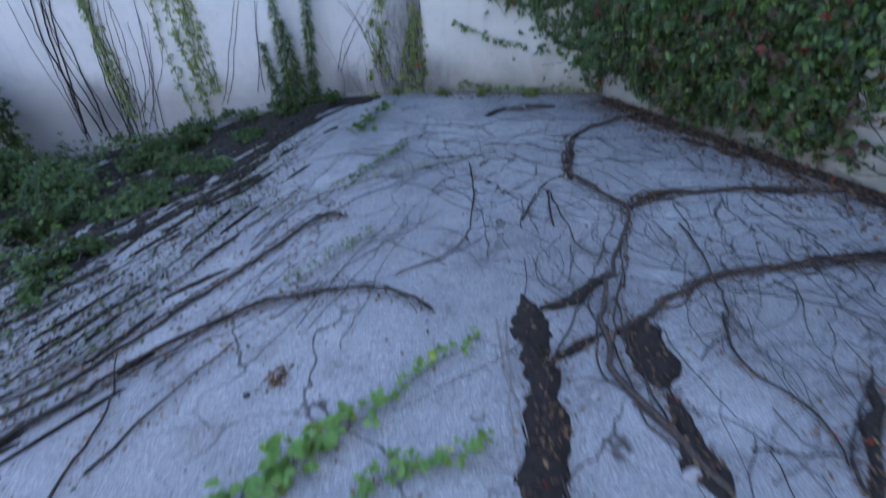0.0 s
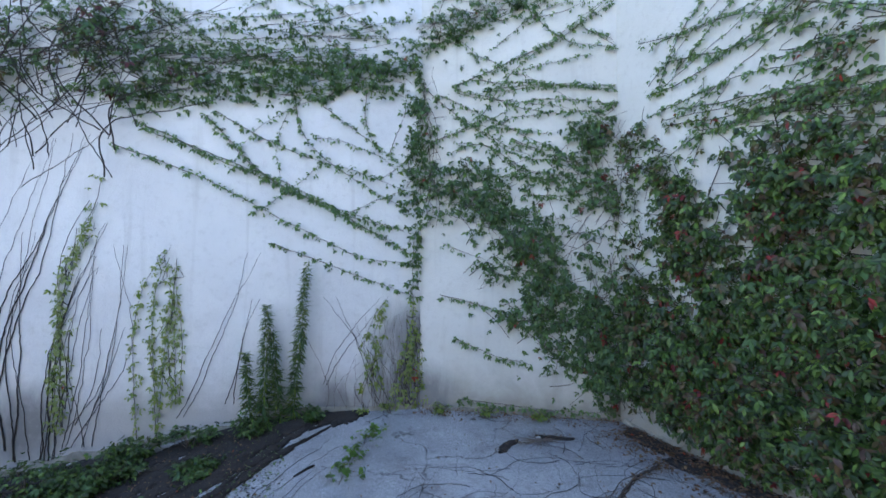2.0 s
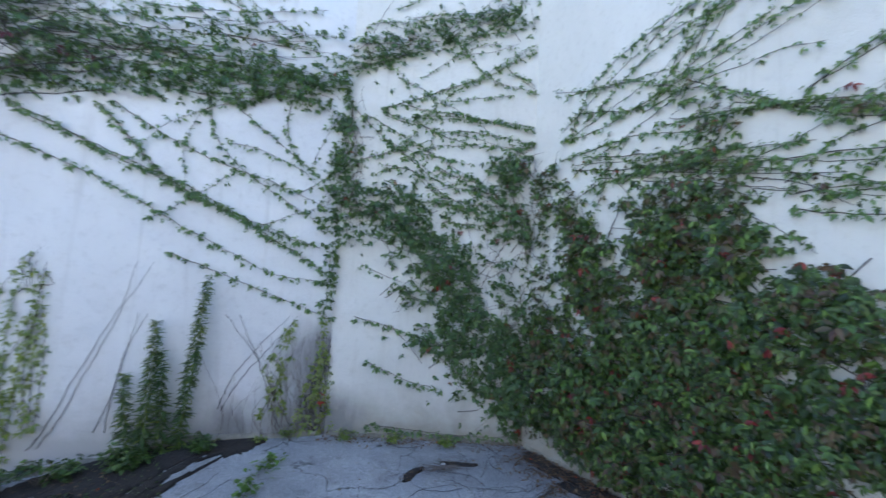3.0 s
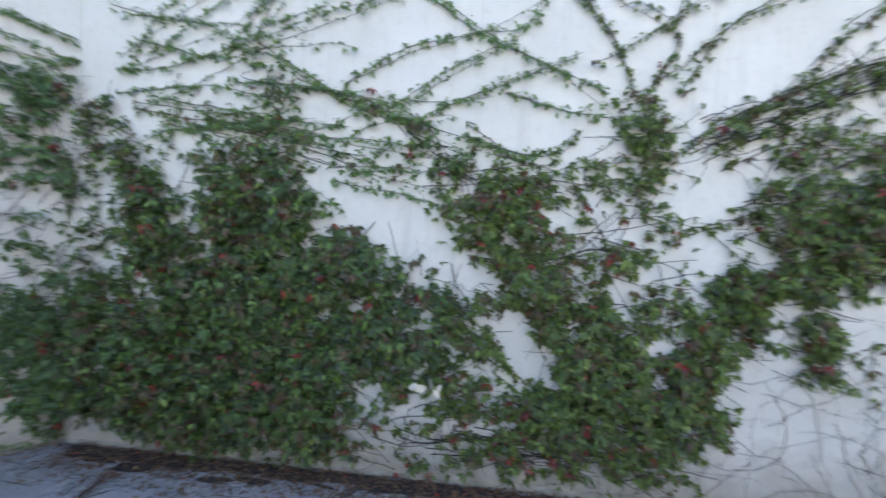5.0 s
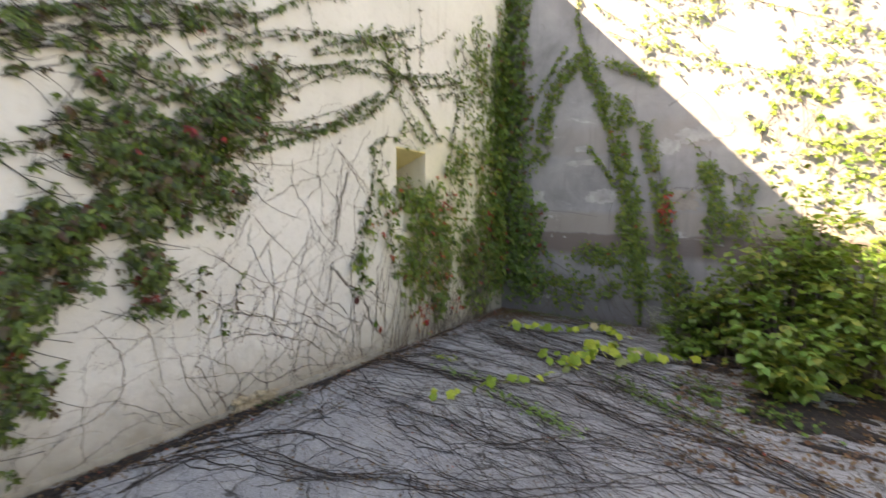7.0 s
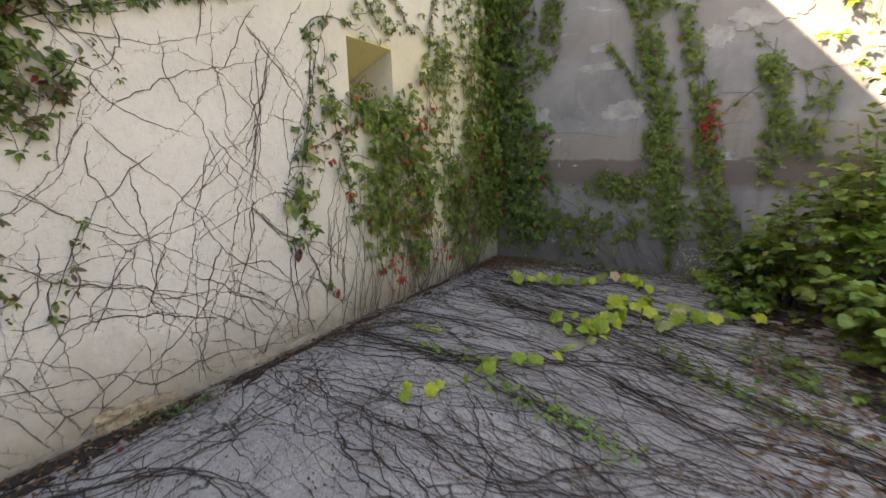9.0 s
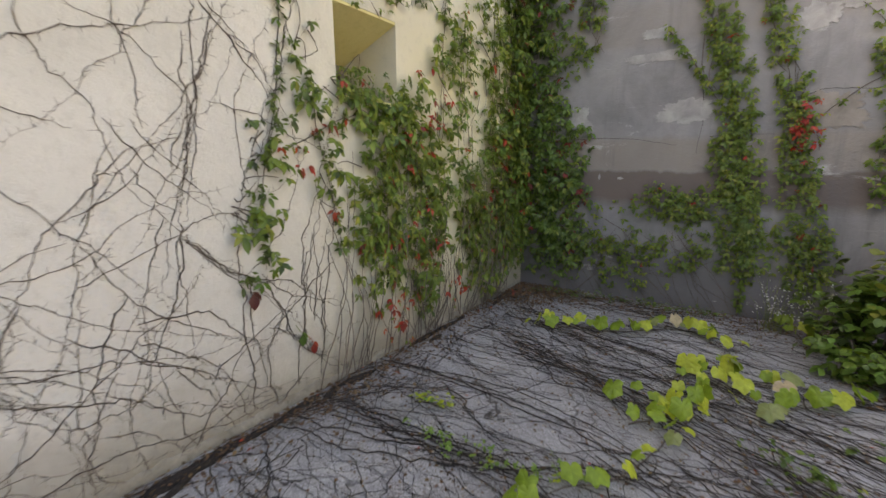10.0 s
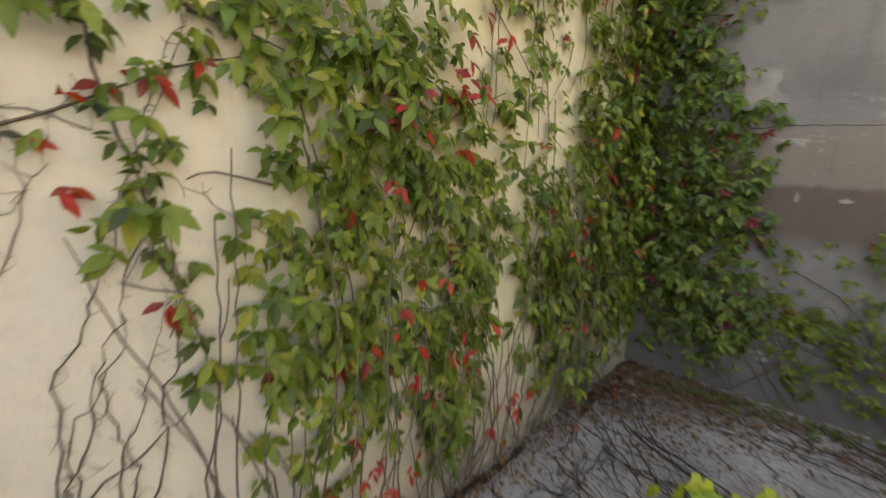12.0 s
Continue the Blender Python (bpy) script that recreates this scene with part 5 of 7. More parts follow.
DRY_LINES_3 = [
    ((-3.12, 2.1), (-3.11, 1.93), (-3.13, 1.78), (-3.12, 1.66), (-3.06, 1.47), (-3.01, 1.23)), ((-3.27, 2.15), (-3.22, 1.98), (-3.16, 1.81), (-3.12, 1.65), (-3.07, 1.44), (-3.02, 1.28)),
    ((-3.14, 1.69), (-3.13, 1.55), (-3.08, 1.36), (-3.06, 1.23)), ((-3.22, 1.98), (-3.12, 1.88), (-3.02, 1.7), (-2.88, 1.57)), ((-2.86, 1.47), (-2.93, 1.37), (-3.01, 1.28)),
    ((-3.34, 2.17), (-3.43, 2.04), (-3.56, 1.84)), ((-3.7, 2.28), (-3.65, 2.11), (-3.59, 1.87)), ((-2.95, 1.24), (-2.88, 1.04), (-2.83, 0.88), (-2.79, 0.81)),
    ((-3.01, 1.23), (-2.98, 1.01), (-2.9, 0.82), (-2.85, 0.65), (-2.76, 0.39)), ((-3.03, 1.2), (-2.99, 1.01), (-2.99, 0.79), (-3.02, 0.52)),
]
DRY_LINES_4 = [
    ((-3.03, 1.17), (-3.16, 1), (-3.32, 0.88), (-3.49, 0.72), (-3.63, 0.56)), ((-3.22, 0.97), (-3.33, 0.89), (-3.51, 0.83), (-3.68, 0.72), (-4.08, 0.46)),
    ((-2.79, 0.88), (-2.95, 0.71), (-3.13, 0.6), (-3.34, 0.48)), ((-2.79, 0.78), (-2.93, 0.76), (-3.08, 0.73), (-3.24, 0.6), (-3.45, 0.34)), ((-2.77, 0.71), (-2.88, 0.64), (-3.1, 0.47), (-3.22, 0.34)),
    ((-2.76, 0.63), (-3, 0.44), (-3.18, 0.31)), ((-2.92, 0.51), (-3, 0.38), (-3.17, 0.2)), ((-3.08, 0.37), (-3.2, 0.46), (-3.47, 0.59), (-3.64, 0.69)),
    ((-3.41, 0.88), (-3.53, 0.61), (-3.58, 0.45), (-3.73, 0.27), (-4.08, 0.03)), ((-3.36, 0.87), (-3.34, 0.68), (-3.36, 0.53), (-3.45, 0.12)), ((-3.44, 0.55), (-3.61, 0.42), (-3.82, 0.22)),
]
DRY_LINES_5 = [
    ((-1.83, 1.09), (-1.79, 0.85), (-1.68, 0.56), (-1.6, 0.31)), ((-1.98, 1.06), (-1.98, 0.83), (-1.8, 0.54), (-1.71, 0.4)), ((-2.28, 1), (-2.09, 0.78), (-1.99, 0.58), (-1.73, 0.41)),
    ((-1.88, 0.94), (-1.87, 0.68), (-1.88, 0.37)), ((-1.76, 1.04), (-1.88, 0.92), (-2.05, 0.8), (-2.31, 0.72), (-2.61, 0.62), (-2.8, 0.44), (-2.84, 0.27)), ((-2.43, 0.97), (-2.35, 0.8), (-2.34, 0.64), (-2.52, 0.31)),
    ((-1.85, 0.6), (-2.02, 0.64), (-2.21, 0.6), (-2.69, 0.42), (-3.02, 0.2), (-3.52, 0.08)), ((-1.63, 0.5), (-1.77, 0.26), (-1.89, 0.02)), ((-1.74, 0.1), (-1.8, 0.16), (-2.03, 0.28), (-2.23, 0.43)),
    ((-2.06, 0.31), (-2.27, 0.17), (-2.51, 0.19), (-2.89, 0.16), (-3.52, 0.05)), ((-2.76, 0.91), (-2.62, 0.6), (-2.56, 0.29)), ((-2.54, 0.8), (-2.77, 0.64), (-3.11, 0.4), (-3.49, 0.14)),
]

HANGING_LINES = [
    ((-3.6, 0.1), (-3.71, 0.77), (-3.79, 1.14), (-3.88, 1.45), (-4.07, 1.95)), ((-3.8, 0.1), (-3.86, 0.68), (-3.9, 1.05), (-3.97, 1.36), (-3.94, 1.6), (-4.07, 1.94)), ((-3.76, 0.5), (-3.85, 1.17)),
    ((-3.69, 0.31), (-3.7, 0.78), (-3.84, 1.19), (-3.97, 1.48)), ((-3.83, 0.32), (-3.85, 0.84), (-3.95, 1.23)), ((-3.3, 0.1), (-3.32, 0.46), (-3.35, 0.88), (-3.36, 1.19), (-3.42, 1.42), (-3.56, 1.78), (-3.67, 2.09)),
    ((-3.02, 1.15), (-3.18, 0.96), (-3.41, 0.84), (-4.02, 0.53)), ((-3.5, 0.72), (-3.62, 0.42), (-3.99, 0.12), (-4.5, 0.03)),
]


def dry_line(stems, face, pts, r):
    """A bare stem flat on a wall, with short broken spurs."""
    line = wander(smooth_line([on_wall(face, s, z, 0.006) for s, z in pts], 0.03), 0.0085, FACES[face][2])
    q = np.linspace(0, 1, len(line))
    tube(stems, line, r * np.clip(np.minimum(0.35 + q * 6, 1.15 - 0.95 * q), 0.15, 1) * (1 + 0.25 * np.sin(np.arange(len(line)) * 2.1)), None, 5)
    o, u, n = FACES[face]
    for i in np.repeat(np.arange(1, len(line)), 2):
        if RNG.random() < 0.55:
            d = u * RNG.normal(0, 1) + Z * RNG.normal(0, 1) + n * RNG.uniform(0, 0.5)
            tube(stems, [line[i], line[i] + unit(d) * RNG.uniform(0.01, 0.045)], 0.0012, 0.0005, 3)


def grown(stems, s, z, heading, length, r):
    """A bare stem that feels its way over the cream wall, turning slowly."""
    pts, turn = [(s, z)], RNG.normal(0, 0.25)
    for _ in range(int(length / 0.14)):
        heading += turn * 0.5 + RNG.normal(0, 0.16)
        s, z = s + 0.14 * math.cos(heading), z + 0.14 * math.sin(heading)
        if z < 0.02:
            break
        pts.append((s, z))
    if len(pts) > 2:
        dry_line(stems, "right", pts, r)


def dry_work(bag, stems):
    for p in DRY_LINES + DRY_LINES_2:
        if RNG.random() < 0.2:
            dry_line(stems, "right", [(s + RNG.normal(0, 0.05), z + RNG.normal(0, 0.05)) for s, z in p], 0.0022)
    for _ in range(40):
        grown(stems, RNG.uniform(-3.5, 0.6), 0.02, RNG.normal(1.57, 0.55), RNG.uniform(0.5, 1.5), RNG.uniform(0.0014, 0.003))
    for _ in range(24):
        grown(stems, RNG.uniform(-3.4, -0.8), RNG.uniform(0.8, 2.2), RNG.uniform(0, 6.28), RNG.uniform(0.7, 1.6), RNG.uniform(0.0018, 0.003))
    for _ in range(16):
        grown(stems, RNG.uniform(-3.4, -0.6), RNG.uniform(0.1, 1.1), RNG.normal(3.3, 0.35), RNG.uniform(0.7, 1.7), RNG.uniform(0.0014, 0.003))


web = creeper("dry_creeper", "web of bare brown creeper stems clinging to cream plaster", dry_work, LEAF_SET, MAT_BARK, "dry stems", "bare stems on the walls")

for i, p in enumerate(DRY_LINES + DRY_LINES_2 + HANGING_LINES + DRY_LINES_3 + DRY_LINES_4 + DRY_LINES_5):
    b = Bag()
    dry_line(b, "right", p, RNG.uniform(0.0022, 0.0032) if i < 24 else RNG.uniform(0.0027, 0.0042))
    b.make("main_stem", MAT_BARK, web)

# single dark leaves left on the bare stems
for s, z, size, m, lab in ((-3.34, 0.79, 0.12, MAT_MAROON, "single dark red leaf hanging on a bare stem"), (-3.72, 0.36, 0.09, MAT_RED, "small red leaf low on the cream wall"),
                           (-3.64, 0.45, 0.1, MAT_GREEN, "small green leaf low on the cream wall")):
    b = Bag()
    blades(b, np.array([on_wall("right", s, z, 0.04), on_wall("right", s + 0.01, z + 0.015, 0.05)]), np.array([(-0.15, 0.1, -1.0), (-0.3, -0.75, -0.8)]), np.array([(-1.0, 0.5, 0.3), (-0.8, -0.4, 0.6)]), np.array((size * 0.8, size * 0.6)), 0.85)
    tube(b, [on_wall("right", s + 0.02, z + 0.06, 0.005), on_wall("right", s, z, 0.04)], 0.002, 0.0015, 4)
    tagged(b.make("leaf", m), lab, "leaf", "last leaves on the bare stems")


# ---- on the ground ----
def on_ground(x, y, up=0.0):
    return np.stack(np.broadcast_arrays(np.asarray(x, float), np.asarray(y, float), ground_z(x, y) + up), -1)


def ground_line(bag, pts, r0, r1, crook=0.006, sides=5):
    line = smooth_line([(x, y, 0) for x, y in pts], 0.05)
    line = wander(line, crook)
    line[:, 2] = ground_z(line[:, 0], line[:, 1]) + r0 * 0.6 + 0.006 + np.abs(np.cumsum(RNG.normal(0, 0.0012, len(line))))
    tube(bag, line, r0, r1, sides)
    return line


BIG_STEMS = [
    ((-2.6, 1.5), (-1.13, 2.14), (-0.76, 2.34), (-0.28, 2.63), (0.25, 2.97), (0.41, 2.86)), ((-2.4, 1.2), (-1.01, 1.86), (-0.72, 2.02), (-0.25, 2.2), (0.01, 2.22), (0.41, 2.05), (0.65, 1.77)),
    ((1.22, 0.71), (1.21, 1.02), (1.32, 1.35), (1.72, 1.82), (2.07, 2.21), (2.04, 2.86)), ((1.32, 1.35), (1.93, 1.47), (2.38, 1.41), (2.88, 1.3), (3.5, 1.2)),
    ((2.07, 2.21), (2.36, 2.3), (3, 2.06), (3.5, 1.8)), ((2.04, 2.86), (2.53, 3.54), (3.24, 3.75)),
]
THIN_STEMS = [
    ((-0.72, 1.41), (-0.7, 1.8), (-0.78, 2.22)), ((-0.65, 1.48), (-0.45, 1.73), (-0.23, 1.97)), ((1.46, 3.31), (1.3, 2.82), (0.97, 2.26), (0.56, 2.08)), ((1.4, 2.35), (1.77, 2.71), (2.01, 2.81)),
    ((1.55, 0.57), (1.62, 0.65), (2.06, 0.87)), ((0.71, 0.88), (1.06, 1.35), (1.57, 1.72)), ((1.55, 2.21), (1.76, 2.62), (1.54, 1.95), (1.67, 1.84)), ((1.81, 1.27), (1.65, 1.03), (1.67, 0.79), (1.59, 0.64)),
    ((2.2, 1.93), (1.81, 1.27), (1.52, 1.11)), ((2.04, 2.86), (2.07, 2.21)), ((0.74, 0.6), (0.82, 1.0), (0.95, 1.5)), ((-1.6, 1.9), (-1.13, 2.4), (-0.5, 2.9), (0.2, 3.6)),
]
def runner_thing(label, group):
    return thing("creeper_runner", label, "dry stems", group)


for p in BIG_STEMS:
    top = runner_thing("thick bare creeper runner lying on the asphalt", "runners on the asphalt")
    for k in range(4):
        b = Bag()
        if k == 0:
            ground_line(b, p, 0.013, 0.007, 0.011, 7)
        else:
            ground_line(b, [(x + RNG.normal(0, 0.03), y + RNG.normal(0, 0.03)) for x, y in p], 0.0045, 0.0025, 0.011, 4)
        b.make("stem", MAT_STEM_DARK if p[0][0] < 0 else MAT_RUNNER, top)
b = Bag()
for p in THIN_STEMS:
    ground_line(b, p, 0.006, 0.003)
for _ in range(70):
    x, y = RNG.uniform(1.2, 3.4), RNG.uniform(0.0, 4.2)
    a = RNG.uniform(0, 2 * np.pi)
    l = RNG.uniform(0.3, 0.9)
    ground_line(b, [(x, y), (x + 0.5 * l * math.cos(a), y + 0.5 * l * math.sin(a)), (min(3.6, x + l * math.cos(a + RNG.normal(0, 0.5))), y + l * math.sin(a + RNG.normal(0, 0.5)))], RNG.uniform(0.0014, 0.0036), 0.0012, 0.013, 4)
for _ in range(90):
    x, y = RNG.uniform(-2.6, 0.3), RNG.uniform(1.6, 4.6)
    a = math.atan2(0.75, 1) + RNG.normal(0, 0.2)
    l = RNG.uniform(0.4, 1.4)
    ground_line(b, [(x, y), (x + 0.5 * l * math.cos(a), y + 0.5 * l * math.sin(a)), (x + l * math.cos(a), y + l * math.sin(a))], RNG.uniform(0.0015, 0.0045), 0.0015, 0.011, 4)
for _ in range(100):
    # fine shoots that run away from the cream wall's foot, all in much the same direction
    x, y = RNG.uniform(1.3, 3.5), RNG.uniform(0.2, 2.4)
    a, l = RNG.normal(-2.3, 0.3), RNG.uniform(0.2, 0.8)
    ground_line(b, [(x + l * k * math.cos(a + 0.3 * k), y + l * k * math.sin(a + 0.3 * k)) for k in (0, 0.4, 0.7, 1)], RNG.uniform(0.001, 0.0026), 0.0008, 0.014, 3)
for _ in range(160):
    x, y = RNG.uniform(0.7, 3.5), RNG.uniform(0.3, 4.3)
    a, l, c = RNG.uniform(0, 2 * np.pi), RNG.uniform(0.3, 1.0), RNG.normal(0, 0.9)
    ground_line(b, [(min(3.6, x + l * k * math.cos(a + c * k)), y + l * k * math.sin(a + c * k)) for k in (0, 0.33, 0.66, 1)], RNG.uniform(0.0012, 0.0034), 0.001, 0.011, 3)
tagged(b.make("dry_stems", MAT_STEM_DARK), "thin dark dry stems strewn over the asphalt", "dry stems", "", "stuff")

b = Bag()
for _ in range(900):
    x, y = RNG.uniform(0.2, 3.7), RNG.uniform(-6.9, -1.6)
    a = math.atan2(0.42, -0.9) + RNG.normal(0, 0.38) + 0.7 * noise.noise((x, y, 4.0))
    l = RNG.uniform(0.4, 2.2)
    if noise.noise((x * 0.9, y * 0.9, 1.5)) < -0.25 or (y > -2.6 and RNG.random() < 0.5):
        continue
    pts = [(x + l * k * math.cos(a + 0.25 * k), y + l * k * math.sin(a + 0.25 * k)) for k in (0, 0.35, 0.7, 1)]
    pts = [(min(3.6, max(-1.2, p)), max(-6.98, q)) for p, q in pts]
    ground_line(b, pts, 0.001 + 0.0034 * RNG.random() ** 2, 0.0008, 0.016, 4)
for _ in range(150):
    x, y, a, l, c = RNG.uniform(0.4, 3.5), RNG.uniform(-6.8, -1.0), RNG.uniform(0, 6.28), RNG.uniform(0.2, 0.9), RNG.normal(0, 1.0)
    ground_line(b, [(min(3.6, x + l * k * math.cos(a + c * k)), max(-6.98, y + l * k * math.sin(a + c * k))) for k in (0, 0.33, 0.66, 1)], RNG.uniform(0.001, 0.003), 0.0008, 0.012, 3)
for p in (((3.18, -0.97), (3.17, -1.6), (2.16, -1.94), (1.22, -2.45), (0.18, -3.3), (-0.7, -3.42)), ((3.41, -1.53), (2.87, -2.06), (2.05, -2.09)), ((0.18, -3.63), (-0.38, -3.27)),
          ((-0.68, -3.35), (-0.15, -3.67), (0.61, -4.11), (1.9, -4.86)), ((3.54, -4.33), (2.39, -4.4), (1.44, -4.05), (0.65, -3.55)), ((3.37, -3.69), (2.29, -3.71), (1.64, -3.51), (1.17, -3.22)),
          ((3.17, -6.1), (1.73, -5.54), (0.83, -4.85), (0.19, -4.28)), ((2.91, -5.25), (1.79, -4.74), (1, -4.48), (0.27, -3.9))):
    for _ in range(4):
        ground_line(b, [(min(3.58, x + RNG.normal(0, 0.05)), y + RNG.normal(0, 0.05)) for x, y in p], RNG.uniform(0.002, 0.006), 0.002, 0.01, 5)
for _ in range(120):
    x, y = RNG.uniform(3.2, 3.6), RNG.uniform(-6.6, 0.2)
    a = RNG.normal(1.6, 0.5)
    l = RNG.uniform(0.1, 0.6)
    ground_line(b, [(x, y), (min(3.6, x + 0.5 * l * math.cos(a)), y + 0.5 * l * math.sin(a)), (min(3.61, x + l * math.cos(a)), y + l * math.sin(a))], 0.003, 0.0015, 0.006, 4)
tagged(b.make("dry_stems", MAT_STEM_DARK), "combed mat of dark dry stems over grey asphalt", "dry stems", "", "stuff")

BUNDLES = [
    ((3.35, -1.42), (2.51, -1.69), (2, -2.01), (1.37, -2.21)), ((3.11, -2.91), (2.23, -2.83), (1.5, -2.81), (0.79, -3.21), (0.27, -3.32)), ((3.55, -3.48), (2.54, -3.66), (1.62, -4.13), (0.77, -4.4)),
    ((1.35, -3.99), (0.69, -3.79), (0.11, -3.77), (-0.33, -3.52)), ((3.29, -5.79), (2.29, -5.58), (1.47, -5.05), (0.82, -4.7)), ((3.36, -3.71), (2.16, -3.58), (1.23, -3.29), (0.62, -3.33)),
    ((3.45, -1.11), (3, -1.86), (3.11, -2.91)), ((3.5, -6.21), (2.69, -5.16), (2.23, -4.91), (1.95, -4.73), (1.82, -4.55)), ((3.34, -5.02), (2.72, -5.02), (2.06, -4.89), (1.4, -4.5), (0.8, -4.0)),
    ((3.37, -5.41), (2.83, -5.28), (2.01, -4.84)), ((3.5, -3.45), (3.36, -3.9), (2.9, -4.34)), ((3.5, -6.6), (2.8, -5.9), (2.2, -5.4)),
]
for p in BUNDLES:
    top = runner_thing("dark tangled dry creeper runner on the asphalt", "stem bundles on the asphalt")
    for _ in range(4):
        b = Bag()
        i0 = RNG.integers(0, max(1, len(p) - 2))
        ground_line(b, [(min(3.58, x + RNG.normal(0, 0.045)), y + RNG.normal(0, 0.07)) for x, y in p[i0:]], RNG.uniform(0.002, 0.0055), 0.0015, 0.016, 5)
        b.make("stem", MAT_STEM_DARK, top)
    b = Bag()
    for _ in range(26):
        i = RNG.integers(0, len(p) - 1)
        t = RNG.random()
        x, y = p[i][0] + (p[i + 1][0] - p[i][0]) * t, p[i][1] + (p[i + 1][1] - p[i][1]) * t
        a, l = RNG.uniform(0, 6.28), RNG.uniform(0.08, 0.3)
        ground_line(b, [(min(3.58, x), y), (min(3.58, x + 0.5 * l * math.cos(a)), y + 0.5 * l * math.sin(a)), (min(3.58, x + l * math.cos(a + 0.4)), y + l * math.sin(a + 0.4))], 0.0025, 0.001, 0.008, 4)
    b.make("twig", MAT_STEM_DARK, top)["kind"] = "stuff"

b = Bag()
for p in (((0.9, 1.6), (0.78, 1.2), (0.72, 0.7)), ((0.95, 1.6), (0.8, 1.25), (0.66, 0.95)), ((1.0, 1.5), (0.84, 1.1), (0.74, 0.8))):
    ground_line(b, p, 0.004, 0.003)
tagged(b.make("dry_stems", MAT_PALE_STEM), "pale grey stems over dark soil", "dry stems", "", "stuff")


def soil(b, p, q, r):
    """A low ragged heap of dark soil along a line."""
    p, q = np.array(p), np.array(q)
    k = 90
    a = np.linspace(0, 2 * np.pi, k, endpoint=False)
    d = unit(q - p) if np.linalg.norm(q - p) > 1e-6 else np.array((1.0, 0))
    e = np.array((-d[1], d[0]))
    c, half = 0.5 * (p + q), 0.5 * np.linalg.norm(q - p)
    rings = []
    for lev, h in ((1.0, -0.01), (0.85, 0.009), (0.5, 0.014)):
        rr = np.array([1 + 0.5 * noise.noise((c[0] * 3 + math.cos(t) * 2.2, c[1] * 3 + math.sin(t) * 2.2, 0)) + 0.3 * noise.noise((math.cos(t) * 6, math.sin(t) * 6, c[0])) + 0.22 * noise.noise((math.cos(t) * 17, math.sin(t) * 17, c[1])) for t in a]) * lev
        xy = c + (d * ((half + r) * np.cos(a) * rr)[:, None]) + e * (r * 1.05 * np.sin(a) * rr)[:, None]
        rings.append(on_ground(xy[:, 0], xy[:, 1], h + 0.004))
    mid = on_ground(c[0], c[1], 0.02)[None]
    f = [(l * k + i, l * k + (i + 1) % k, (l + 1) * k + (i + 1) % k, (l + 1) * k + i) for l in range(2) for i in range(k)] + [(2 * k + i, 2 * k + (i + 1) % k, 3 * k) for i in range(k)]
    b.add(np.concatenate(rings + [mid]), f)


def soil_bed(bag, label):
    return tagged(bag.make("soil_bed", MAT_SOIL), label, "soil", "", "stuff")


SOIL_LINES = []


def soil_strip(pts, r):
    """Soil caught along a crooked gap, in overlapping small heaps."""
    line = wander(smooth_line([(x, y, 0) for x, y in pts], 0.018), 0.004)[:, :2]
    k = len(line)
    d = unit(np.gradient(line, axis=0))
    e = np.stack([-d[:, 1], d[:, 0]], -1)
    taper = np.minimum(1, np.minimum(np.arange(k) + 1, k - np.arange(k)) / 5.0)
    rows = []
    for side, h in ((-1, -0.008), (-0.8, 0.007), (0, 0.014), (0.8, 0.007), (1, -0.008)):
        w = np.array([0.85 + 0.7 * noise.noise((q[0] * 7, q[1] * 7, side * 2)) + 0.35 * noise.noise((q[0] * 26, q[1] * 26, side)) for q in line]) * r * taper
        xy = line + e * (side * w)[:, None]
        rows.append(on_ground(xy[:, 0], xy[:, 1], h + 0.006))
    idx = np.arange(k * 5).reshape(5, k)
    b = Bag()
    b.add(np.concatenate(rows), np.stack([idx[:-1, :-1], idx[:-1, 1:], idx[1:, 1:], idx[1:, :-1]], -1).reshape(-1, 4))
    SOIL_LINES.append([tuple(q) for q in line[::3]])
    return tagged(b.make("soil_patch", MAT_SOIL), "dark leaf soil filling a crack in the asphalt", "soil", "soil in the cracks")


for pts, r in ((((1.08, 1.7), (1.0, 1.5), (0.93, 1.35), (0.92, 1.2), (0.78, 1.0), (0.66, 0.8)), 0.085), (((0.9, 1.15), (0.75, 0.95)), 0.06), (((1.1, 1.6), (1.3, 1.6), (1.56, 1.7)), 0.03),
               (((0.95, 1.3), (1.1, 1.33), (1.3, 1.37)), 0.022), (((1.46, 1.38), (1.38, 1.2), (1.3, 1.05)), 0.09), (((1.3, 1.03), (1.22, 0.85), (1.18, 0.68)), 0.06), (((2.32, 3.2), (2.12, 2.98)), 0.05),
               (((2.95, 2.08), (3.25, 1.95)), 0.06), (((2.2, 2.3), (2.42, 2.26)), 0.035), (((2.0, 0.84), (1.75, 0.66), (1.5, 0.5)), 0.022), (((2.5, 1.42), (2.98, 1.3)), 0.035),
               (((-0.06, 1.64), (0.0, 1.68)), 0.022), (((-0.15, 1.62), (-0.13, 1.62)), 0.02), (((2.1, 4.42), (2.4, 4.58)), 0.05), (((2.6, 4.6), (2.9, 4.4)), 0.05), (((2.1, 2.9), (2.0, 2.7)), 0.02)):
    soil_strip(pts, r)
bed = Bag()
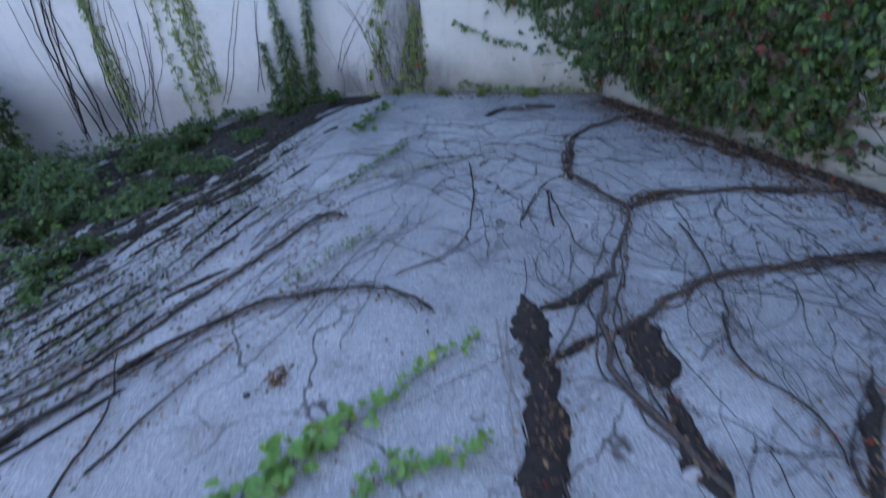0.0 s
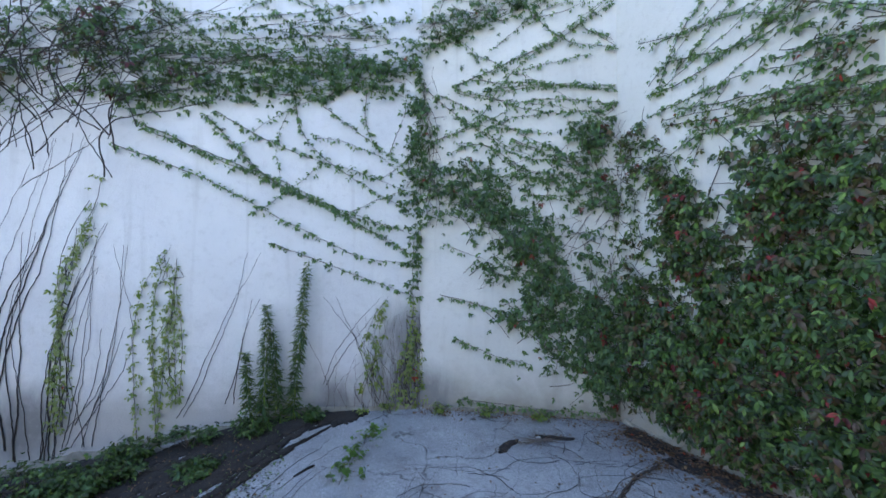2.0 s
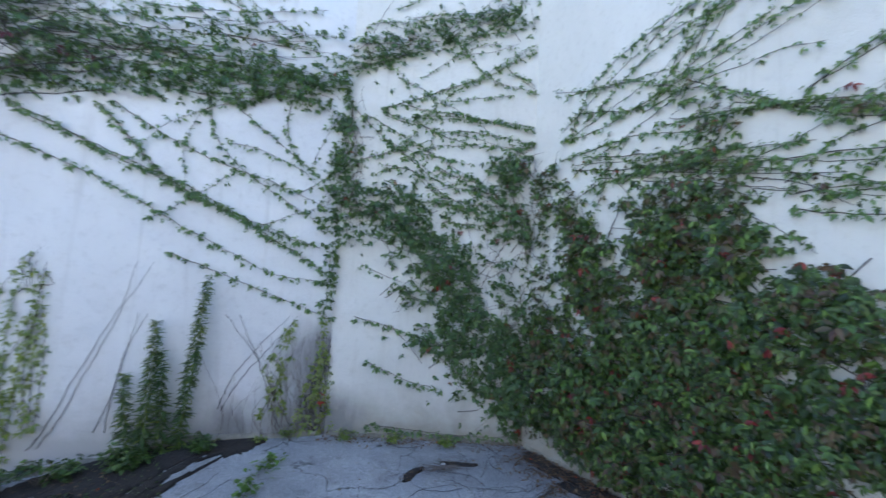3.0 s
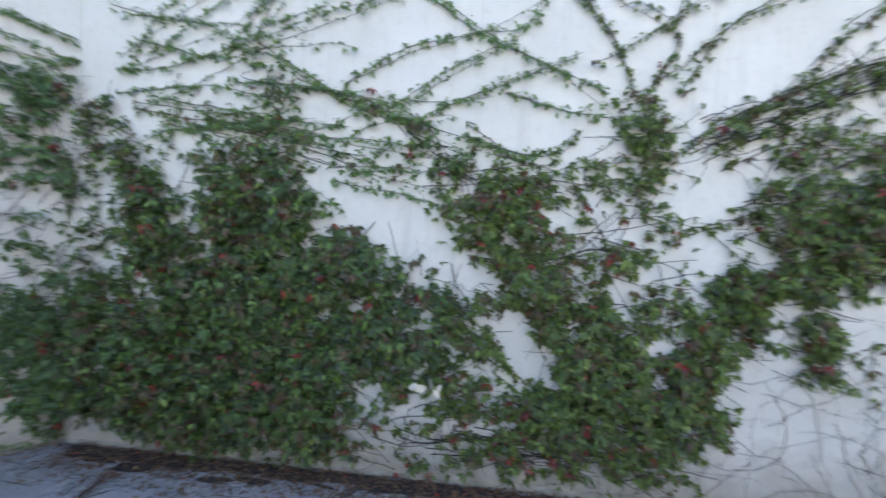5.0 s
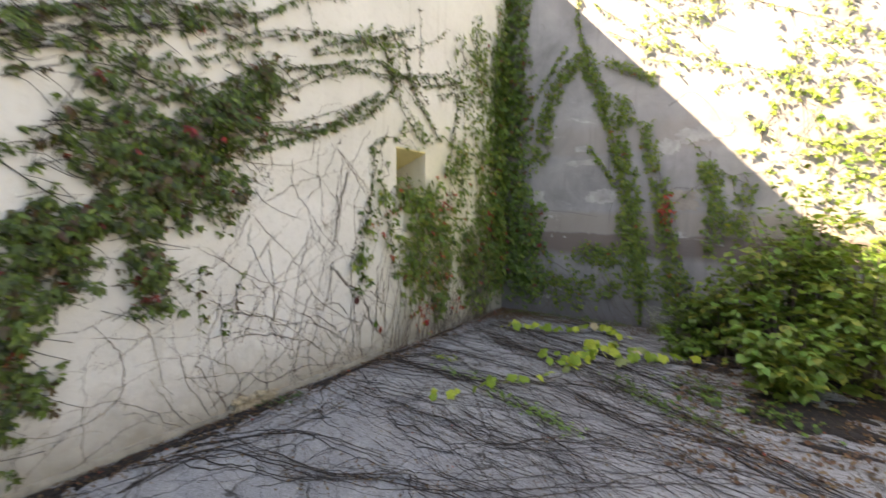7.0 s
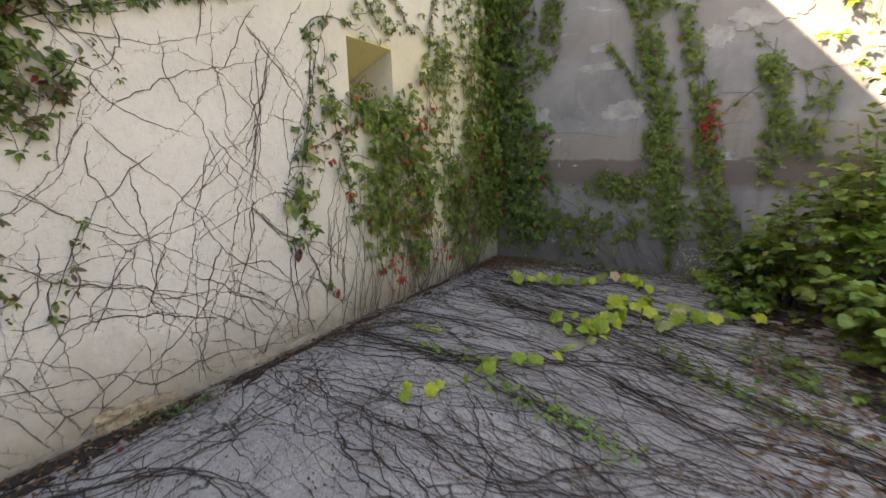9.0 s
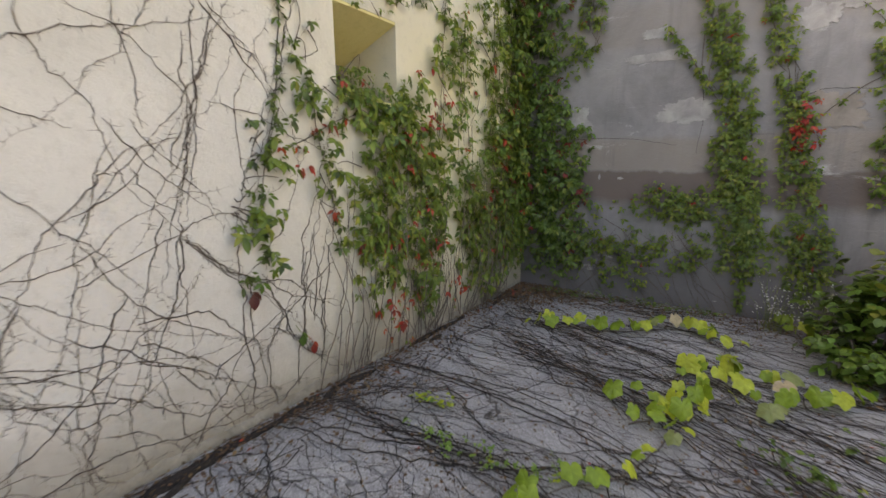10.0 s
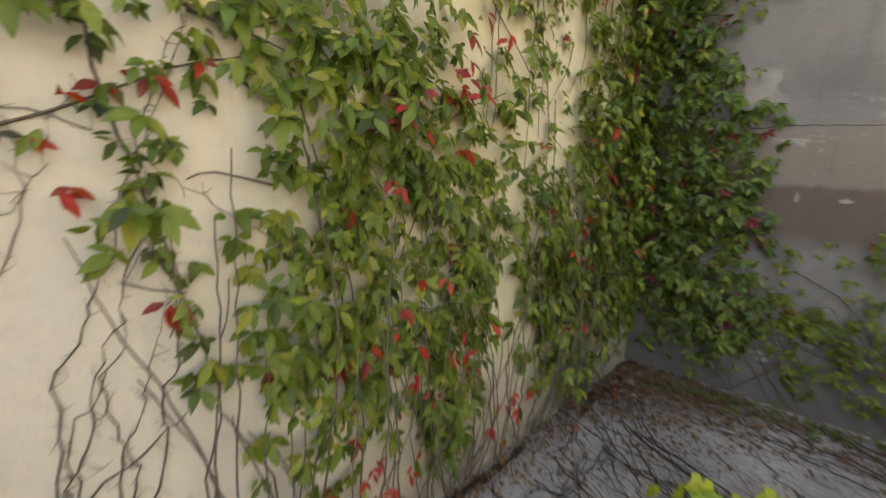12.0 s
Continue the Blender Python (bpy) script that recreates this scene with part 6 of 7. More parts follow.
for _ in range(470):
    x = RNG.uniform(-4.2, 1.0)
    edge, wall = max(2.2, 3.3 + (x + 0.62) * 2.0), 6.05 - 0.22 * x
    q = RNG.random() ** 0.7
    y = min(wall - 0.12, edge + (wall - edge) * q)
    if noise.noise((x * 0.9 + y * 0.7, (y - x) * 1.6, 6.0)) < -0.02 - 0.6 * q:
        continue
    l, turn = RNG.uniform(0.05, 0.55) * (1.2 - 0.8 * q), RNG.normal(0.72, 0.16)
    soil(bed, (x, y), (x + l * math.cos(turn), y + l * math.sin(turn)), RNG.uniform(0.008, 0.018 + 0.18 * q))
for _ in range(60):
    x = RNG.uniform(-2.2, 0.7)
    y = max(1.9, 2.9 + (x + 0.62) * 2.0) + RNG.normal(0.5, 0.6)
    l, turn = RNG.uniform(0.1, 0.5), RNG.normal(0.72, 0.2)
    soil(bed, (x, y), (x + l * math.cos(turn), y + l * math.sin(turn)), RNG.uniform(0.006, 0.018))
soil_bed(bed, "dark overgrown planting bed along the plaster wall")
bed = Bag()
for _ in range(60):
    x, y = RNG.uniform(-2.6, 0.5), RNG.uniform(-6.6, -3.6)
    if y < -4.4 - 0.9 * x or x < -0.6:
        soil(bed, (x, y), (x - RNG.uniform(0.05, 0.3), y + RNG.uniform(-0.1, 0.2)), RNG.uniform(0.05, 0.22))
soil_bed(bed, "brown litter-covered soil under the shrubs")
bed = Bag()
for _ in range(150):
    y = RNG.uniform(0.4, 4.3)
    x = 3.57 - abs(RNG.normal(0, 0.1))
    soil(bed, (x, y), (x + RNG.normal(0, 0.02), y + RNG.uniform(0.03, 0.2)), RNG.uniform(0.012, 0.045))
for _ in range(60):
    y, x = RNG.uniform(-2.4, 0.4), 3.58 - abs(RNG.normal(0, 0.07))
    soil(bed, (x, y), (x + RNG.normal(0, 0.02), y + RNG.uniform(0.03, 0.2)), RNG.uniform(0.012, 0.04))
for _ in range(60):
    y = RNG.uniform(-6.8, 4.4)
    soil(bed, (3.58 - abs(RNG.normal(0, 0.05)), y), (3.58 - abs(RNG.normal(0, 0.07)), y + RNG.uniform(0.1, 0.4)), RNG.uniform(0.012, 0.04))
soil_bed(bed, "dark leaf soil along the foot of the cream wall")


def beside(lines, spread):
    p = lines[RNG.integers(len(lines))]
    i = RNG.integers(len(p) - 1)
    t = RNG.random()
    return tuple(p[i][q] + (p[i + 1][q] - p[i][q]) * t + RNG.normal(0, spread) for q in (0, 1))


def litter(name, label, count, place, size=0.03, mats=None):
    """Small dead leaves and crumbs lying on the ground."""
    b = Bag()
    xy = np.array([place() for _ in range(count)])
    pos = on_ground(xy[:, 0], xy[:, 1], RNG.uniform(0.006, 0.03, count))
    a = RNG.random(count) * 2 * np.pi
    tip = np.stack([np.cos(a), np.sin(a), RNG.normal(0, 0.25, count)], -1)
    nor = np.array((0, 0, 1.0)) + RNG.normal(0, 0.35, (count, 3))
    blades(b, pos, tip, nor, size * RNG.uniform(0.4, 1.3, count), 0.8, (RNG.random(count) < 0.012).astype(int))
    return tagged(b.make(name, mats or [MAT_LITTER, MAT_RED]), label, "leaf litter", "", "stuff")


litter("leaf_litter", "brown leaf litter gathered along the wall's foot", 3600, lambda: (3.6 - abs(RNG.normal(0, 0.17)), RNG.uniform(-6.9, 4.5)))
litter("leaf_litter", "dense brown litter under the thick creeper", 3000, lambda: (3.6 - abs(RNG.normal(0, 0.26)), RNG.uniform(0.2, 4.4)), 0.034)
litter("leaf_litter", "brown leaf litter along the corner wall", 500, lambda: (lambda t, o: (1.85 + 1.79 * t - 0.541 * o, 5.75 - 1.15 * t - 0.841 * o))(RNG.random(), 0.03 + abs(RNG.normal(0, 0.12))))
litter("leaf_litter", "brown litter strewn thinly over the yard", 3000, lambda: (RNG.uniform(-2.5, 3.6), RNG.uniform(-6.9, 5.0)), 0.02)
litter("leaf_litter", "brown litter gathered at the foot of the grey wall", 2200, lambda: (RNG.uniform(0.2, 3.6), -7.0 + abs(RNG.normal(0, 0.28))), 0.03)
litter("leaf_litter", "reddish brown dead leaves heaped in the far corner", 1700, lambda: (3.6 - abs(RNG.normal(0, 0.5)), -7.0 + abs(RNG.normal(0, 0.45))), 0.034)
litter("leaf_litter", "dark crumbs and twigs along the stem bundles", 1300, lambda: beside(BUNDLES, 0.09), 0.024)
litter("leaf_litter", "brown litter and twigs over the dark bed", 5500, lambda: (RNG.uniform(-3.2, 0.2), RNG.uniform(1.9, 6.0)), 0.024)
def bed_place():
    x = RNG.uniform(-3.4, 0.4)
    return x, max(2.2 + 0.3 * noise.noise((x * 2, 0, 5.0)), 2.9 + (x + 0.62) * 2.0) + abs(RNG.normal(0, 1.0)) + RNG.normal(-0.1, 0.3)


litter("moss", "dark green moss and seedlings along the edge of the bed", 3400, bed_place, 0.026, [MAT_DEEP, MAT_OLIVE])
litter("leaf_litter", "dark rotten crumbs along the edge of the bed", 3600, bed_place, 0.026, [MAT_SOIL, MAT_LITTER])
litter("leaf_litter", "brown dry litter under the shrubs", 4500, lambda: (RNG.uniform(-3.2, 0.6), RNG.uniform(-6.8, -3.2)), 0.05)

litter("leaf_litter", "dark crumbs and dead leaves caught along the runners", 1500, lambda: beside(BIG_STEMS, 0.035), 0.022)
litter("leaf_litter", "dead leaf scraps lying on the dark soil", 900, lambda: beside([q for q in SOIL_LINES if len(q) > 1], 0.03), 0.02)
litter("leaf_litter", "dark crumbs and dead leaves caught among thin stems", 700, lambda: beside(THIN_STEMS, 0.04), 0.018)
litter("leaf_litter", "dark crumbs between the combed stems", 4200, lambda: (RNG.uniform(0.3, 3.6), RNG.uniform(-6.9, -1.8)), 0.017)
litter("leaf_litter", "bleached scraps of dry leaf between the combed stems", 700, lambda: (RNG.uniform(0.3, 3.6), RNG.uniform(-6.9, -1.2)), 0.012, [MAT_DRYLEAF, MAT_RED])
litter("leaf_litter", "dark crumbs washed against the plinth", 1600, lambda: (3.6 - abs(RNG.normal(0, 0.06)), RNG.uniform(-6.9, 0.5)), 0.016)

# small pale stones and chips
for x, y, r in ((0.64, 1.19, 0.028), (1.06, 1.12, 0.02), (1.15, 0.78, 0.03), (1.33, 1.12, 0.022), (3.05, 2.7, 0.022), (3.4, -2.3, 0.03), (3.35, -2.15, 0.022), (3.3, -2.5, 0.018), (0.75, 0.95, 0.016), (2.6, 4.55, 0.03)):
    bm = bmesh.new()
    r *= 0.7
    bmesh.ops.create_icosphere(bm, subdivisions=2, radius=r)
    for vv in bm.verts:
        vv.co = Vector((vv.co.x * 1.3, vv.co.y, vv.co.z * 0.6)) * (1 + 0.4 * noise.noise(vv.co * 40 + Vector((x, y, 0)))) + Vector((x, y, float(ground_z(x, y)) + r * 0.45))
    tagged(part("stone", bm, MAT_BLOOM), "small pale stone chip on the asphalt", "stone", "stone chips in the yard")

# broken plaster at the wall's foot, with the rubble showing
for s, z, w, h in ((-1.99, 0.11, 0.12, 0.045), (-2.08, 0.03, 0.2, 0.07), (-2.14, 0.1, 0.14, 0.04), (-2.26, 0.02, 0.14, 0.05), (-2.27, 0.075, 0.11, 0.03), (-1.96, 0.035, 0.09, 0.05)):
    bm = bmesh.new()
    bmesh.ops.create_cube(bm, size=1)
    bmesh.ops.subdivide_edges(bm, edges=bm.edges[:], cuts=3, use_grid_fill=True)
    for vv in bm.verts:
        c = Vector((vv.co.x * 0.07, vv.co.y * w * 1.4, vv.co.z * h * 1.4))
        c = c * (1 - 0.25 * (abs(vv.co.y) * 2) ** 3 * (abs(vv.co.z) * 2) ** 2)
        vv.co = c * (0.9 + 0.9 * noise.noise(c * 22 + Vector((s * 3, z * 9, 0)))) + Vector((3.642, s, z))
    tagged(part("rubble_stone", bm, MAT_STONE), "tan rubble stone bared at the foot of the plaster", "stone", "rubble in the broken plaster")
stalk = thing("dry_stalk", "dry stalk with a curled pale dead leaf jutting from the creeper", "dry stems")
b = Bag()
tube(b, wander(smooth_line([(3.62, 1.36, 0.55), (3.3, 1.34, 0.86), (3.02, 1.29, 0.98), (2.87, 1.25, 0.96)], 0.04), 0.003), 0.006, 0.003, 5)
b.make("stem", MAT_PALE_STEM, stalk)
b = Bag()
spot = np.array([(2.9, 1.29, 0.97), (2.88, 1.24, 0.965), (2.86, 1.22, 0.96), (2.94, 1.34, 0.955)])
for q, d, n, l in zip(spot, ((-0.2, 0.9, -0.3), (-0.4, -0.5, -0.6), (-0.1, -0.4, 0.9), (0.1, 1.0, -0.1)), ((-1, 0.1, 0.5), (-0.9, -0.3, 0.6), (-1, 0.2, 0.1), (-0.7, 0, 0.8)), (0.075, 0.06, 0.05, 0.08)):
    b = Bag()
    blades(b, q[None], np.array([d]), np.array([n]), np.array([l]), 0.9)
    b.make("dead_leaf", MAT_DRYLEAF, stalk, "curled pale dead leaf")


# ---- plants on the ground ----
def flat_leaf(lobes, size, seed=0.0):
    """A broad leaf of three or five pointed, toothed lobes, creased along its veins; tip along +x."""
    k = 60
    a = np.linspace(-np.pi, np.pi, k, endpoint=False)
    points = ((0, 1.0), (1.1, 0.86), (-1.1, 0.86), (2.15, 0.66), (-2.15, 0.66)) if lobes == 5 else ((0, 1.0), (1.25, 0.8), (-1.25, 0.8))
    lobe = np.max([w * np.exp(-np.abs((a - c + np.pi) % (2 * np.pi) - np.pi) / 0.62) for c, w in points], axis=0)
    tooth = 0.035 * np.abs(((a * 17 / (2 * np.pi) + seed) % 1) - 0.5)
    wild = np.array([noise.noise((math.cos(t) * 2, math.sin(t) * 2, seed)) for t in a])
    r = size * 0.5 * (0.62 + 0.44 * lobe + tooth + 0.1 * wild - 0.4 * np.exp(-((np.abs(a) - np.pi) / 0.22) ** 2))
    vein = np.max([np.exp(-(((a - c + np.pi) % (2 * np.pi) - np.pi) / 0.16) ** 2) for c, w in points], axis=0)
    droop = -0.34 * r ** 2 / size + 0.05 * size * np.cos(2 * a + seed) + 0.03 * size * wild
    rings = [np.stack([q * r * np.cos(a) * 1.05 + size * 0.3, q * r * np.sin(a), q * q * droop + size * (0.03 - 0.035 * vein * q)], -1) for q in (1.0, 0.62, 0.28)]
    v = np.concatenate(rings + [np.array([(size * 0.3, 0, 0.01 * size)])])
    f = [(j * k + i, j * k + (i + 1) % k, (j + 1) * k + (i + 1) % k, (j + 1) * k + i) for j in (0, 1) for i in range(k)] + [(2 * k + i, 2 * k + (i + 1) % k, 3 * k) for i in range(k)]
    return [tuple(x) for x in v], f


LEAF_MESHES = []
for i, (lob, m) in enumerate(((3, MAT_YELLOW), (5, MAT_YELLOW), (5, MAT_VINE), (5, MAT_VINE), (5, MAT_YELLOW), (5, MAT_PALEGREEN), (3, MAT_TAN))):
    vv, ff = flat_leaf(lob, 1.0, i * 3.7)
    me = bpy.data.meshes.new("vine_leaf")
    me.from_pydata(vv, [], ff)
    me.materials.append(m)
    me.polygons.foreach_set("use_smooth", [True] * len(me.polygons))
    LEAF_MESHES.append(me)

TRAILS = [
    ((2.89, -5.73), (2.72, -5.67), (2.52, -5.88), (2.22, -5.91), (1.85, -6.2), (1.54, -6.31), (1.45, -6.08), (1.26, -6.01)),
    ((1.7, -5.2), (1.56, -5.42), (1.43, -5.3), (1.34, -5.64)),
    ((1.5, -4.82), (1.61, -4.44), (1.72, -4.1), (1.83, -3.9), (2.01, -3.72), (2.21, -3.33), (2.42, -3.03)),
    ((1.84, -4.76), (1.68, -4.85), (1.43, -5.07), (1.29, -5.27), (1.18, -5.47), (1.02, -5.43)),
    ((1.02, -6.9), (0.89, -6.8), (0.83, -6.59), (0.67, -6.36), (0.35, -5.9)),
    ((1.82, -4.5), (1.69, -4.63), (1.57, -4.71), (1.44, -5.06)), ((1.19, -4.96), (1.0, -5.22), (0.87, -5.36), (0.6, -5.6)),
]
for j, p in enumerate(TRAILS):
    vine = thing("ground_vine", "yellow-green broad-leaved vine trailing over dry stems", "vine", "trailing vines on the asphalt")
    b = Bag()
    line = ground_line(b, p, 0.005, 0.002, 0.006, 5)
    b.make("stem", MAT_BARK, vine)
    seg = np.concatenate([[0], np.cumsum(np.linalg.norm(np.diff(line, axis=0), axis=1))])
    gap = (0.058, 0.055, 0.11, 0.065, 0.08, 0.065, 0.075)[j]
    for d in np.arange(0.03, seg[-1], gap):
        c = np.array([np.interp(d, seg, line[:, q]) for q in range(3)])
        a = RNG.normal(1.75, 0.75)
        size = RNG.uniform(0.075, 0.155) if j != 2 else RNG.uniform(0.07, 0.12)
        off = RNG.normal(0, 0.06 if j in (1, 3) else 0.04, 2)
        steep = RNG.uniform(0.35, 1.25)
        tip = Vector((math.cos(a) * math.cos(steep), math.sin(a) * math.cos(steep), -math.sin(steep))) + Vector(RNG.normal(0, 0.2, 3))
        face_to = Vector((math.cos(a) * math.sin(steep), math.sin(a) * math.sin(steep), math.cos(steep))) + Vector(RNG.normal(0, 0.15, 3))
        tip.normalize()
        side = face_to.cross(tip).normalized()
        turn = Matrix((tip, side, tip.cross(side))).transposed().to_4x4()
        leaf = new("leaf", LEAF_MESHES[RNG.choice(7, p=(0.12, 0.2, 0.22, 0.19, 0.17, 0.06, 0.04) if j != 4 else (0.05, 0.05, 0.44, 0.38, 0.03, 0.03, 0.02))])
        leaf.matrix_world = Matrix.Translation((c[0] + off[0], c[1] + off[1], c[2] + 0.02 + size * (0.35 + 0.6 * math.sin(steep)))) @ turn @ Matrix.Scale(size, 4)
        leaf.parent = vine


def sprig(pts, size, gap, label, mats, spread=0.05, count=5, name="ground_creeper"):
    """A low leafy trail on the asphalt."""
    top = thing(name, label, "ground plant", "low plants in the cracks")
    st, bag = Bag(), Bag()
    line = ground_line(st, pts, 0.003, 0.0015, 0.004, 4)
    seg = np.concatenate([[0], np.cumsum(np.linalg.norm(np.diff(line, axis=0), axis=1))])
    d = np.repeat(np.arange(0, seg[-1], gap), 2)
    c = np.stack([np.interp(d, seg, line[:, q]) for q in range(3)], -1)
    k = len(d)
    pos = c + np.stack([RNG.normal(0, spread, k), RNG.normal(0, spread, k), RNG.uniform(0.02, 0.06, k)], -1)
    a = RNG.random(k) * 2 * np.pi
    tip = np.stack([np.cos(a), np.sin(a), RNG.normal(-0.1, 0.2, k)], -1)
    palm_leaf(bag, pos, tip, Z + RNG.normal(0, 0.25, (k, 3)), size * RNG.uniform(0.6, 1.1, k), count, (RNG.random(k) < 0.03).astype(int), 1.0)
    for q, e in zip(pos[::2], c[::2]):
        tube(st, [e, q], 0.0015, 0.001, 3)
    fo = bag.make("foliage", mats, top)
    fo["kind"] = "stuff"
    st.make("stem", MAT_BARK, top)


sprig(((-0.2, 1.17), (-0.05, 1.22), (0.1, 1.28)), 0.06, 0.024, "bright green five-leaved creeper on the asphalt", [MAT_LIME, MAT_OLIVE], 0.035)
sprig(((0.1, 1.28), (0.25, 1.33), (0.36, 1.37)), 0.056, 0.04, "bright green five-leaved creeper on the asphalt", [MAT_LIME, MAT_OLIVE], 0.028)
sprig(((0.36, 1.37), (0.5, 1.43), (0.79, 1.53)), 0.035, 0.055, "bright green creeper tip on the asphalt", [MAT_LIME, MAT_YELLOW], 0.015)
sprig(((0.18, 1.03), (0.3, 1.09), (0.61, 1.07)), 0.036, 0.03, "fresh green creeper beside dark soil", [MAT_LIME, MAT_YELLOW], 0.02)
sprig(((0.02, 2.31), (0.3, 2.45), (0.54, 2.57)), 0.022, 0.02, "thin moss-green weeds in a crack", [MAT_GREEN, MAT_OLIVE], 0.03, 3)
sprig(((0.48, 3.3), (0.8, 3.6), (1.11, 3.91)), 0.028, 0.02, "green weeds along a crack", [MAT_GREEN, MAT_OLIVE], 0.025, 3)
sprig(((-0.15, 3.28), (0.87, 3.34), (1.76, 3.44)), 0.018, 0.025, "yellowish moss along a long crack", [MAT_PALEGREEN, MAT_OLIVE], 0.02, 3)
sprig(((0.75, 4.4), (1.0, 4.9), (1.25, 5.3)), 0.06, 0.035, "green creeper with red leaves near the corner", [MAT_GREEN, MAT_RED], 0.06, 3)
sprig(((1.9, -3.9), (2.3, -3.75), (2.8, -3.75)), 0.03, 0.04, "small bright weeds between dry stems", [MAT_LIME, MAT_YELLOW], 0.05, 5)
sprig(((2.0, -3.5), (1.55, -3.4), (1.1, -3.2)), 0.035, 0.02, "green creeping weeds on the asphalt", [MAT_LIME, MAT_GREEN], 0.05, 3)
sprig(((1.15, -4.6), (0.7, -4.2), (0.2, -3.9)), 0.04, 0.02, "green weeds among dry stems", [MAT_GREEN, MAT_OLIVE], 0.08, 3)
sprig(((3.5, -2.12), (3.46, -2.28), (3.42, -2.5)), 0.034, 0.022, "dark green weeds by the broken plaster", [MAT_BLUEGREEN, MAT_GREEN], 0.04, 3)
sprig(((3.0, -4.0), (2.9, -4.05), (2.75, -4.05)), 0.035, 0.03, "small yellow weeds near the cream wall", [MAT_YELLOW, MAT_LIME], 0.03, 5)
sprig(((3.3, -6.7), (2.4, -6.85), (1.4, -6.85)), 0.035, 0.02, "green weeds at the foot of the grey wall", [MAT_GREEN, MAT_OLIVE], 0.06, 3)
sprig(((0.6, -5.0), (0.2, -4.6), (-0.3, -4.4)), 0.06, 0.02, "green weeds fringing the shrub", [MAT_GREEN, MAT_LIME], 0.13, 3)


def weed(s, z0, z1, lean, label):
    """A tall unbranched weed with narrow leaves all the way up."""
    top = thing("tall_weed", label, "weed", "tall weeds by the plaster wall")
    st, bag = Bag(), Bag()
    base, tip = on_wall("left", s, z0, 0.16), on_wall("left", s + lean, z1, 0.1)
    line = smooth_line([base, 0.5 * (base + tip) + np.array((0.01, 0, 0.0)), tip], 0.04)
    tube(st, line, 0.006, 0.002, 5)
    st.make("stem", MAT_OLIVE, top)
    k = int(330 * (z1 - z0))
    t = RNG.random(k) ** 0.8
    pos = base + (tip - base) * t[:, None]
    a = RNG.random(k) * 2 * np.pi
    d = np.stack([np.cos(a), np.sin(a), RNG.uniform(-0.9, 0.5, k)], -1)
    n = np.stack([-np.cos(a) * 0.3, -np.sin(a) * 0.3, np.ones(k)], -1)
    blades(bag, pos, d, n, 0.15 * (1 - 0.45 * t) * RNG.uniform(0.6, 1.1, k), 0.22, (RNG.random(k) < 0.3).astype(int))
    fo = bag.make("foliage", [MAT_BLUEGREEN, MAT_OLIVE], top)
    fo["kind"] = "stuff"


weed(1.64, -0.2, 1.18, -0.02, "tall green weed with narrow leaves by white plaster")
weed(1.36, -0.15, 1.6, -0.13, "taller green weed with narrow leaves by white plaster")
weed(1.75, -0.2, 0.7, 0.08, "short green weed beside the tall ones")
weed(1.45, -0.15, 0.9, 0.12, "short green weed beside the tall ones")


def clump(x, y, w, h, size, label, mats, count, stems=7, name="shrub", category="shrub", narrow=0.8):
    """A leafy bush: bent stems and layered blades over a rounded, uneven body."""
    top = thing(name, label, category, "shrubs in the yard")
    g = float(ground_z(x, y))
    tips = []
    for i in range(stems):
        st = Bag()
        a, rr = RNG.random() * 2 * np.pi, RNG.uniform(0.3, 1.0)
        end = np.array((x + w * rr * math.cos(a), y + w * rr * math.sin(a), g + h * (1.08 - 0.55 * rr * rr) * RNG.uniform(0.7, 1.05)))
        base = np.array((x + 0.12 * w * math.cos(a), y + 0.12 * w * math.sin(a), g - 0.02))
        bend = 0.5 * (base + end) + np.array((0, 0, 0.22 * h))
        line = wander(smooth_line([base, bend, end], 0.08), 0.005)
        tube(st, line, 0.009 * h + 0.003, 0.003, 5)
        st.make("branch", MAT_BARK, top)
        tips.append(line)
    bag = Bag()
    k = count
    which = RNG.integers(0, stems, k)
    pos = np.empty((k, 3))
    for i in range(stems):
        m = which == i
        t = RNG.beta(2.6, 1.2, m.sum()) * (len(tips[i]) - 1)
        j = t.astype(int)
        pos[m] = tips[i][j]
    pos += RNG.normal(0, 1, (k, 3)) * np.array((0.24 * w, 0.24 * w, 0.12 * h))
    pos[:, 2] = np.maximum(pos[:, 2], g + 0.05)
    out = pos - np.array((x, y, g + h * 0.3))
    tip = unit(out * np.array((1, 1, 0.3))) + RNG.normal(0, 0.5, (k, 3)) - Z * 0.35
    nor = Z * 1.0 + unit(out) * 0.35 + RNG.normal(0, 0.25, (k, 3))
    keep = pos[:, 1] > -6.98
    keep &= np.array([noise.noise((p[0] * 4, p[1] * 4, p[2] * 5)) > -0.22 for p in pos])
    pos, tip, nor = pos[keep], tip[keep], nor[keep]
    palm_leaf(bag, pos, tip, nor, size * RNG.uniform(0.6, 1.2, len(pos)), 3, (RNG.random(len(pos)) < 0.42).astype(int), narrow)
    fo = bag.make("foliage", mats, top)
    fo["kind"] = "stuff"
    return top


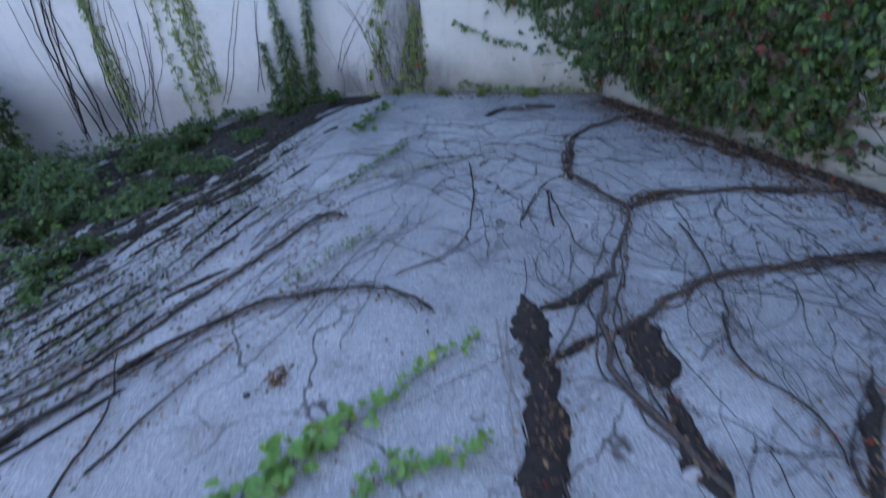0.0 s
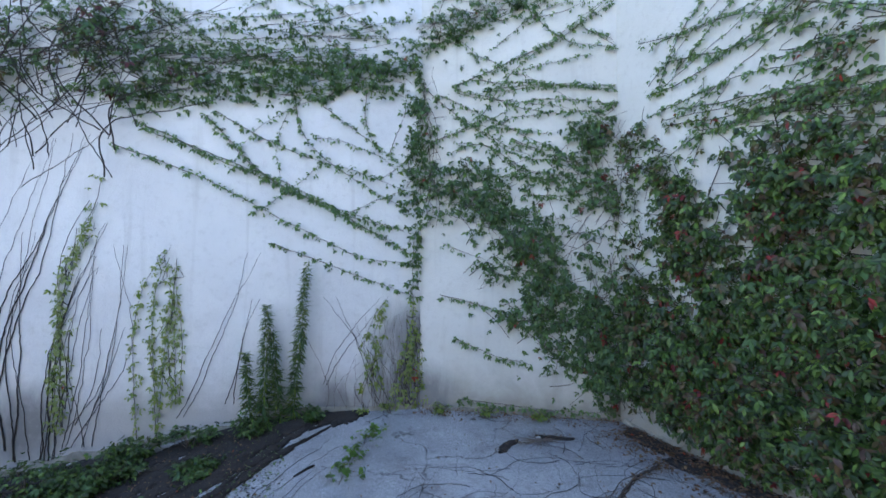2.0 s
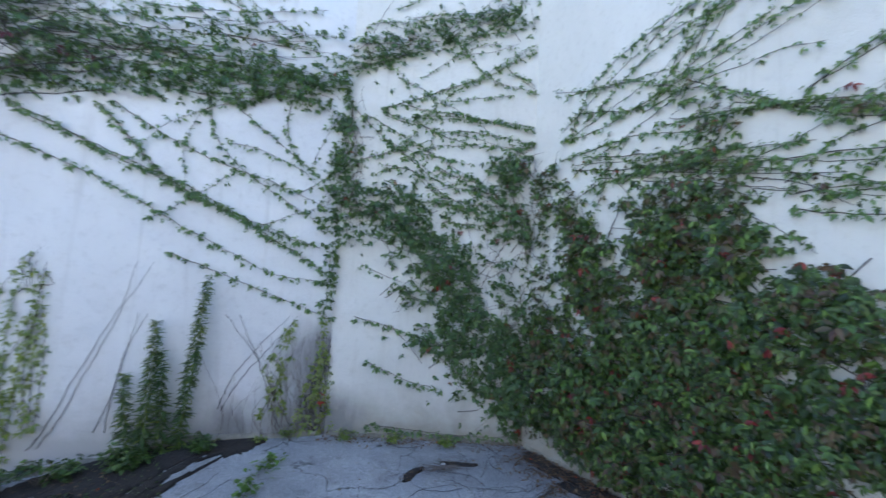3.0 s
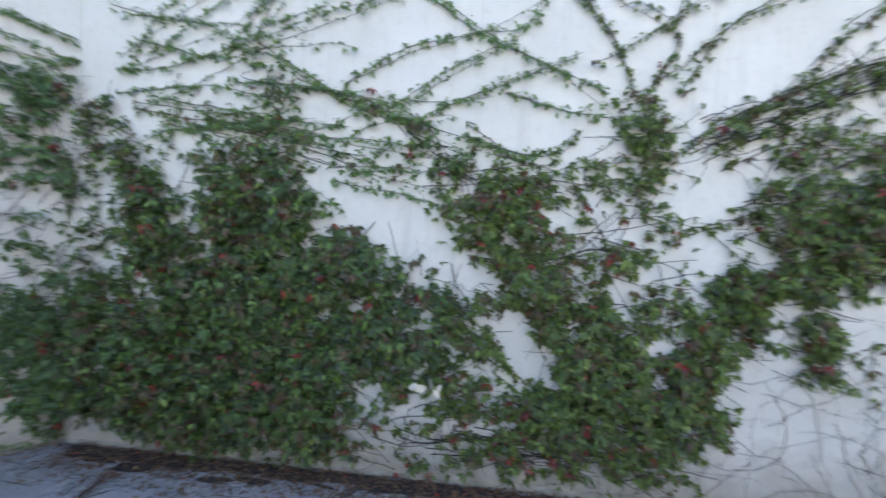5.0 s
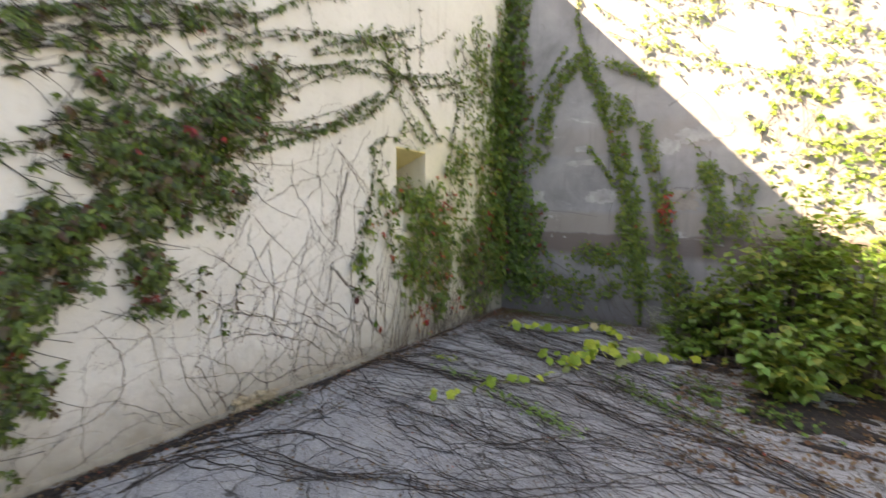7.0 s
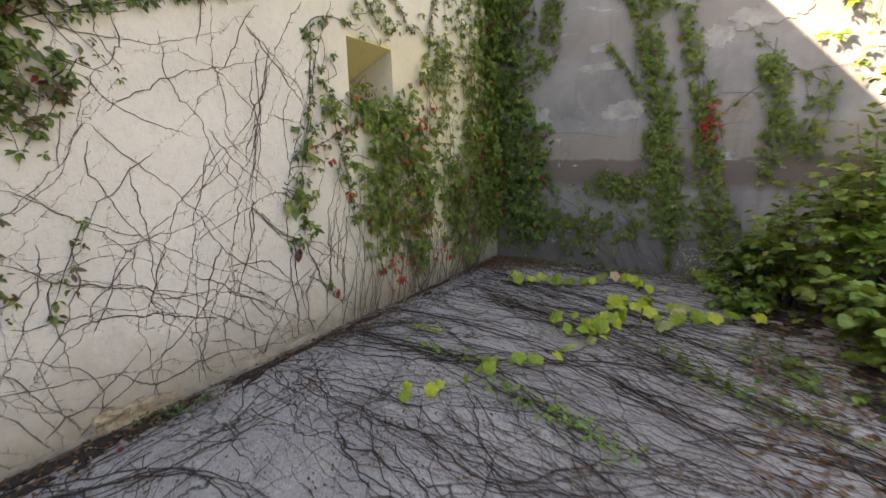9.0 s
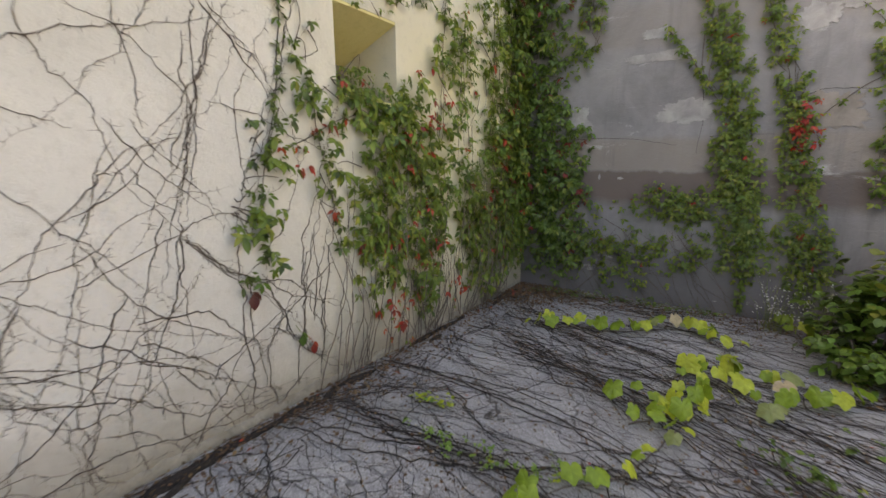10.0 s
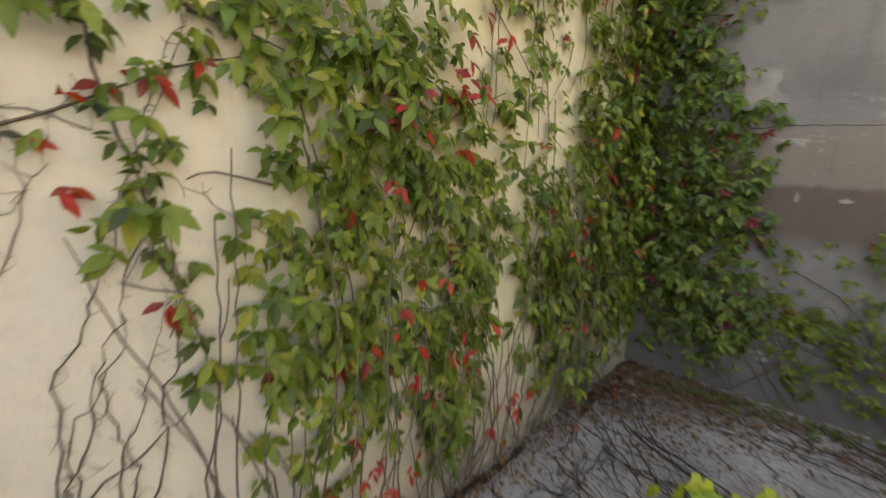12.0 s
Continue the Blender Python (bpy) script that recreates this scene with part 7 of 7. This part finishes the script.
clump(0.2, -6.25, 0.5, 1.1, 0.09, "spreading green shrub close to the grey wall", [MAT_OLIVE, MAT_LIME], 700, 14, narrow=1.05)
clump(-0.25, -6.0, 0.62, 1.75, 0.1, "green shrub with oval leaves by the grey wall", [MAT_OLIVE, MAT_LIME], 950, 16, narrow=1.05)
clump(-0.6, -6.45, 0.55, 2.0, 0.09, "upright green shrub against the grey wall", [MAT_GREEN, MAT_LIME], 900, 15, narrow=1.05)
clump(0.6, -5.95, 0.28, 0.35, 0.08, "low leafy tuft at the shrub's edge", [MAT_GREEN, MAT_LIME], 160, 7, narrow=1.05)
clump(-1.0, -5.8, 0.75, 1.55, 0.1, "tall green shrub with oval leaves by the grey wall", [MAT_OLIVE, MAT_LIME], 1100, 18, narrow=1.05)
clump(-0.35, -5.15, 0.5, 0.8, 0.1, "low spreading shrub with oval leaves on the asphalt edge", [MAT_OLIVE, MAT_LIME], 700, 14, narrow=1.05)
clump(0.45, -6.35, 0.4, 0.7, 0.085, "low green shrub beside the grey wall", [MAT_GREEN, MAT_LIME], 420, 10, narrow=1.05)
clump(-1.5, -4.9, 0.6, 1.0, 0.1, "green shrub at the edge of the litter", [MAT_GREEN, MAT_LIME], 700, 12, narrow=1.05)
clump(-2.6, -5.9, 0.9, 1.9, 0.11, "large green shrub in front of the sunlit wall", [MAT_GREEN, MAT_LIME], 1200, 18, narrow=1.05)
for x, y, w, h in ((-1.45, 3.5, 0.3, 0.12), (-1.75, 3.1, 0.35, 0.15), (-1.2, 4.3, 0.25, 0.12), (-0.9, 4.9, 0.25, 0.14), (-1.9, 4.1, 0.4, 0.18), (-1.55, 5.75, 0.4, 0.35), (-2.3, 5.75, 0.5, 0.45), (-3.1, 5.6, 0.5, 0.5), (-0.9, 6.05, 0.25, 0.22), (-1.0, 5.6, 0.3, 0.2), (-1.9, 4.9, 0.4, 0.22), (-2.6, 4.4, 0.5, 0.25), (-2.3, 3.8, 0.35, 0.16), (0.1, 5.85, 0.2, 0.18), (-0.4, 5.95, 0.22, 0.2), (0.7, 5.75, 0.14, 0.14), (-3.6, 4.9, 0.6, 0.5), (-1.3, 5.3, 0.35, 0.2), (-1.6, 4.4, 0.3, 0.14), (-2.1, 5.3, 0.45, 0.3), (-2.9, 5.0, 0.5, 0.35), (-3.2, 4.0, 0.5, 0.3), (-2.9, 3.4, 0.4, 0.2), (-1.2, 4.6, 0.25, 0.1), (-3.4, 3.0, 0.4, 0.2), (-1.5, 3.6, 0.22, 0.08), (-1.9, 4.3, 0.3, 0.12), (-2.4, 3.2, 0.3, 0.12), (-0.6, 4.7, 0.2, 0.08), (-0.9, 4.2, 0.2, 0.07), (-2.0, 2.9, 0.25, 0.1), (-0.3, 5.3, 0.22, 0.1)):
    clump(x, y, w, h, 0.05, "dark green weeds in the bed by the plaster wall", [MAT_DEEP, MAT_BLUEGREEN], int(1500 * w), 9, "weed_clump", "weeds")
# added shrub, stands in for the darkness at the wall's left end
clump(-2.95, 6.45, 0.3, 1.25, 0.07, "added dark shrub darkening the end of the bed", [MAT_DEEP, MAT_BLUEGREEN], 520, 12)
b = Bag()
tube(b, smooth_line([(-2.5, 6.1, -0.5), (-2.9, 6.2, -0.1), (-3.6, 6.4, 0.7)], 0.1), 0.035, 0.035, 12)
tagged(b.make("pipe", MAT_PIPE), "pale grey pipe leaning at the end of the bed", "pipe")
# leafy clump stands in for an unclear dark slatted thing
clump(-2.95, 5.95, 0.4, 0.75, 0.07, "added dark leafy clump beside the leaning pipe", [MAT_DEEP, MAT_BLUEGREEN], 900, 14)
# tall shrub added to shade and darken this end of the wall
clump(-3.35, 6.2, 0.5, 1.9, 0.08, "added tall dark shrub shading the end of the planting bed", [MAT_DEEP, MAT_BLUEGREEN], 1000, 16)
for x, y in ((2.0, 5.5), (2.4, 5.2), (1.5, 5.72), (1.2, 5.8), (2.9, 4.9)):
    clump(x, y, 0.12, 0.1, 0.035, "small green weeds in the corner of the walls", [MAT_OLIVE, MAT_PALEGREEN], 70, 4, "weed_clump", "weeds")
for x, y, w in ((1.05, -6.75, 0.2), (0.72, -6.7, 0.18)):
    top = thing("flowering_weed", "wispy weed with tiny white flowers before the grey wall", "weed", "white-flowered weeds")
    st, fl = Bag(), Bag()
    for _ in range(34):
        p = np.array((x + RNG.normal(0, 0.25 * w), y + RNG.normal(0, 0.2 * w), 0.0))
        q = p + np.array((RNG.normal(0, 0.8 * w), RNG.normal(0.05, 0.4 * w), RNG.uniform(0.2, 0.55)))
        line = wander(smooth_line([p, 0.5 * (p + q) + np.array((0, 0, 0.06)), q], 0.05), 0.004)
        tube(st, line, 0.0018, 0.001, 3)
        e = line[len(line) // 2:][RNG.integers(0, len(line) - len(line) // 2, 5)] + RNG.normal(0, 0.015, (5, 3))
        blades(fl, e, RNG.normal(0, 1, (5, 3)), RNG.normal(0, 1, (5, 3)) + Z, 0.016, 0.9)
    st.make("stem", MAT_OLIVE, top)["kind"] = "stuff"
    fl.make("flowers", MAT_FLOWER, top, "tiny white flowers")["kind"] = "stuff"
b = Bag()
for _ in range(60):
    a = RNG.random() * 2 * np.pi
    l = RNG.uniform(0.1, 0.3)
    ground_line(b, [(2.6, 4.5), (2.6 + 0.5 * l * math.cos(a), 4.5 + 0.5 * l * math.sin(a) * 0.7), (2.6 + l * math.cos(a), 4.5 + l * math.sin(a) * 0.7)], 0.003, 0.001, 0.006, 4)
tagged(b.make("dry_tuft", MAT_BARK), "tuft of dry brown stalks on the asphalt", "dry stems", "", "stuff")
